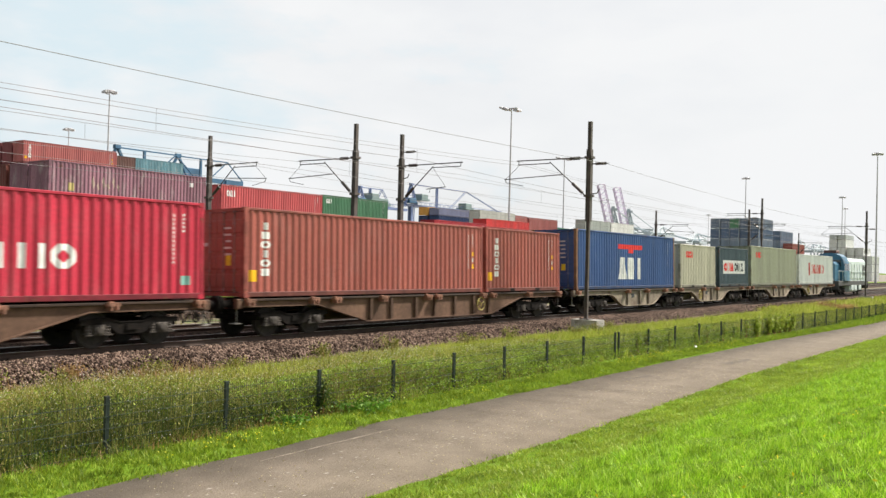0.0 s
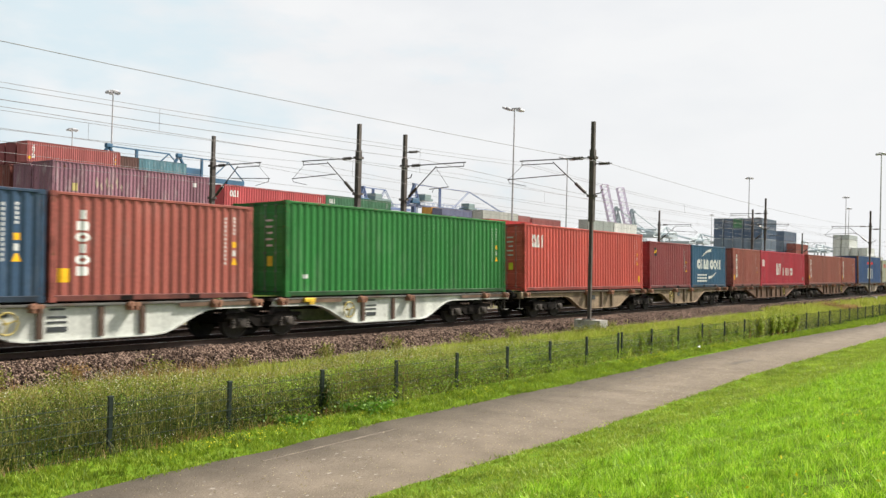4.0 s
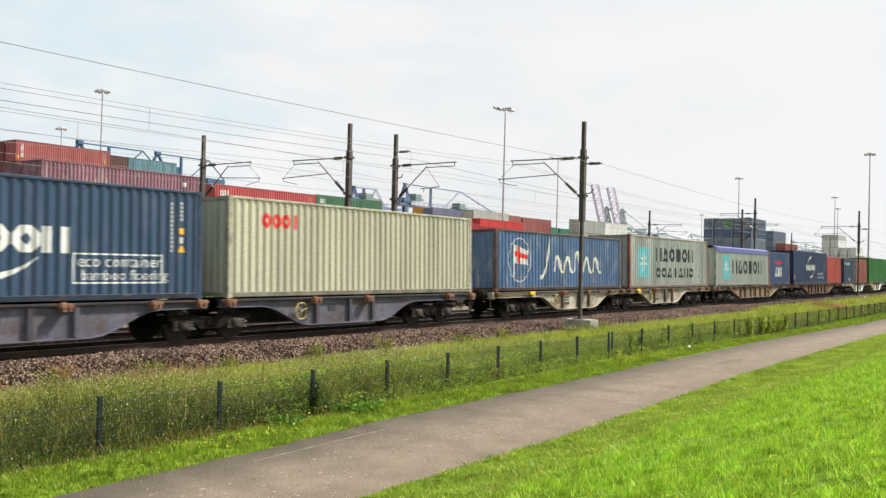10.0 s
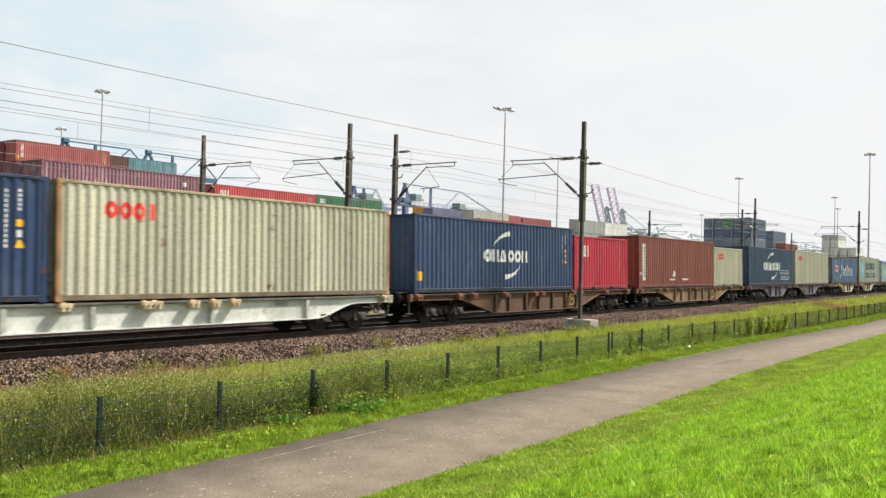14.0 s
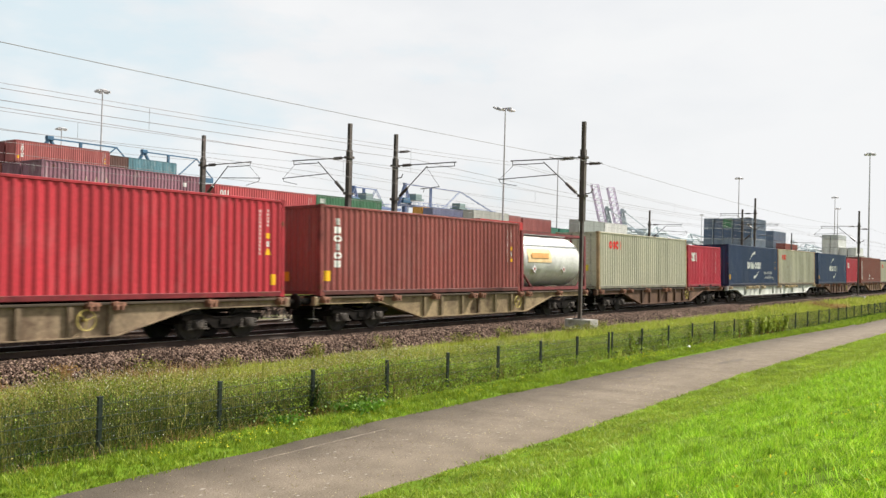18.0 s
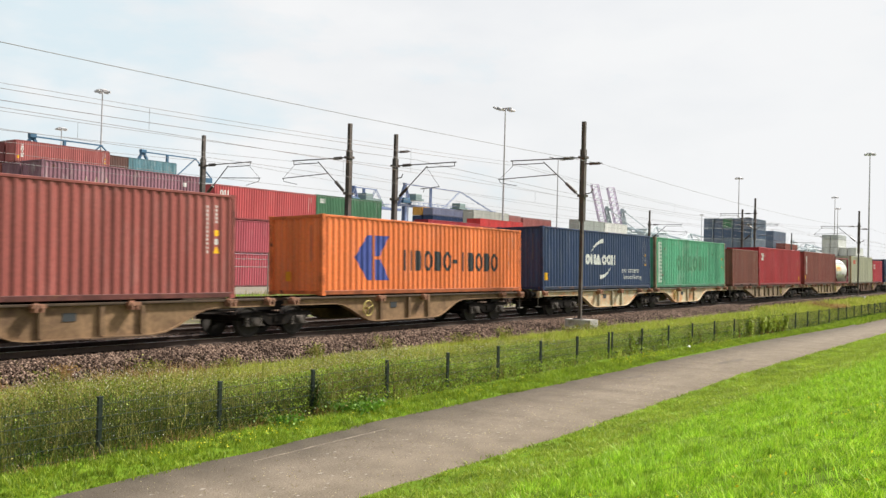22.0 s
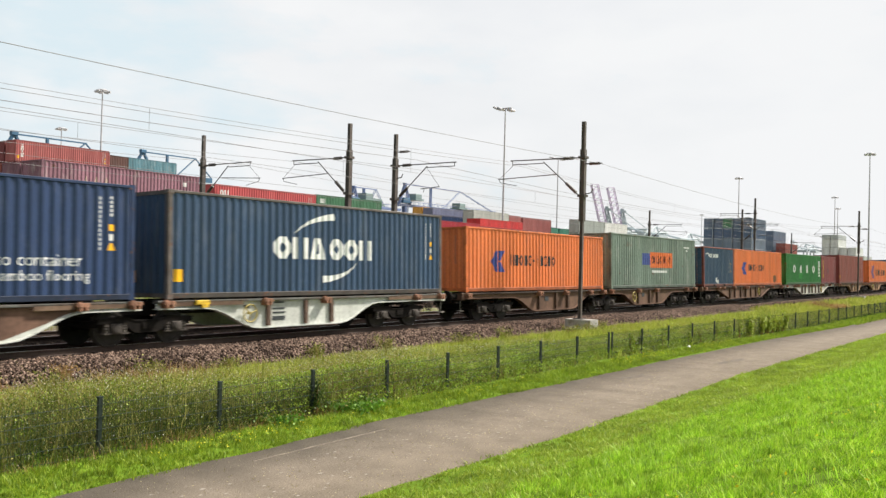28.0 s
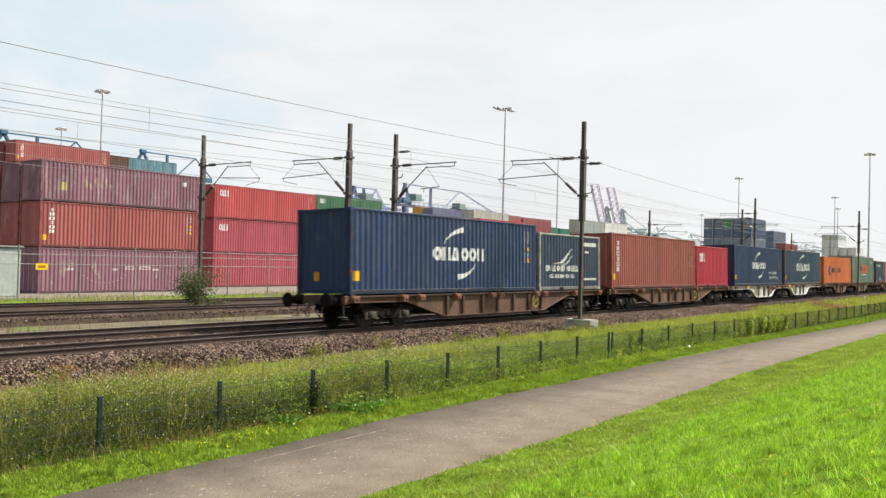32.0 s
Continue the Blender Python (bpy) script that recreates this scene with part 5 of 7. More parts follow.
def wagon_pair(u0, ua, ub, u1, col, label, white=False, lugcol=(0.33, 0.16, 0.10)):
    """An articulated wagon: two frames on three bogies."""
    w = thing("articulated_wagon", label, "wagon", "wagons of the train")
    mid = (ua + ub) / 2 - u0
    for x0, x1, first in ((-0.15, mid - 0.25, True), (mid + 0.25, u1 - u0 + 0.15, False)):
        c = (x0 + x1) / 2 + (1.1 if first else -1.1)
        b0, b1 = c - 1.7, c + 1.7
        s0, s1 = b0 - 1.95, b1 + 1.95
        ribs = [b0 + 0.35, b0 + 1.9, b1 - 0.35]
        plates = ((c - 1.15, 0.48, 0.5, 0.12), (c - 1.15, 0.68, 0.5, 0.05), (c - 1.15, 0.80, 0.5, 0.05), (c - 1.1, 0.98, 0.4, 0.05), (s0 + 1.4, .86, .2, .1)) if white else ((c - .8, 0.7, .35, .2),)
        unit(w, x0, x1, b0, b1, s0, s1, 0.30, col, ribs, True, [x0 + .25, b0 + .2, b1 - .7, x1 - 1.7, x1 - .25], wheel_x=(b0 - 0.45) if not first or white else None, plates=plates, lugcol=lugcol)
    if white and u0 < 100:   # the inner slope is repainted brown
        c = (-0.15 + mid - 0.25) / 2 + 1.1 + 1.7
        d = 1.95
        part("repaired_panel", Shape().along_y([(c - .3, .34), (c, .34), (c + .5 * d, .66), (c + .75 * d, .86), (c + d, .97), (c + d, 1.10), (c - .3, 1.10)], -1.0965, -1.0945), wagon_paint, w, "rusty brown repaired panel", color=(0.15, 0.085, 0.06))
    if white:
        for x in (2.9, mid + 1.6):
            part("lock_box", Shape().box(x - .22, x + .22, -1.30, -1.17, 1.0, 1.13, .02).box(x - .05, x + .16, -1.32, -1.28, .93, 1.02), lug_paint, w, "yellow container lock", color=(0.72, 0.46, 0.02))
        for xa, xb in ((-.1, 3.1), (mid - 3.1, mid - .3), (mid + .3, mid + 3.1), (u1 - u0 - 3.1, u1 - u0 + .1)):
            part("end_plate", Shape().box(xa, xb, -1.20, -1.192, .975, 1.108), wagon_paint, w, "rusty brown end plate", color=(0.17, 0.11, 0.075))
    part("joint", Shape().box(mid - 0.45, mid + 0.45, -0.35, 0.35, 0.72, 1.0, 0.04), wagon_dark, w)
    end_gear(w, -0.15, u1 - u0 + 0.15, col)
    bogie(w, 2.35)
    bogie(w, mid)
    bogie(w, u1 - u0 - 2.35)
    MOVES.append((w, u0, 0.0))
    return w


def wagon_eighty(u0, u1, col, label):
    """An eighty-foot wagon with a straight pale side beam."""
    w = thing("flat_wagon", label, "wagon", "wagons of the train")
    n = u1 - u0
    lugs = [.3, 4.2, 4.6, 5.6, 6.6, 7.9, 8.2, 12.6, 14.8, 15.1, 16.3, 17.0, 17.7, n - .3]
    unit(w, -.12, n + .12, 3.6, n - 3.6, 1.6, n - 1.6, 0.48, col, [3.9, 7.6, 11.2, 13.4, 17.0, n - 3.9], True, lugs, lugcol=(0.7, 0.55, 0.36), ribcol=(0.46, 0.47, 0.43))
    for x, z, a, b in ((6.1, .98, .9, .05), (6.1, .86, .9, .04), (6.1, .74, .7, .04), (n - 5.2, .9, .5, .12)):
        part("plate", Shape().box(x, x + a, -1.105, -1.093, z, z + b), mark_paint, w, color=(0.25, 0.27, 0.27))
    end_gear(w, -.12, n + .12, col)
    bogie(w, 2.2)
    bogie(w, n - 2.2)
    MOVES.append((w, u0, 0.0))


RUSTY, SANDY, PALEW, PEACH, VIOLET = (0.145, 0.082, 0.054), (0.32, 0.24, 0.14), (0.55, 0.56, 0.52), (0.52, 0.46, 0.32), (0.125, 0.125, 0.165)
L60 = "rusty brown sixty-foot flat wagon carrying containers"
for u0, u1, col in ((21.36, 39.92, RUSTY), (41.33, 59.82, RUSTY), (115.30, 133.65, RUSTY), (211.85, 230.38, (0.27, 0.20, 0.13)), (231.90, 250.33, SANDY), (251.76, 270.28, RUSTY),
                    (298.03, 316.5, RUSTY), (318.0, 336.32, (0.24, 0.15, 0.09)), (392.15, 410.57, (0.25, 0.19, 0.13)), (411.95, 430.43, RUSTY), (486.23, 504.67, RUSTY), (506.06, 524.57, RUSTY)):
    wagon_long(u0, u1, col, L60)
wagon_long(135.05, 153.57, (0.46, 0.45, 0.40), "pale grey sixty-foot flat wagon with rusty ribs")
for u0, ua, ub, u1, col, white, lab in (
        (61.32, 73.5, 74.5, 86.7, PALEW, True, "white articulated wagon with a yellow hand wheel"),
        (88.31, 100.5, 101.5, 113.7, RUSTY, False, "rusty brown articulated wagon carrying two containers"),
        (155.29, 167.5, 171.0, 183.2, (0.25, 0.155, 0.085), False, "brown articulated wagon carrying two containers"),
        (185.1, 197.3, 198.06, 210.3, PEACH, False, "cream articulated wagon with orange rust stains"),
        (337.9, 350.1, 351.0, 363.2, VIOLET, False, "grey-violet articulated wagon carrying two containers"),
        (364.97, 377.2, 378.28, 390.5, (0.44, 0.40, 0.32), True, "weathered pale articulated wagon with a hand wheel"),
        (431.98, 444.2, 445.48, 457.7, PALEW, True, "white articulated wagon with a yellow hand wheel"),
        (459.19, 471.4, 472.33, 484.7, (0.28, 0.21, 0.14), False, "brown articulated wagon carrying containers"),
        (526.2, 538.4, 539.35, 552.3, (0.30, 0.25, 0.19), False, "brown articulated wagon carrying containers"),
        (553.0, 565.2, 566.1, 578.3, (0.30, 0.25, 0.19), False, "brown articulated wagon carrying containers")):
    wagon_pair(u0, ua, ub, u1, col, lab, white)
wagon_eighty(272.0, 296.6, (0.56, 0.57, 0.53), "pale grey eighty-foot wagon with a straight side beam")


def locomotive():
    """A diesel engine with a cab between two hoods, seen far off."""
    t = thing("diesel_locomotive", "light blue diesel locomotive heading the freight train", "locomotive")
    part("underframe", Shape().box(0.3, 14.4, -1.35, 1.35, 0.95, 1.45, 0.04), loco_dark, t)
    hood = [(-1.0, 1.45), (1.0, 1.45), (1.02, 3.3), (0.8, 3.62), (-0.8, 3.62), (-1.02, 3.3)]
    part("long_hood", Shape().along_x([(y * 1.22, z * (1.04 if z > 2 else 1)) for y, z in hood], 5.0, 14.0), loco_pale, t, "pale grey-green engine hood")
    part("short_hood", Shape().along_x([(y, z * (0.92 if z > 2 else 1)) for y, z in hood], 0.6, 2.6), loco_blue, t, "blue short hood")
    cab = [(-1.45, 1.45), (1.45, 1.45), (1.45, 2.9), (1.36, 3.4), (1.15, 3.85), (0.75, 4.12), (0.3, 4.22), (-0.3, 4.22), (-0.75, 4.12), (-1.15, 3.85), (-1.36, 3.4), (-1.45, 2.9)]
    part("cab", Shape().along_x(cab, 2.6, 5.0), loco_blue, t, "blue driver's cab")
    for x0, x1 in ((2.8, 3.6), (3.9, 4.8)):
        part("window", Shape().box(x0, x1, -1.462, -1.44, 2.45, 3.15), glass, t)
    part("end_window", Shape().box(2.57, 2.6, -1.15, -0.3, 2.9, 3.5), glass, t)
    part("end_window", Shape().box(2.57, 2.6, 0.3, 1.15, 2.9, 3.5), glass, t)
    part("roof_unit", Shape().box(3.2, 4.6, -0.6, 0.6, 4.2, 4.5, .06), lug_paint, t, "rusty brown box on the cab roof", color=(0.16, 0.07, 0.06))
    part("intake", Shape().box(5.25, 6.35, -1.285, -1.24, 2.35, 3.25), loco_dark, t, "dark air intake")
    for x, w in ((9.6, 1.2), (11.3, 1.0)):
        part("roof_fan", Shape().turned([(3.72, .5), (3.86, .5), (3.88, .38)], (x, 0, 0), "z", 14), loco_dark, t)
    for x in (5.9, 7.4, 9.6):
        part("equipment_box", Shape().box(x, x + 1.1, -1.42, -1.30, .5, 1.0, .03), loco_pale, t)
    part("exhaust", Shape().box(8.2, 9.4, -0.3, 0.3, 3.62, 3.9), loco_dark, t)
    for k in range(6):
        part("hood_door", Shape().box(5.4 + k * 1.35, 6.5 + k * 1.35, -1.30, -1.27, 1.7, 3.2), loco_pale, t)
    for x in (12.2, 13.3):
        part("grille", Shape().box(x, x + 0.9, -1.31, -1.27, 2.0, 3.1), loco_dark, t)
    for k in range(9):
        x = 0.5 + k * 1.7
        part("rail_post", Shape().tube((x, -1.38, 1.4), (x, -1.38, 2.4), 0.025), loco_pale, t)
    part("hand_rail", Shape().tube((0.5, -1.38, 2.4), (14.2, -1.38, 2.4), 0.025), loco_pale, t)
    part("fuel_tank", Shape().box(5.6, 9.2, -1.3, 1.3, 0.35, 0.95, 0.1), loco_pale, t)
    for x, d in ((0.3, 180), (14.4, 0)):
        part("buffer_beam", Shape().box(x - 0.05, x + 0.05, -1.4, 1.4, 0.6, 1.4), loco_dark, t)
        for y in (-0.875, 0.875):
            part("buffer", shared("buffer", buffer), wagon_dark, t, at=pose(x, y, 1.0, 0, 0, d))
        part("coupling", shared("coupling", coupling), wagon_dark, t, at=pose(x, 0, 1.0, 0, 0, d))
        for y in (-0.9, 0.9):
            part("headlight", Shape().turned([(0, 0.09), (0.06, 0.10)], (x + (0.05 if d == 0 else -.11), y, 1.55), "x", 10), lamp_mat, t)
    bogie(t, 3.2)
    bogie(t, 11.4)
    MOVES.append((t, 579.6, 0.0))


locomotive()

# ---- overhead line ----


def mast(x, y, top, side, arm=True, base=-0.48, feeder=True, turned=False, short=False, name_label="dark steel overhead-line mast with a cantilever arm"):
    """A steel mast of two welded widths; side +1: its arm reaches away from the path, -1: towards it."""
    t = thing("catenary_mast", name_label, "mast", "overhead-line masts", at=pose(x, y, 0))

    def hsec(w, z0, z1):
        a, b, c = w / 2, w / 2 - 0.02, w / 2 - 0.03
        p = [(-a, -a), (a, -a), (a, -b), (c, -b), (c, b), (a, b), (a, a), (-a, a), (-a, b), (-c, b), (-c, -b), (-a, -b)]
        n = len(p)
        v = [(x, y, z0) for x, y in p] + [(x, y, z1) for x, y in p]
        return Shape().add(v, [(i, (i + 1) % n, n + (i + 1) % n, n + i) for i in range(n)] + [tuple(range(n))[::-1], tuple(range(n, 2 * n))])
    part("lower_post", hsec(0.14, base, top - 4.3), galv, t)
    part("upper_post", hsec(0.215, top - 4.3, top - 1.2), galv, t)
    part("head_post", hsec(0.155, top - 1.2, top), galv, t)
    fd = part("foundation", Shape().along_y([(-.40, base - .25), (.40, base - .25), (.36, base + .26), (-.36, base + .26)], -.68, .52), concrete, t, "pale concrete foundation block")
    part("base_plate", Shape().box(-.22, .22, -.22, .22, base + .262, base + .30), galv, t)
    if arm:
        a = top - 1.55
        part("top_tube", Shape().tube((0, side * .15, a), (0, side * 3.65, a + 0.02), 0.028), tube_mat, t)
        part("top_insulator", Shape().turned([(0.45, .05)] + [(0.45 + k * .06, .085 if k % 2 else .055) for k in range(1, 9)] + [(0.98, .05)], (0, 0, a), "y", 10) if side > 0 else
             Shape().turned([(-0.45, .05)] + [(-0.45 - k * .06, .085 if k % 2 else .055) for k in range(1, 9)] + [(-0.98, .05)], (0, 0, a), "y", 10), insul, t)
        part("brace_tube", Shape().tube((0, side * .15, a - 1.65), (0, side * 1.95, a - .10), 0.026), tube_mat, t)
        part("brace_insulator", Shape().tube((0, side * .32, a - 1.50), (0, side * .80, a - 1.08), 0.075, 8), insul, t)
        part("register_tube", Shape().tube((0, side * 1.56, a - 1.18), (0, side * 2.7, a - 1.10), 0.022) if short else Shape().tube((0, side * 1.30, a - .68), (0, side * 4.3, a - .80), 0.022), tube_mat, t)
        part("second_tube", Shape().tube((0, side * 1.95, a - .16), (0, side * 3.55, a - .16), 0.022).tube((0, side * 3.55, a - .16), (0, side * 3.55, a), 0.018), tube_mat, t)
        part("dropper", Shape().tube((0, side * 1.95, a - .2), (0, side * 2.7, a - 1.10), 0.010, 4) if short else Shape().tube((0, side * 3.5, a - .18), (0, side * 4.25, a - .80), 0.010, 4), tube_mat, t)
        part("steady_arm", Shape().tube((0, side * 1.8, a - 1.2), (0, side * 1.75, a - 1.35), 0.016, 5) if short else Shape().tube((0, side * 4.25, a - .80), (0, side * 4.2, a - .95), 0.016, 5).tube((0, side * 4.2, a - .95), (0, side * 3.3, a - 1.12), 0.014, 5), tube_mat, t)
        part("clamp", Shape().box(-.17, .17, -.17, .17, a - .05, a + .05).box(-.17, .17, -.17, .17, a - 1.70, a - 1.60), galv, t)
    if feeder:
        f, d = (top - 0.88, side) if turned else (top - 1.83, -side)
        part("feeder_insulator", Shape().tube((0, d * .10, f), (0, d * .3, f), 0.03).tube((0, d * .3, f), (0, d * .78, f), 0.06, 8).tube((0, d * .78, f), (0, d * .9, f), 0.02), insul, t)
        part("side_bracket", Shape().tube((0, d * .10, f - 1.3), (0, d * .40, f - 1.25), 0.025, 6).tube((0, d * .40, f - 1.25), (0, d * .48, f - 1.08), 0.025, 6), galv, t)
    return t


mast(33.91, -3.2, 8.52, 1, base=-0.24)
mast(96.0, -2.75, 8.52, 1, base=-0.30)
mast(158.0, -2.9, 8.52, 1, base=-0.30)
mast(29.65, 6.44, 8.52, 1, feeder=False)
mast(33.23, 6.64, 8.52, -1, turned=True, short=True)
mast(29.1, 16.0, 8.52, -1, feeder=False)
mast(92.0, 6.4, 9.70, 1, feeder=False)
mast(91.2, 7.45, 8.52, -1, turned=True, short=True)
mast(90.85, 17.4, 8.52, -1, feeder=False)
mast(150.8, 17.5, 8.52, -1, feeder=False)


def wire(y, z_mast, sag, masts=(-28.0, 33.9, 96.0, 158.0, 220.0, 282.0, 344.0), r=0.008, label="dark overhead wire between the masts", drop=None, dx=0.0):
    """A wire that sags between masts; drop: the level of a contact wire that hangs from it on droppers."""
    t = thing("overhead_wire", label, "wire", "overhead wires")
    run = []
    for a, b in zip(masts, masts[1:]):
        n = 16
        pts = [(a + dx + (b - a) * k / n, y, z_mast - 4 * sag * (k / n) * (1 - k / n)) for k in range(n + 1)]
        run += pts if not run else pts[1:]
        if drop and a < 100:
            for k in (2, 5, 8, 11, 14):
                part("dropper", Shape().tube(pts[k], (pts[k][0], y, drop), 0.005, 3), wire_mat, t)
    part("conductor", Shape().path(run, r), wire_mat, t)
    return t


wire(-3.95, 6.69, 0.45, r=0.008)
wire(0.15, 6.90, 0.66, drop=5.70, r=0.006)
wire(-0.15, 6.71, 0.65, r=0.007)
wire(0.12, 5.72, 0.02, r=0.007)
wire(5.86, 7.30, 0.50, r=0.011)
wire(3.6, 6.50, 0.36, drop=5.7, r=0.007)
wire(3.6, 5.70, 0.02, r=0.007)
wire(9.9, 6.95, 0.6, masts=(-32.0, 29.7, 92.0, 154.0, 216.0))
wire(9.9, 5.75, 0.02, masts=(-32.0, 29.7, 92.0, 154.0, 216.0))
wire(12.7, 6.85, 0.6, masts=(-33.0, 29.1, 90.9, 150.8, 212.0), drop=5.75)
wire(12.7, 5.72, 0.02, masts=(-33.0, 29.1, 90.9, 150.8, 212.0))


def lamp_mast(x, y, H, head="ring", base=-0.3):
    t = thing("lamp_mast", "tall grey floodlight mast of the container yard", "lamp mast", "floodlight masts", at=pose(x, y, base))
    part("pole", Shape().tube((0, 0, 0), (0, 0, H - base), 0.24, 10, 0.10), lamp_mat, t)
    z = H - base
    if head == "ring":
        part("head_frame", Shape().ring((0, 0, z), 0.8, 0.09, "z", 12, 4).tube((-.8, 0, z), (.8, 0, z), .06).tube((0, -.8, z), (0, .8, z), .06), lamp_mat, t)
        for k in range(6):
            a = radians(k * 60 + 15)
            part("floodlight", Shape().box(-.35, .35, -.28, .28, -.34, 0.0, .06), lamp_mat, t, at=pose(.92 * math.cos(a), .92 * math.sin(a), z - .1, 0, 0, k * 60 + 15))
    else:
        part("head_frame", Shape().box(-.2, .2, -1.3, 1.6, z - .15, z + .05), lamp_mat, t)
        for y0, dz, rx in ((-1.2, -.4, 0), (0.9, .0, 25), (1.7, .15, 25)):
            part("floodlight", Shape().box(-.7, .7, -.5, .5, -.25, .1, .08), lamp_mat, t, at=pose(0, y0, z + dz, rx))
    return t


lamp_mast(132.3, 62.2, 30, "bank")
lamp_mast(85.8, 113.7, 30)
lamp_mast(222.1, 18.3, 30)
lamp_mast(266.2, 62.0, 30)
lamp_mast(107.6, 163.1, 30)
lamp_mast(347.0, 51.6, 30)
lamp_mast(409.2, 63.3, 30)
lamp_mast(441.8, 135.0, 30)
lamp_mast(200.7, 88.4, 30, "bank")

# ---- path-side fence ----
FENCE = ((0, 8, 29, 36, 45, 60, 150), (-7.65, -7.49, -7.07, -7.22, -7.55, -7.85, -8.1))   # its line, x and y


def fence():
    t = thing("mesh_fence", "low dark green wire mesh fence beside the path", "fence")
    ys = lambda x: float(np.interp(x, *FENCE))
    post = Shape().box(-.036, .036, -.028, .028, -.35, .965).box(-.042, .042, -.034, .034, .962, .985).mesh("post")
    s = Shape()
    n = 50
    for k in range(n + 1):
        x = k * 2.54 / n
        s.tube((x, 0, .02), (x, 0, .94), 0.0032, 3)
    for z in (.05, .25, .45, .65, .85):
        s.tube((0, -.008, z), (2.54, -.008, z), 0.0045, 3).tube((0, .008, z), (2.54, .008, z), 0.0045, 3)
    panel = s.mesh("mesh_panel")
    xs = [8.36 + 2.52 * k for k in range(-5, 9)]
    for run in (xs, [28.82 + 2.54 * k for k in range(36)]):   # two lengths, each with an end post of its own
        for xa, xb in zip(run, run[1:]):
            ya, yb = ys(xa), ys(xb)
            part("post", post, post_mat, t, at=pose(xa, ya, -.99))
            part("mesh_panel", panel, mesh_mat, t, at=pose(xa + .01, ya - .035, -.985, 0, 0, math.degrees(math.atan2(yb - ya, xb - xa))))
        part("post", post, post_mat, t, at=pose(run[-1], ys(run[-1]), -.99))


fence()


def yard_fence():
    t = thing("security_fence", "galvanised security fence with rails before the yard", "fence")
    post = Shape().tube((0, 0, -.1), (0, 0, 3.0), 0.045, 8).mesh("post")
    xs = [-4 + 3.62 * k for k in range(40)]
    for a, b in zip(xs, xs[1:]):
        part("post", post, zinc, t, at=pose(a + 0.0, 26, -.32))
        for z in (2.50, 1.96):
            part("rail", Shape().tube((a, 25.95, z - .32), (b, 25.95, z - .32), 0.026, 6), zinc, t)
        s = Shape()
        for k in range(13):
            s.tube((a + k * .28, 26, -.2), (a + k * .28, 26, 2.6), 0.005, 3)
        part("mesh_panel", s, zinc, t)
    sg = thing("sign_board", "small yellow warning sign on the security fence", "sign")
    part("board", Shape().box(25.86, 26.56, 25.87, 25.89, 1.33, 1.68), mark_paint, sg, color=(0.85, 0.55, 0.01))
    part("text_bar", Shape().box(26.0, 26.42, 25.862, 25.869, 1.44, 1.57), mark_paint, sg, color=(0.45, 0.16, 0.02))


yard_fence()
cab_t = thing("switch_cabinet", "large pale grey cabinet behind the security fence", "cabinet")
part("body", Shape().box(22.6, 25.72, 27.2, 29.2, -.3, 2.55, .15), mark_paint, cab_t, color=(0.42, 0.45, 0.45))
part("plinth", Shape().box(22.5, 25.82, 27.1, 29.3, -.34, -.2), concrete, cab_t)
part("roof", Shape().box(22.5, 25.82, 27.1, 29.3, 2.552, 2.62), mark_paint, cab_t, color=(0.36, 0.39, 0.39))

# ---- stacks of the yard ----
YARD = "stacked containers in the yard"


def stack(x, y, levels, L=FT40, z=-0.296, turn=0, far=True, rails=None):
    """Containers set on one another, from the ground up: (colour, height, marks, label)."""
    for col, H, kind, label in levels:
        b = container(label, L, H, col, rails, kind in ("worn", "flaked"), False, YARD, at=pose(x, y + 1.219, z, 0, 0, turn), far=far)
        if kind not in ("worn", "none"):
            deco(b, kind, L, H)
        z += H + (0.0 if far else 0.03)


PURPLE, BRICK, ROSE, TEAL = (0.275, 0.135, 0.175), (0.36, 0.10, 0.095), (0.42, 0.085, 0.11), (0.12, 0.25, 0.30)
P = (PURPLE, HC, "worn", "faded purple container in a yard stack")
stack(29.5, 32.09, ((PURPLE, HC, "yard", "faded purple container with flaking paint"), (BRICK, HC, "column", "brick-red container in a yard stack"), (PURPLE, ST, "flaked", "faded purple container with flaking letters")), far=False)
stack(29.5, 34.65, (P, (BRICK, HC, "worn", "rusty brown container in a yard stack"), (PURPLE, ST, "worn", "faded purple container in a yard stack")))
stack(29.4, 37.2, (P, (RUSSET, HC, "worn", "rusty brown container in a yard stack"), (BROWN, ST, "worn", "dark brown container in a yard stack")))
stack(29.4, 39.8, (P, (BROWN, HC, "worn", "rusty brown container in a yard stack"), (PURPLE, ST, "worn", "faded purple container in a yard stack")))
stack(48.4, 38.5, ((ROSE, HC, "none", "rose-red container in a yard stack"), (ROSE, HC, "three", "rose-red container in a yard stack"), ((0.49, 0.085, 0.09), HC, "three", "red container topping a yard stack")), far=False)
stack(48.4, 41.1, ((ROSE, HC, "none", "rose-red container in a yard stack"), (BROWN, HC, "none", "brown container in a yard stack"), (BROWN, HC, "none", "brown container in a yard stack")))
stack(76.0, 53.4, (((0.05, 0.14, 0.08), ST, "none", "green container in a yard stack"), ((0.05, 0.14, 0.08), ST, "none", "green container in a yard stack"), ((0.05, 0.14, 0.08), ST, "none", "green container in a yard stack"), ((0.06, 0.17, 0.09), ST, "three", "green container topping a yard stack")), z=-0.296 + 0.0)
D6 = tuple((c, ST, "none", "red-brown container in a high stack") for c in (BRICK, BROWN, RUSSET, BRICK, MAROON))
stack(52.6, 78.83, D6 + ((BRICK, ST, "column", "red-brown container topping a high stack"),))
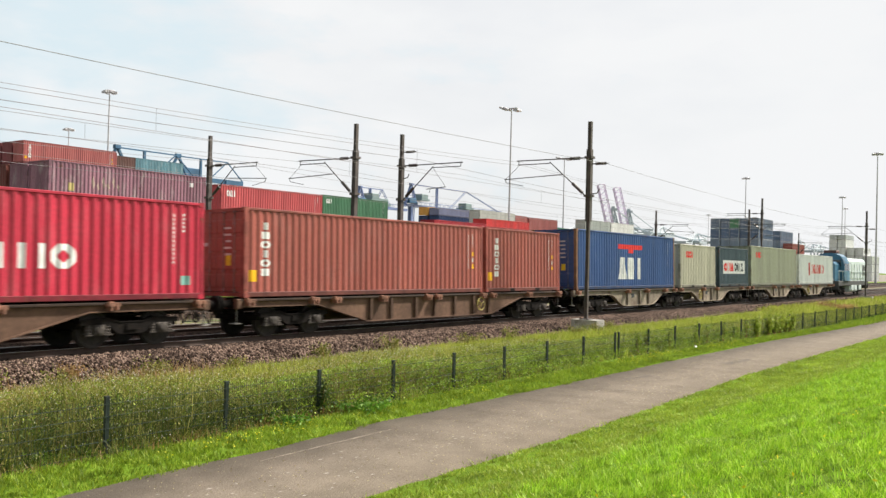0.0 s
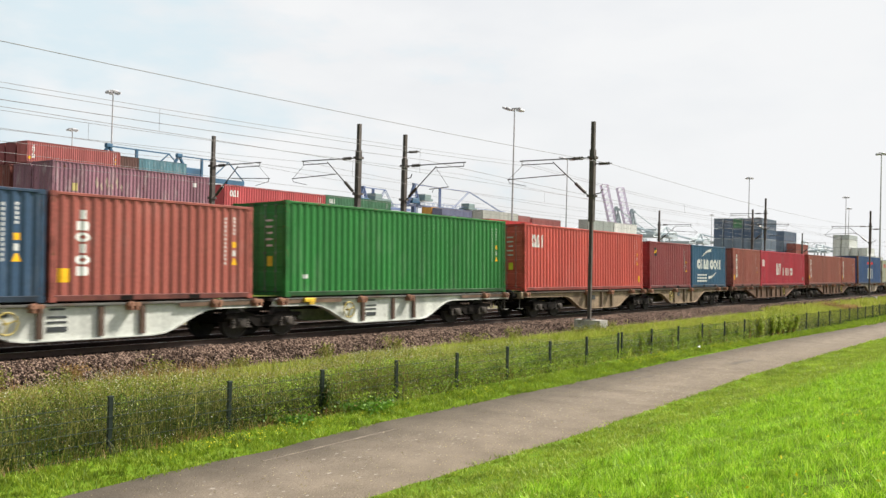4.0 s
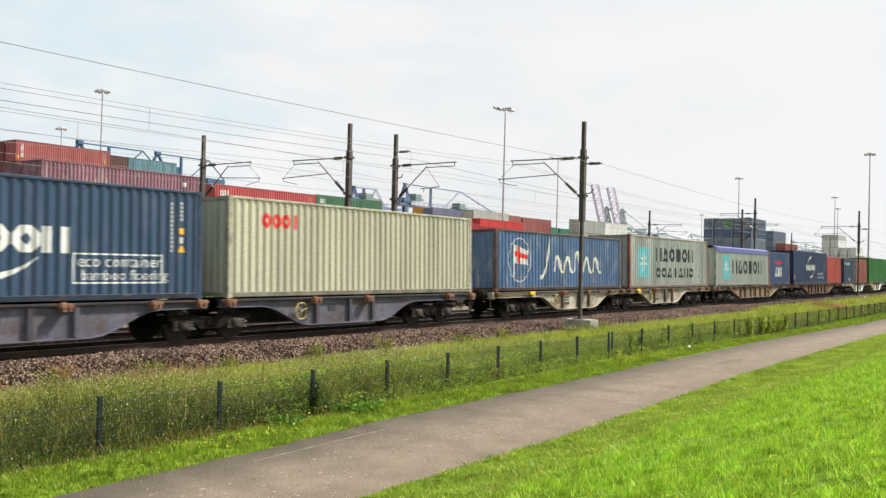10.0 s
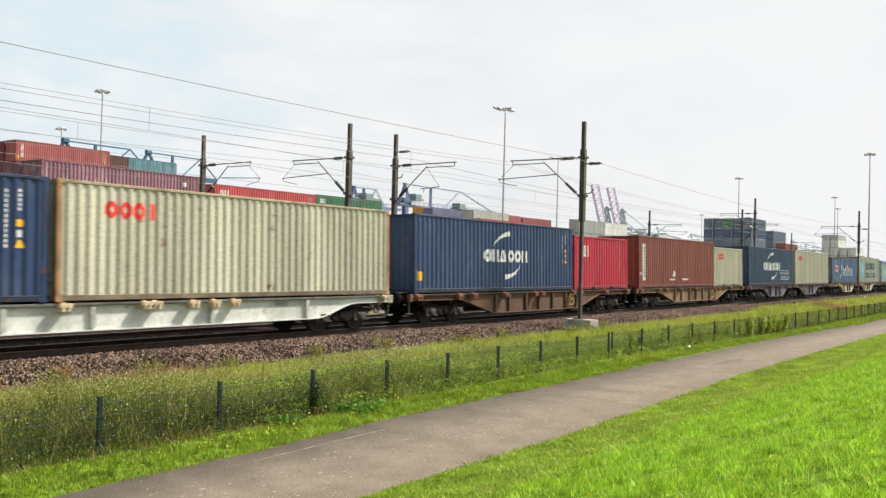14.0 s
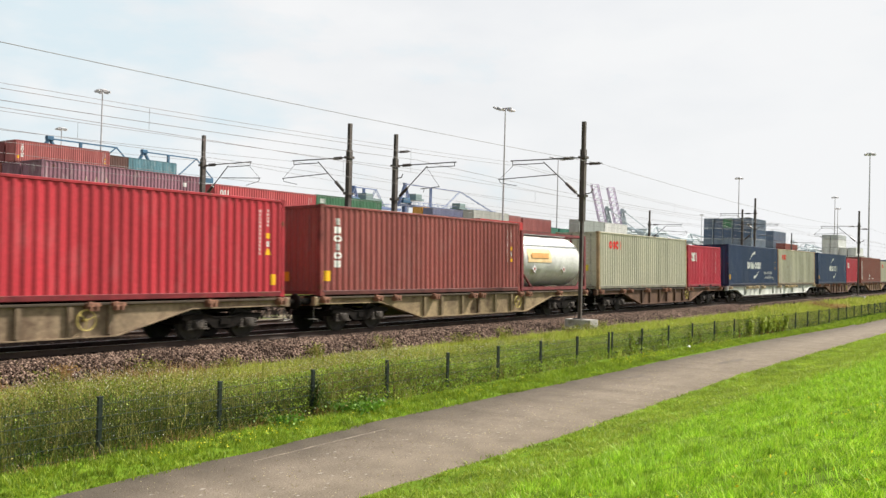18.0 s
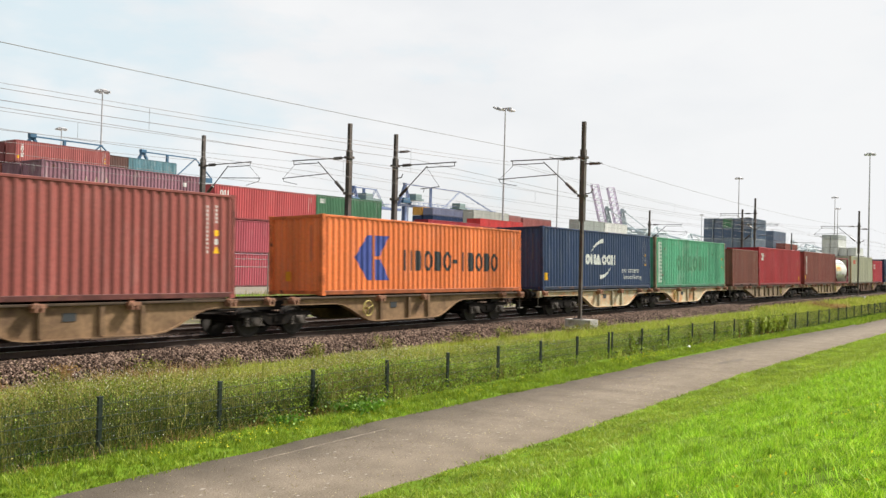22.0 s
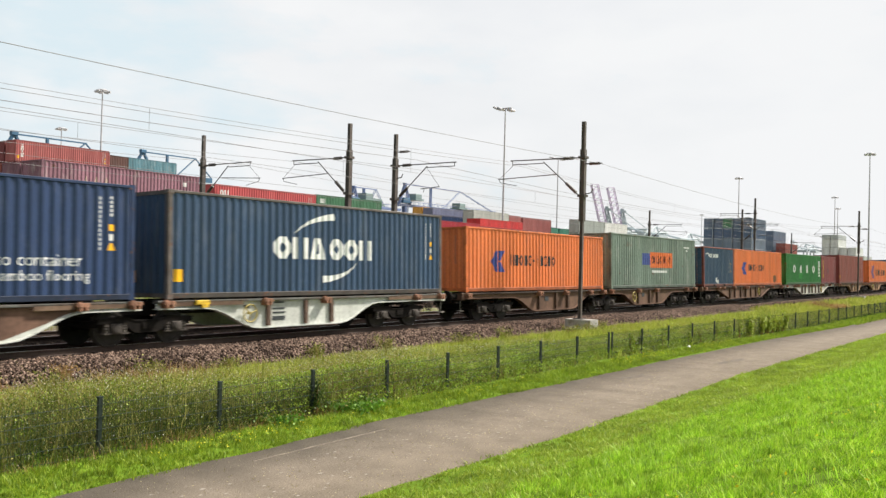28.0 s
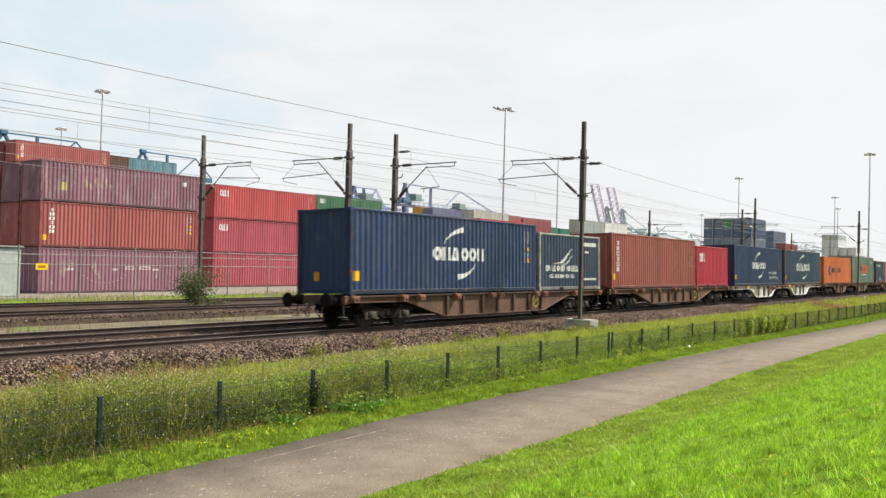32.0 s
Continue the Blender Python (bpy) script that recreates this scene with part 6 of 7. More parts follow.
for dy in (2.56, 5.12):
    stack(52.6, 78.83 + dy, D6 + ((MAROON, ST, "none", "dark red container topping a high stack"),))
T6 = tuple((c, HC, "none", "container in a distant high stack") for c in (TEAL, BROWN, BLUE, TEAL, BROWN))
stack(78.4, 99.5, T6 + ((TEAL, HC + 0.35, "worn", "weathered teal container topping a high stack"),))
stack(67.7, 97.0, tuple((c, HC, "none", "container in a distant high stack") for c in (BROWN, BROWN, BROWN, BROWN, BROWN, (0.12, 0.06, 0.05))))
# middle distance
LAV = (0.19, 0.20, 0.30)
stack(135.3, 80.0, tuple((c, HC, "none", "plain container in a distant stack") for c in (LAV, NAVY, LAV, NAVY)) + ((LAV, 1.5, "none", "lavender-grey container in a distant stack"),))
stack(135.3, 82.6, tuple((c, HC, "none", "plain container in a distant stack") for c in (NAVY, ORANGE, NAVY, NAVY)) + (((0.70, 0.36, 0.08), 1.7, "none", "ochre container in a distant stack"),))
stack(131.0, 67.6, tuple((c, HC, "none", "pale container in a distant stack") for c in (PALE, CREAM, PALE, (0.5, 0.5, 0.46))), z=0.3)
RD = ((0.42, 0.03, 0.04), ST, "none", "bright red container in a distant stack")
stack(90.3, 47.3, (RD, RD, ((0.40, 0.03, 0.045), HC, "three", "bright red container in a distant stack")))
stack(105.6, 49.4, (RD, RD, RD, ((0.60, 0.05, 0.05), 1.3, "none", "bright red container topping a distant stack")))
BRK = ((0.36, 0.12, 0.11), HC, "none", "red-brown container in a distant stack")
stack(157.6, 73.0, (BRK, BRK, BRK, BRK), z=0.5)
stack(144.6, 73.0, (BRK, BRK, BRK, BRK), z=0.6)
GRN = ((0.06, 0.22, 0.15), HC, "none", "green container in a distant stack")
stack(190.8, 82.2, (GRN, GRN, GRN, GRN))
stack(178.0, 82.2, (GRN, GRN, GRN, GRN))
WHT = ((0.80, 0.80, 0.76), HC, "none", "cream-white container in a distant stack")
stack(179.3, 64.7, (WHT, WHT, WHT, WHT), z=0.5)
stack(166.8, 64.7, ((PALE, HC, "none", "pale grey container in a distant stack"),) * 4, z=0.5)
# blues of the far block, made paler to carry the distance haze
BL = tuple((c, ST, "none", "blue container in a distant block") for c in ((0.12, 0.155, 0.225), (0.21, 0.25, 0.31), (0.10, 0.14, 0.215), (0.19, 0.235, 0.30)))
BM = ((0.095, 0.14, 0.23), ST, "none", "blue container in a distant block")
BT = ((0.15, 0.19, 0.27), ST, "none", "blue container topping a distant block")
BG = ((0.09, 0.24, 0.13), ST, "none", "green container among blue ones in a distant block")
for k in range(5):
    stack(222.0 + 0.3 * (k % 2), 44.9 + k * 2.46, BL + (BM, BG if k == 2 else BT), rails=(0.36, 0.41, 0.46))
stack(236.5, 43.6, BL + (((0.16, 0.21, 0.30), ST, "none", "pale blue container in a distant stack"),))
stack(236.0, 40.4, (BRK, (RUSSET, ST, "none", "rust-red container in a distant stack"), (RUSSET, ST, "none", "rust-red container in a distant stack"), (RUSSET, 1.6, "none", "rust-red container in a distant stack")))
# pale grey of the far stacks, lightened as haze would do
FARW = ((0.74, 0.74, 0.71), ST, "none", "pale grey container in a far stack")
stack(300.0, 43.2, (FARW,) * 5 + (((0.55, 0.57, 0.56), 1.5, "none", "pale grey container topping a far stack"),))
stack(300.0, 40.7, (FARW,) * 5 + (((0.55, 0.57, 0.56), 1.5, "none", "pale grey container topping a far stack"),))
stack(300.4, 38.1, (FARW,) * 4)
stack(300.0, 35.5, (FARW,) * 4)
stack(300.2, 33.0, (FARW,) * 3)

# ---- cranes ----


def boom_crane(label, material, x, y, H, low=3.6, gauge=15.0, turn=0.0, Lb=11.8, foot=4.0):
    """A crane with a long trussed girder along the tracks, carried by A-frames and stays."""
    t = thing("gantry_crane", label, "crane", "gantry cranes", at=pose(x, y, -0.3, 0, 0, turn))
    top = H + 0.3
    deck = top - low
    spread = 0.75 if low < 5 else 0.5
    for yy in (0.0, gauge):
        part("peak_frame", Shape().tube((-spread * low, yy, deck - 1.0), (0, yy, top), .3, 5).tube((spread * low, yy, deck - 1.0), (0, yy, top), .3, 5), material, t)
        part("leg", Shape().box(-.55, .55, yy - .5, yy + .5, .9, deck), material, t)
        part("leg", Shape().box(Lb - .5, Lb + .4, yy - .5, yy + .5, .9, deck), material, t)
        part("stay", Shape().box(0, Lb + .2, yy - .09, yy + .09, top - .24, top - .02), material, t)
        part("hanger", Shape().box(Lb * .45 - .2, Lb * .45 + .2, yy - .2, yy + .2, deck, top - .1), material, t)
        part("far_frame", Shape().tube((Lb - (4 if foot < 20 else 11), yy, deck), (Lb, yy, top - .1), .13, 5).tube((Lb + min(foot, 27 if foot > 20 else 5), yy, deck), (Lb, yy, top - .1), .13, 5), material, t)
        part("wheel_box", Shape().box(-2.5, Lb + 2.7, yy - .6, yy + .6, .05, .9, .1), material, t)
        part("girder", Shape().box(-3, Lb + foot, yy - .3, yy + .3, deck - .9, deck), material, t)
    for yy in (0.0, gauge):
        part("peak", Shape().box(-.5, .5, yy - .4, yy + .4, top - .4, top + .3, .1), material, t)
    if low < 5:
        part("machine_house", Shape().box(2.0, 8.0, 3, gauge - 3, deck, deck + 1.9, .1), material, t)
    else:
        for yy in (0.0, gauge):
            for k, (xa, xb) in enumerate(((-3.0, 3.0), (-1.9, 1.9), (-1.0, 1.0))):
                z = deck - 1.0 + (k + 1) * (low + 1.0) * .26
                part("cross_brace", Shape().tube((xa * .9, yy, z), (xb * .9, yy, z), .14, 4).tube((xa * .9, yy, z), (xb * .55, yy, z + low * .26), .10, 4), material, t)
            part("ladder", Shape().box(.9, 1.25, yy - .6, yy - .4, 1.0, deck + 1.0), material, t)
            railing = Shape().tube((-3, yy, deck + 1.1), (Lb + foot, yy, deck + 1.1), .07, 4)
            for k in range(int((Lb + foot + 3) / 3)):
                railing.box(-3 + k * 3 - .06, -3 + k * 3 + .06, yy - .06, yy + .06, deck - .02, deck + 1.1)
            part("railing", railing, material, t)
        part("platform", Shape().box(-2.6, 2.6, -1.2, gauge + 1.2, deck + .4, deck + .7).box(-2.2, 1.6, -1.0, gauge + 1.0, deck + .7, deck + 2.2, .1), crane_blue, t, "blue machinery on the platform")
        part("hoist", Shape().box(Lb - 3.4, Lb + 2.6, -2.0, gauge + 2.0, deck + .2, deck + .8).box(Lb - 2.4, Lb + 1.4, -1.6, gauge + 1.6, deck + .8, deck + 2.6, .15), crane_green, t, "grey-green hoist housing")
        part("trolley", Shape().box(3.0, 8.0, -2.5, gauge + 2.5, deck + 1.6, deck + 2.3).box(3.8, 7.4, -2, gauge + 2, deck + 2.3, deck + 4.1, .2), crane_green, t, "grey-green trolley housing")
    return t


BLUEC = "blue rail-mounted gantry crane over the container stacks"
crane_a = boom_crane(BLUEC, crane_blue, 85.1, 110.0, 20.2)
crane_b = boom_crane(BLUEC, crane_blue, 97.3, 118.0, 21.2)
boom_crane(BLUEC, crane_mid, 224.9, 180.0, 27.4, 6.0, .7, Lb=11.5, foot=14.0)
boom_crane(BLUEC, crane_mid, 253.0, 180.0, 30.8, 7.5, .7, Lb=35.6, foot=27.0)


def quay_crane(x, y, label, lean=0.0):
    """A ship-to-shore crane with its lattice boom raised."""
    t = thing("quay_crane", label, "crane", "raised quay cranes", at=pose(x, y, -0.3, 0, 0, -54))
    s = Shape()
    L, a = 66.0, radians(76.5)
    ux, uz = -math.cos(a), math.sin(a)
    for yy in (-4.5, 4.5):
        b = Shape().tube((0, yy, 48), (ux * L, yy, 48 + uz * L), 0.9, 5).tube((9, yy, 48), (ux * L + 9, yy, 48 + uz * L), 0.7, 5)
        part("boom_chord", b, crane_pink, t)
    for k in range(9):
        z0, z1 = 48 + k * 7.2, 48 + (k + 1) * 7.2
        x0, x1 = ux * k * 7.2, ux * (k + 1) * 7.2
        part("lattice", Shape().tube((x0, -4.5, z0), (x1, 4.5, z1), .5, 4).tube((x0, -4.5, z0), (x0, 4.5, z0), .5, 4).tube((x0, -4.5, z0), (x1 + 9, -4.5, z1), .45, 4).tube((x1, -4.5, z1), (x1 + 9, -4.5, z1), .45, 4), crane_pink, t)
    for xx in (2, 28):
        for yy in (-10, 10):
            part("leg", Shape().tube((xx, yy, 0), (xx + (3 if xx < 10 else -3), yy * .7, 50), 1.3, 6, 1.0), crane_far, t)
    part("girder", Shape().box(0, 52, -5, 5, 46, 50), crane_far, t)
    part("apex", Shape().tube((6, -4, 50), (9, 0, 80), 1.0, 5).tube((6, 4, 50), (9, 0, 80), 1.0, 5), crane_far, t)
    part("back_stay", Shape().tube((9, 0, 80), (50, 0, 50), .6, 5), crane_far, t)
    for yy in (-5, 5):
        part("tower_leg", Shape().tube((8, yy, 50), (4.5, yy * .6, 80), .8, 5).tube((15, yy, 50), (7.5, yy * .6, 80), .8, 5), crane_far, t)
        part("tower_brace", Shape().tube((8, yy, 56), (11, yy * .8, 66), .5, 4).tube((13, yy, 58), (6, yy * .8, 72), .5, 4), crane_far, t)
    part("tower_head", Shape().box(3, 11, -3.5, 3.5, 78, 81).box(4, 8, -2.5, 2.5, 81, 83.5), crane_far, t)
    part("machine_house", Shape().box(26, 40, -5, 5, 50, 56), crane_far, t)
    return t


quay_crane(1088.0, 500.0, "pale mauve quay crane with its boom raised")
quay_crane(1138.0, 500.0, "pale mauve quay crane with its boom raised")


def distant_cranes():
    """Stacking cranes in rows far behind the yard, with haze painted into their grey."""
    for k in range(10):
        x = 560 + k * 62
        y = 270 - k * 6
        t = thing("stacking_crane", "hazy grey stacking crane far across the yard", "crane", "distant stacking cranes", at=pose(x, y, -.3))
        H = 25 + (k * 7 % 5)
        for sx in (-8, 8):
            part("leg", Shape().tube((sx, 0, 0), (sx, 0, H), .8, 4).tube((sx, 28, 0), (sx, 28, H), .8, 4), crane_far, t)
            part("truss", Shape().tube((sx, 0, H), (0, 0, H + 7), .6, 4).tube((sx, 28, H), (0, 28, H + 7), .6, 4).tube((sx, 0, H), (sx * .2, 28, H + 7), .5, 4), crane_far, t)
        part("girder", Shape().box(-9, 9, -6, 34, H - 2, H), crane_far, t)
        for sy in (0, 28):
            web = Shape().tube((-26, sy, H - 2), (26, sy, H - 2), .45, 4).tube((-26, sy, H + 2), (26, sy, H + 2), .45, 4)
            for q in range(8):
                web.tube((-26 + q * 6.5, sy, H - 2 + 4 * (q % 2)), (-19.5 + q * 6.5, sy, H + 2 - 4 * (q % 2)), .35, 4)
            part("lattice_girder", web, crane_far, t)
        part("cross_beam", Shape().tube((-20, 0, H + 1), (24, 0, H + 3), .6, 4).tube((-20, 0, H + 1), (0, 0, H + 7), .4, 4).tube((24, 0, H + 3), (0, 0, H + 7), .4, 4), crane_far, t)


distant_cranes()

# ---- plants and stones ----
rng = np.random.default_rng(7)


def blades(name, n, xr, yr, hmin, hmax, wide, material, label, category, lean=0.35, density=None, tall=None, clump=None, hummock=0.0):
    """Many upright blades, each a bent strip of two quads tapering to a point, in one mesh; clump: (blades, spread) of a tuft."""
    x = rng.uniform(*xr, n)
    y = rng.uniform(*yr, n)
    d = rng.uniform(0, 2 * np.pi, n)
    size = np.ones(n)
    if clump:
        tuft = rng.integers(0, n // clump[0], n)
        d = d * .35 + 2 * np.pi * rng.random(n // clump[0])[tuft]
        size = (0.6 + 0.8 * rng.random(n // clump[0]))[tuft]
        x, y = x[:n // clump[0]][tuft] + rng.normal(0, clump[1], n), y[:n // clump[0]][tuft] + rng.normal(0, clump[1], n)
    if density is not None:
        keep = rng.random(n) < density(x, y)
        x, y, d, size = x[keep], y[keep], d[keep], size[keep]
        n = len(x)
    z = np.interp(y, PY, PZ) - 0.02
    h = size * rng.uniform(hmin, hmax, n) * (0.75 + 0.5 * rng.random(n))
    if tall is not None:
        h = h * tall(x, y)
    if hummock:
        z = z + hummock * (patch(x, y, 9.0) + patch(x, y, 15.0, 2.0) - 1)
    a = rng.uniform(0, 2 * np.pi, n)
    le = lean * h * rng.random(n)
    wx, wy = np.cos(a) * wide * rng.uniform(.6, 1.4, n), np.sin(a) * wide * rng.uniform(.6, 1.4, n)
    lx, ly = np.cos(d) * le, np.sin(d) * le
    v = np.zeros((n, 6, 3))
    v[:, 0] = np.stack((x - wx, y - wy, z), 1)
    v[:, 1] = np.stack((x + wx, y + wy, z), 1)
    v[:, 2] = np.stack((x + wx * .8 + lx * .35, y + wy * .8 + ly * .35, z + h * .55), 1)
    v[:, 3] = np.stack((x - wx * .8 + lx * .35, y - wy * .8 + ly * .35, z + h * .55), 1)
    v[:, 4] = np.stack((x + wx * .12 + lx, y + wy * .12 + ly, z + h), 1)
    v[:, 5] = np.stack((x - wx * .12 + lx, y - wy * .12 + ly, z + h), 1)
    f = np.arange(n)[:, None, None] * 6 + np.array([[0, 1, 2, 3], [3, 2, 4, 5]])[None]
    ob = part(name, raw_mesh(name, v, f, 4), material, None)
    return tagged(ob, label, category, kind="stuff")


def flecks(name, x, y, z, size, material, label, category, kind="stuff", parent=None, flat=0.0):
    """Small four-cornered leaves or petals facing every way, in one mesh."""
    n = len(x)
    u = rng.normal(size=(n, 3))
    u[:, 2] *= 1 - flat
    u /= np.linalg.norm(u, axis=1)[:, None]
    w = np.cross(u, rng.normal(size=(n, 3)))
    w /= np.linalg.norm(w, axis=1)[:, None]
    s = (size * rng.uniform(.6, 1.4, n))[:, None]
    c = np.stack((x, y, z), 1)
    v = np.stack((c - u * s, c + w * s * .55, c + u * s, c - w * s * .55), 1)
    f = np.arange(n * 4).reshape(-1, 4)
    m = raw_mesh(name, v, f, 4)
    if parent is not None:
        return part(name, m, material, parent)
    return tagged(part(name, m, material, None), label, category, kind=kind)


def patch(x, y, s, seed=0.0):
    """A soft pattern between 0 and 1 over the ground."""
    return 0.5 + 0.25 * np.sin(x * s + 1.3 * np.sin(y * s * .8 + seed)) + 0.25 * np.sin(y * s * 1.9 + x * s * .45 + seed * 2)


START = lambda x: np.interp(x, (8, 10, 13.5, 17, 22, 30, 45), (-14.7, -14.3, -13.85, -13.8, -14.1, -14.8, -15.6))   # where the mown lawn begins
near = lambda x, y: np.clip(1.6 - np.hypot(x, y + 20.35) / 26, 0.12, 1)
FENCE_Y = lambda x: np.interp(x, *FENCE)
behind = lambda x, y: np.clip((y - FENCE_Y(x) + .34 + .22 * patch(x, y, 1.7, .4)) * 4, 0, 1) * np.clip(.45 + (y - FENCE_Y(x) + .1) * 4, .25, 1)
# how tall the weeds stand, from the fence up to the ballast; lower further along
rise = lambda x, y: np.clip((-2.9 - y) * 0.25, 0.10, 1.0) * np.interp(y - FENCE_Y(x), (-.45, -.1, .12), (.22, .42, 1.0)) * (0.65 + 0.7 * patch(x, y, .8, .3)) * np.interp(x, (8, 18, 30, 60), (1.0, .85, .5, .42))
blades("lawn_grass", 430000, (2.0, 34.0), (-19.8, -12.6), 0.04, 0.105, 0.0046, lawn_mat, "bright green uneven lawn grass on the dike slope", "grass", 1.1, lambda x, y: near(x, y) * np.clip((START(x) - y + .5 * patch(x, y, 1.3) - .2) * 1.6, .01, 1), lambda x, y: 0.5 + 0.9 * patch(x, y, 2.7), (24, .08), 0.02)
blades("lawn_tufts", 46000, (2.0, 40.0), (-19.5, -14.4), 0.08, 0.16, 0.0055, tuft_mat, "taller yellow-green tufts in the lawn", "grass", 1.2, lambda x, y: near(x, y) * patch(x, y, 2.3, 1.1) ** 2, None, (30, .06))
blades("lawn_grass_behind", 60000, (-16.0, 8.0), (-27.0, -13.0), 0.06, 0.14, 0.009, lawn_mat, "lawn grass round the viewpoint on the dike", "grass", 1.0, lambda x, y: np.where((x > 2) & (y > -19.8), 0, 1) * np.clip(np.hypot(x, y + 20.35) - .8, 0, 1), None, (16, .09))
blades("lawn_grass_far", 120000, (34.0, 130.0), (-22, -13.9), 0.05, 0.12, 0.012, lawn_mat, "bright green lawn grass further along the dike", "grass", 0.8, lambda x, y: np.clip((START(x) - y) * 2, .04, 1), None, (12, .18))
blades("lawn_edge", 330000, (3.0, 70.0), (-16.4, -11.7), 0.03, 0.08, 0.008, edge_mat, "short dull trodden grass along the path", "grass", 1.2, lambda x, y: np.clip((np.interp(x, (8, 15, 20, 28, 45, 80), (-12.2, -12.3, -12.15, -11.8, -11.85, -12.2)) - y + .12 * patch(x, y, 3.1)) * 6.0, 0, 1) * np.clip((y - START(x) + .9) * 1.2, 0, 1) * np.clip(1.3 - x / 80, .3, 1), None, (10, .06), 0.015)
blades("verge_grass", 190000, (5.0, 60.0), (-9.5, -7.25), 0.04, 0.12, 0.007, verge_mat, "lush grass verge between path and fence", "grass", 0.9, lambda x, y: np.clip((y - np.interp(x, (6, 11, 13.5, 18, 24, 32, 41, 57), (-9.2, -9.0, -8.75, -8.72, -8.72, -8.45, -8.5, -9.1)) + 0.16 - 0.12 * patch(x, y, 2.9)) * 12, 0, 1), lambda x, y: np.interp(y - FENCE_Y(x), (-1.5, -.6, -.2, .4), (.75, 1.1, .55, .8)), (14, .05))
blades("verge_grass_far", 26000, (60.0, 160.0), (-9.4, -7.3), 0.08, 0.18, 0.02, herb_mat, "grass verge further along the path", "grass", 0.7)
blades("fence_foot_grass", 26000, (4.0, 30.0), (-8.1, -7.0), 0.06, 0.22, 0.0045, dry_mat, "dry brown grass at the foot of the fence", "grass", 0.8, lambda x, y: np.clip(1.2 - np.abs(y - FENCE_Y(x) + .10) * 4, 0, 1) * patch(x, y, .5, 4.4) * np.clip((16 - x) / 4, .06, 1), None, (16, .06))
blades("tall_weeds", 80000, (3.0, 62.0), (-8.0, -3.3), 0.45, 0.85, 0.006, weed_mat, "tall mixed weeds and grasses behind the fence", "weeds", 1.0, lambda x, y: np.interp(x, (3, 18, 26, 62), (1, 1, .4, .3)) * behind(x, y), rise, (9, .10))
blades("dark_weeds", 15000, (3.0, 13.5), (-7.95, -5.4), 0.35, 0.6, 0.007, shade_mat, "dark green blades standing in for shade among the weeds", "weeds", 1.1, lambda x, y: patch(x, y, 1.3, 2.2) * behind(x, y), rise, (9, .10))
blades("dry_grass", 15000, (4.0, 15.0), (-5.0, -3.1), 0.12, 0.34, 0.006, dry_mat, "dry reddish grass beside the ballast", "grass", 0.9, lambda x, y: np.clip((15 - x) / 5, 0, 1) * patch(x, y, 1.2, .7), None, (14, .08))
blades("low_weeds", 16000, (2.0, 70.0), (-4.6, -2.6), 0.05, 0.14, 0.008, weed_mat, "sparse weeds along the ballast edge", "weeds", 0.6, lambda x, y: np.clip((-2.7 - y) / 1.6, .03, 1) * patch(x, y, 1.1))
blades("dry_stalks", 40000, (3.0, 60.0), (-7.2, -2.7), 0.40, 0.85, 0.004, dry_mat, "dry reddish stalks among the weeds", "weeds", 0.5, lambda x, y: np.clip(patch(x, y, .5, 2.0) ** 2 * .6 + np.clip((y + 4.6) * .6, 0, .7) * np.clip(1.6 - x / 13, 0, 1), 0, 1), rise, (8, .08))
blades("pale_grass", 130000, (4.0, 75.0), (-6.6, -2.45), 0.12, 0.36, 0.008, pale_mat, "pale yellow-green grass beside the ballast", "grass", 0.7, lambda x, y: np.clip((x - 2) / 12, .5, 1) * np.clip((np.interp(x, (4, 18, 28), (-2.75, -2.7, -2.4)) - y) * 1.6, .03, 1), lambda x, y: np.clip((-2.6 - y) * .55, .25, 1.1), (12, .09))
blades("herb_clumps", 60000, (20.0, 75.0), (-7.2, -4.0), 0.12, 0.36, 0.010, fresh_mat, "fresh green weeds behind the fence further along", "weeds", 0.8, lambda x, y: np.clip((x - 20) / 8, 0, 1) * behind(x, y), None, (12, .10))
blades("far_weeds", 34000, (60.0, 170.0), (-7.5, -2.6), 0.18, 0.42, 0.03, pale_mat, "tall weeds further along the railway", "weeds", 0.5)
blades("siding_weeds", 22000, (8.0, 70.0), (5.8, 25.8), 0.06, 0.30, 0.012, weed_mat, "thin weeds between the sidings", "weeds", 0.6, lambda x, y: np.where((np.abs(y - 13) < 1.7) | (np.abs(y - 18.2) < 1.7), .05, 1) * patch(x, y, .6) ** 2)
blades("fence_line_weeds", 14000, (8.0, 60.0), (22.0, 27.5), 0.10, 0.42, 0.014, straw_mat, "pale weeds along the security fence", "weeds", 0.5, lambda x, y: patch(x, y, .45) ** 2)

k = 3600
fx = rng.uniform(5, 45, k)
fy = np.interp(fx, (6, 12, 18, 24, 32, 45, 70), (-8.6, -8.45, -8.25, -8.1, -8.0, -8.1, -8.4)) + rng.normal(0, .2, k)
keep = rng.random(k) < patch(fx, fy, .7, 1.0) ** 3
flecks("yellow_flowers", fx[keep], fy[keep], np.interp(fy[keep], PY, PZ) + rng.uniform(.10, .22, keep.sum()), 0.015, flower_mat, "small yellow flowers on the verge", "flowers")
k = 900
fx, fy = rng.uniform(6, 20, k), rng.uniform(-18.9, -16.0, k)
keep = rng.random(k) < patch(fx, fy, .9, 1.2) ** 4
flecks("lawn_flowers", fx[keep], fy[keep], np.interp(fy[keep], PY, PZ) + rng.uniform(.10, .18, keep.sum()), 0.019, flower_mat, "scattered yellow flowers in the lawn", "flowers")


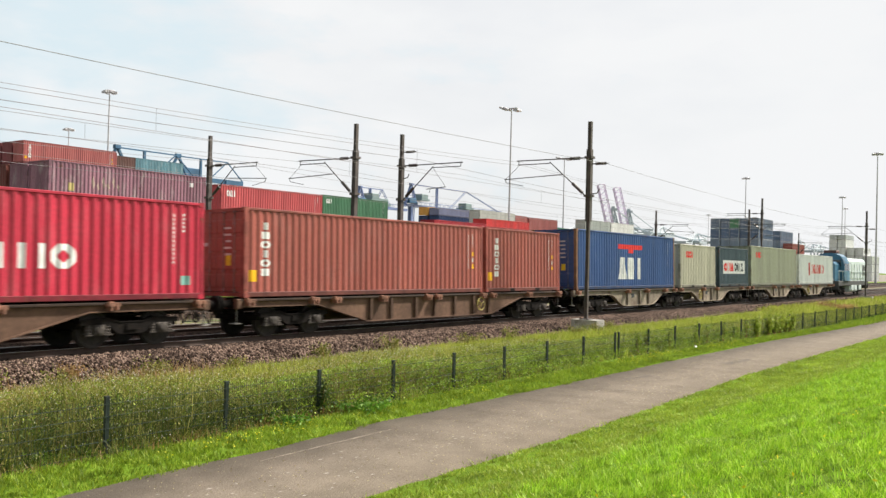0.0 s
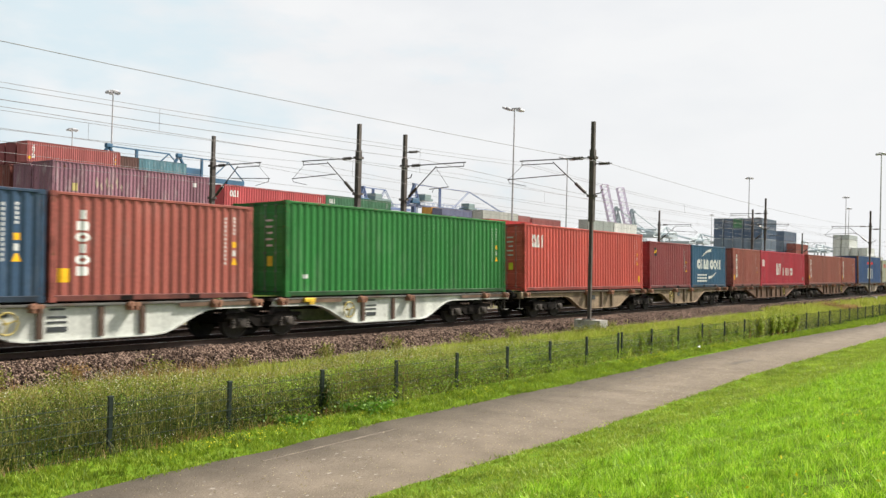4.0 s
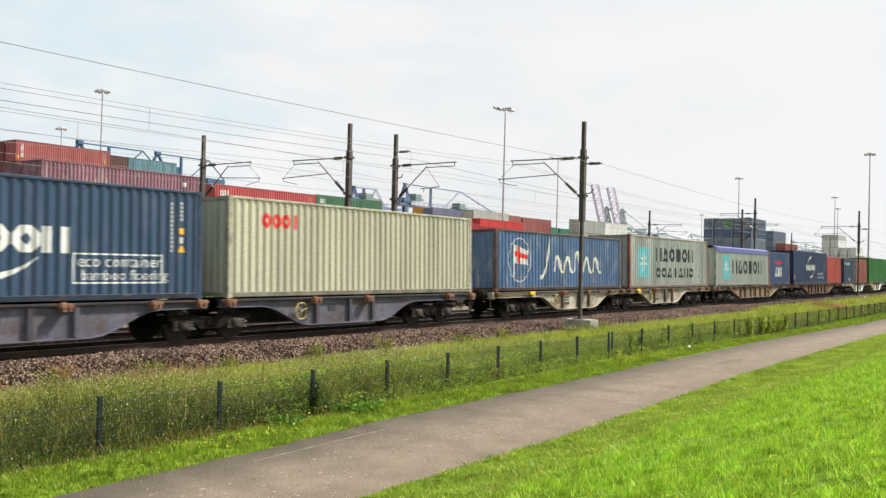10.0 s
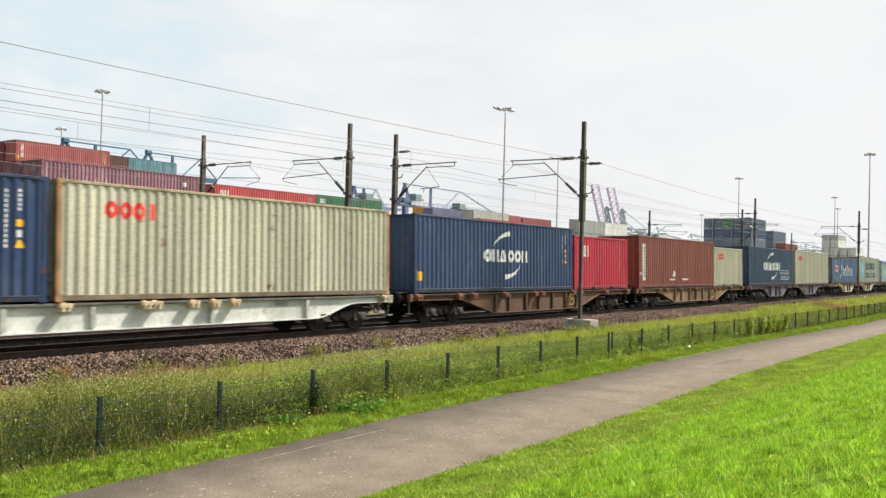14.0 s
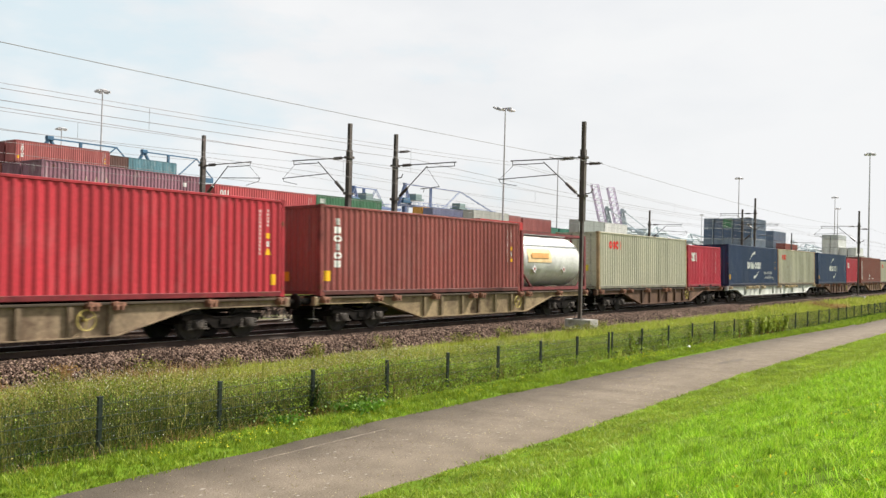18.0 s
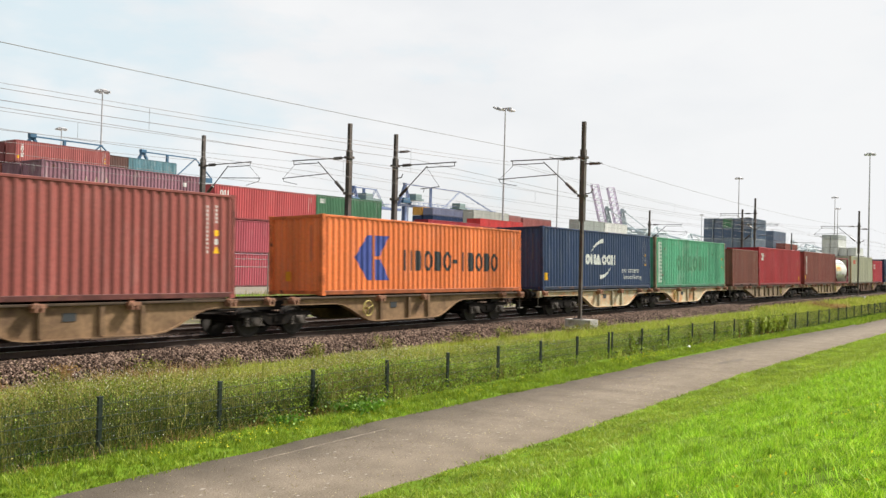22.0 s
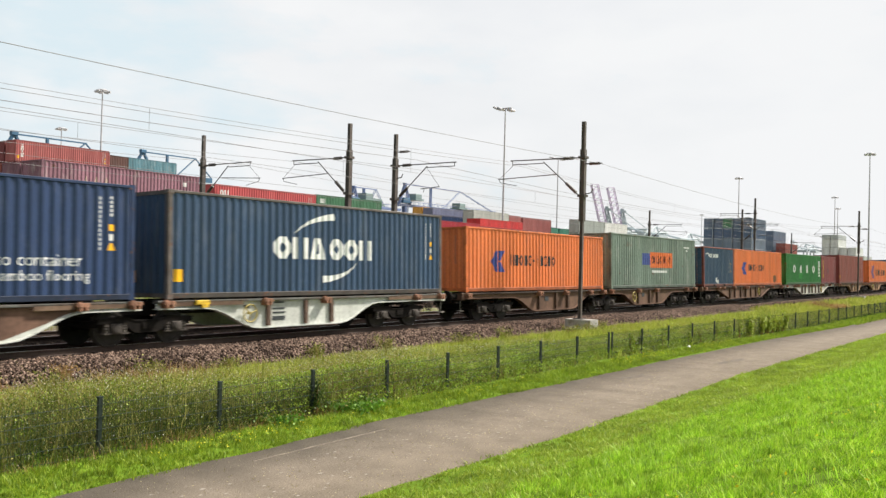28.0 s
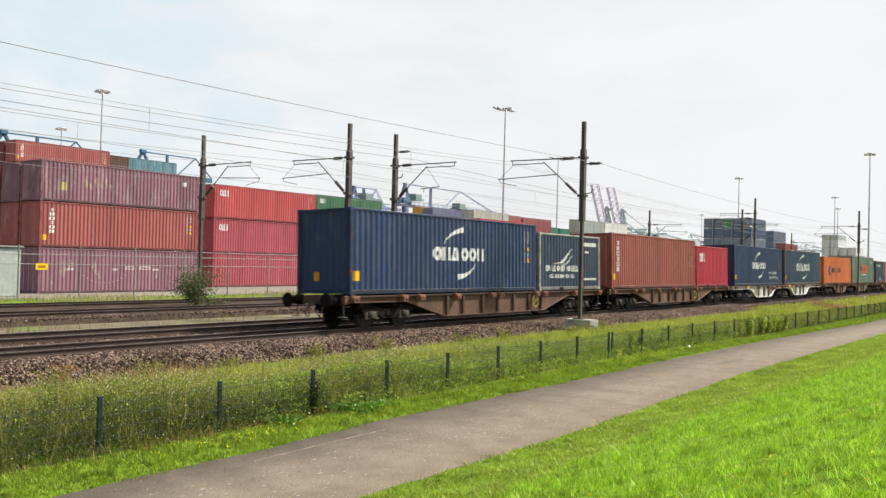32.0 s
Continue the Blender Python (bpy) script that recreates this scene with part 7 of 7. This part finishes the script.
def among(n, ylo, yhi, lo, hi, s, seed, power=1.0, end=60):
    """Places for leaves among the weeds: x, y and a height below the weeds' tops."""
    x, y = rng.uniform(3, end, n), rng.uniform(ylo, yhi, n)
    ok = rng.random(n) < np.clip(1.25 - x / 60, .15, 1) * patch(x, y, s, seed) ** power * behind(x, y)
    x, y = x[ok], y[ok]
    z = np.interp(y, PY, PZ) + rng.uniform(lo, hi, len(x)) * rise(x, y)
    return x, y, z


flecks("seed_heads", *among(76000, -7.9, -3.6, .30, 1.05, .9, 3.3), 0.0115, white_mat, "pale seed heads and small flowers among the weeds", "weeds")
flecks("weed_leaves", *among(250000, -7.95, -3.8, .05, 1.0, 1.4, .6), 0.0165, weed_mat, "small leaves of the weeds", "weeds")
flecks("herb_leaves", *among(120000, -7.9, -4.4, .05, .85, .8, .6), 0.020, herb_mat, "broad green leaves among the weeds", "weeds")
k = 220000
fx, fy = rng.uniform(11, 44, k), rng.uniform(-7.75, -5.3, k)
keep = rng.random(k) < behind(fx, fy) * np.clip((fx - 11) / 5, 0, 1) * (.35 + .65 * patch(fx, fy, 1.1, 2.6)) * np.clip(1.3 - fx / 44, .3, 1)
fx, fy = fx[keep], fy[keep]
flecks("broad_leaves", fx, fy, np.interp(fy, PY, PZ) + rng.uniform(.05, .80, len(fx)) * np.maximum(rise(fx, fy), .45), 0.026, lush_mat, "lush broad green leaves of the weeds behind the fence", "weeds")
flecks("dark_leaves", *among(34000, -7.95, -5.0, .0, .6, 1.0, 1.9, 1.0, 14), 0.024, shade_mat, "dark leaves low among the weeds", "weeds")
flecks("dry_leaves", *among(60000, -7.9, -2.8, .1, 1.0, .5, 2.0, 1.6), 0.014, dry_mat, "dry reddish leaves among the weeds", "weeds")
k = 4200
fx, fy = rng.uniform(4, 40, k), rng.uniform(-12.4, -9.3, k)
flecks("path_litter", fx, fy, np.full(k, -0.978), 0.012, straw_mat, "pale grit and dry leaves on the path", "litter", flat=0.9)


def bush(x, y, z, r, h, n, size, material, label, name="bush", stems=9):
    """A shrub: bent stems and clumps of leaves with gaps."""
    t = thing(name, label, "shrub", at=pose(x, y, z))
    tips = []
    for k in range(stems):
        a, q = rng.uniform(0, 6.28), rng.uniform(.2, 1) * r
        mid = (q * .4 * math.cos(a), q * .4 * math.sin(a), h * rng.uniform(.3, .5))
        tip = (q * math.cos(a), q * math.sin(a), h * rng.uniform(.55, 1))
        part("stem", Shape().tube((0.05 * math.cos(a), 0.05 * math.sin(a), -.1), mid, .018, 5, .012).tube(mid, tip, .012, 5, .005), dry_mat, t)
        tips += [tip, mid, tuple((p + q2) / 2 for p, q2 in zip(mid, tip))]
    c = np.array(tips)[rng.integers(0, len(tips), n)]
    p = c + rng.normal(0, 1, (n, 3)) * np.array([r * .22, r * .22, h * .13])
    p[:, 2] = np.abs(p[:, 2])
    flecks("foliage", p[:, 0], p[:, 1], p[:, 2], size, material, "", "", parent=t)
    return t


bush(28.2, 14.9, -0.42, 1.25, 2.1, 3600, 0.05, shrub_mat, "loose grey-green shrub beside the siding and a mast", stems=14)
bush(29.6, 15.3, -0.42, 0.7, 0.5, 600, 0.05, shrub_mat, "low grey-green shrub beside the siding")
bush(13.45, -7.42, -0.97, 0.22, 0.72, 520, 0.032, shade_mat, "dark climbing plant on the mesh fence")
bush(14.5, -7.7, -0.97, 0.8, 0.22, 900, 0.04, creeper_mat, "low creeping plant at the foot of the fence")
bush(12.2, -7.75, -0.97, 0.5, 0.2, 450, 0.04, creeper_mat, "low creeping plant at the foot of the fence")
for x in (43.6, 45.4, 46.3, 47.2, 48.1, 49.0):
    bush(x, FENCE_Y(x) - .02, -0.95, 0.30, 0.92, 900, 0.045, fresh_mat, "bright green creeper overgrowing the fence")
for x, y in ((9.5, -4.0), (12.3, -3.2), (17.8, -3.3), (21.0, -3.0), (24.5, -3.6), (8.6, -3.0), (31.6, -4.0), (33.0, -4.2), (35.0, -3.9), (27.5, -3.4)):
    bush(x, y, -0.5, 0.45, 0.45, 420, 0.03, weed_mat, "small weed clump on the ballast", name="weed_clump", stems=6)
bush(71.5, -5.0, -0.62, 1.5, 0.6, 2200, 0.045, dry_mat, "dry reddish-brown tuft beside the track")
bush(18.5, 24.0, -.35, 1.6, 1.1, 900, .07, dry_mat, "dry ochre weeds by the security fence")
bush(20.5, 24.4, -.35, 1.4, 1.0, 700, .07, dry_mat, "dry ochre weeds by the security fence")


for x in (30.4, 31.3, 33.4, 36.0, 37.4, 39.2, 40.6, 42.2):
    bush(x, FENCE_Y(x), -0.95, 0.16, 0.85, 130, 0.04, herb_mat, "thin green creeper climbing the fence", stems=4)
bush(7.4, -3.5, -0.5, 0.6, 0.35, 420, 0.03, dry_mat, "dry reddish weed clump on the ballast", name="weed_clump", stems=6)
bush(10.6, -2.7, -0.42, 0.35, 0.32, 260, 0.03, dry_mat, "dry reddish weed clump on the ballast", name="weed_clump", stems=6)
bush(14.4, -3.3, -0.5, 0.5, 0.3, 380, 0.03, weed_mat, "small weed clump on the ballast", name="weed_clump", stems=6)

# a crumpled bag by the fence, a worn patch and a seam in the path
white_bag = (.115, .08, .11)
bag = Shape()
bv = [(white_bag[0] * math.cos(a) * (1 + .35 * math.sin(3 * a + h * 5)) * (1 - h * .5), white_bag[1] * math.sin(a) * (1 + .3 * math.cos(2 * a + h * 7)) * (1 - h * .5), h * white_bag[2]) for h in (0, .5, 1) for a in [k * math.pi / 5 for k in range(10)]]
bag.add(bv, [(r * 10 + k, r * 10 + (k + 1) % 10, r * 10 + 10 + (k + 1) % 10, r * 10 + 10 + k) for r in (0, 1) for k in range(10)] + [tuple(range(20, 30)), tuple(range(9, -1, -1))])
tagged(part("litter_bag", bag, white_plastic, None, at=pose(35.2, -7.55, -0.965)), "crumpled white plastic bag lying by the fence", "litter")


def worn_patch(name, x, y, rx, ry, turn, material, label):
    v = [(x + rx * math.cos(a) * (1 + .25 * math.sin(3 * a + 1)), y + ry * math.sin(a) * (1 + .3 * math.cos(2 * a)) + turn * rx * math.cos(a)) for a in [k * math.pi / 10 for k in range(20)]]
    m = raw_mesh(name, [(p, q, -0.981) for p, q in v], [tuple(range(20))], 20)
    tagged(part(name, m, material, None), label, "path", kind="structure")


worn_patch("path_patch", 24.6, -9.62, 0.75, 0.14, -.12, patch_mat, "darker worn patch in the asphalt path")
worn_patch("path_patch", 31.5, -10.4, 1.2, 0.22, -.05, patch_mat, "darker worn patch in the asphalt path")
strip("path_seam", lambda x: -9.56 + (x - 10) * .045 - .03, lambda x: -9.56 + (x - 10) * .045 + .03, 9.8, 13.2, -0.981, seam_mat, "pale seam along the asphalt path", "path", edge=0.03, step=0.3, thick=0.01)


def worn_chips(n, xr, yr):
    """Small pale worn spots, thickest along the middle of the path."""
    v, f = [], []
    for k in range(n):
        x, y = rng.uniform(*xr), rng.uniform(*yr)
        a, w = rng.uniform(0, 3.1), 0.010 + 0.022 * rng.random() ** 2
        for i in range(4):
            c = a + i * math.pi / 2
            q = w * rng.uniform(.6, 1.3)
            v.append((x + 1.7 * q * math.cos(c), y + q * math.sin(c), -0.9795))
        f.append((4 * k, 4 * k + 1, 4 * k + 2, 4 * k + 3))
    tagged(part("path_chips", raw_mesh("path_chips", v, f, 4), chip_mat, None), "small pale worn spots in the asphalt path", "path", kind="stuff")


worn_chips(420, (6.0, 24.0), (-11.7, -9.9))


def stones(name, n, xr, yr, zf, size, label, material=stone_mat):
    """Broken stones, each an uneven eight-sided lump, in one mesh."""
    x, y = rng.uniform(*xr, n), rng.uniform(*yr, n)
    z = zf(y)
    base = np.array([[1, 0, 0], [0, 1, 0], [-1, 0, 0], [0, -1, 0], [0, 0, .8], [0, 0, -.8]], float)
    a = rng.uniform(0, 6.28, n)
    s = size * rng.uniform(.55, 1.35, n)
    v = base[None] * rng.uniform(.55, 1.2, (n, 6, 1))
    ca, sa_ = np.cos(a)[:, None], np.sin(a)[:, None]
    tilt = rng.uniform(-.7, .7, (n, 1))
    vx, vy, vz = v[..., 0], v[..., 1], v[..., 2]
    vy, vz = vy * np.cos(tilt) - vz * np.sin(tilt), vy * np.sin(tilt) + vz * np.cos(tilt)
    vx, vy = vx * ca - vy * sa_, vx * sa_ + vy * ca
    p = np.stack((vx * s[:, None] + x[:, None], vy * s[:, None] + y[:, None], vz * s[:, None] + z[:, None]), -1)
    f = np.arange(n)[:, None, None] * 6 + np.array([[0, 1, 4], [1, 2, 4], [2, 3, 4], [3, 0, 4], [1, 0, 5], [2, 1, 5], [3, 2, 5], [0, 3, 5]])[None]
    return tagged(part(name, raw_mesh(name, p, f, 3), material, None), label, "ballast", kind="stuff")


near_bank = lambda y: np.interp(y, (-3.1, -2.75, -2.05, -1.6, -.86), (-.48, -.45, -.20, -.15, -.14))
stones("ballast_stones", 60000, (4.0, 62.0), (-3.05, -0.93), near_bank, 0.045, "pinkish brown broken ballast stones on the shoulder")
stones("oily_stones", 24000, (4.0, 62.0), (-1.02, 0.68), near_bank, 0.042, "dark oily ballast stones beside and between the rails", dark_stone_mat)
stones("oily_stones_second", 14000, (6.0, 55.0), (2.3, 4.25), lambda y: np.full(len(y), -.165), 0.042, "rusty brown ballast stones of the second track", brown_stone_mat)
stones("ballast_stones_far", 9000, (62.0, 160.0), (-2.9, -1.7), near_bank, 0.08, "brown ballast stones along the near track")
stones("ballast_stones_between", 9000, (6.0, 50.0), (1.5, 2.3), lambda y: np.full(len(y), -.17), 0.045, "brown ballast stones between two tracks")
stones("siding_stones", 9000, (10.0, 60.0), (10.6, 15.4), lambda y: np.full(len(y), -.21), 0.05, "brown ballast stones of the siding")

# ---- all that moves ----
RUN = ((0, -489.41), (1, -473.94), (2, -458.45), (4, -427.36), (6, -396.5), (8, -365.65), (10, -334.69), (12, -303.84), (14, -273.19),
       (17, -227.19), (19, -196.64), (21, -166.15), (23, -135.71), (25, -105.42), (28, -60.2), (30, -30.05), (32, 0.03))


def turn_wheels():
    """All wheelsets roll alike: one is keyed, the others share its keys; each hangs at its own axle."""
    way, step = 0.0, radians(84)
    s = np.array([r[1] for r in RUN])
    t = np.array([r[0] for r in RUN], float)
    total = (s[-1] - s[0]) / 0.46
    turns = np.arange(0, total + step, step)
    times = np.interp(turns, (s - s[0]) / 0.46, t)
    times[-1] = SECONDS
    walk(WHEELS[0], [(float(a), pose(0, 0, 0, 0, math.degrees(min(b, total)), 0)) for a, b in zip(times, turns)])
    data = WHEELS[0].animation_data
    for w in WHEELS[1:]:
        w.rotation_mode = "QUATERNION"
        w.animation_data_create()
        w.animation_data.action = data.action
        w.animation_data.action_slot = data.action_slot


def motions():
    for ob, u, z in MOVES:
        lift = Vector((0, -0.034, -0.035))
        cant = pose(0, 0, 0, -1.663)
        rows = []
        for t, s in RUN:
            rows.append((t, Matrix.Translation(Vector((u + s, 0, 0)) + lift) @ cant @ Matrix.Translation((0, 0, z))))
        walk(ob, rows)
    turn_wheels()
    walk(crane_a, [(t, pose(x, 110, -.3)) for t, x in ((0, 85.1), (4, 82.9), (9, 80.2), (13, 77.75), (19, 73.8), (23, 71.05), (25, 69.98), (28, 68.84), (32, 67.2))])
    k = 138.353 / 130.353
    walk(crane_b, [(t, pose(x * k, 118, -.3)) for t, x in ((0, 97.3), (6, 96.3), (9, 95.0), (13, 92.9), (17, 91.9), (19, 91.55), (25, 91.45), (32, 91.45))])


motions()
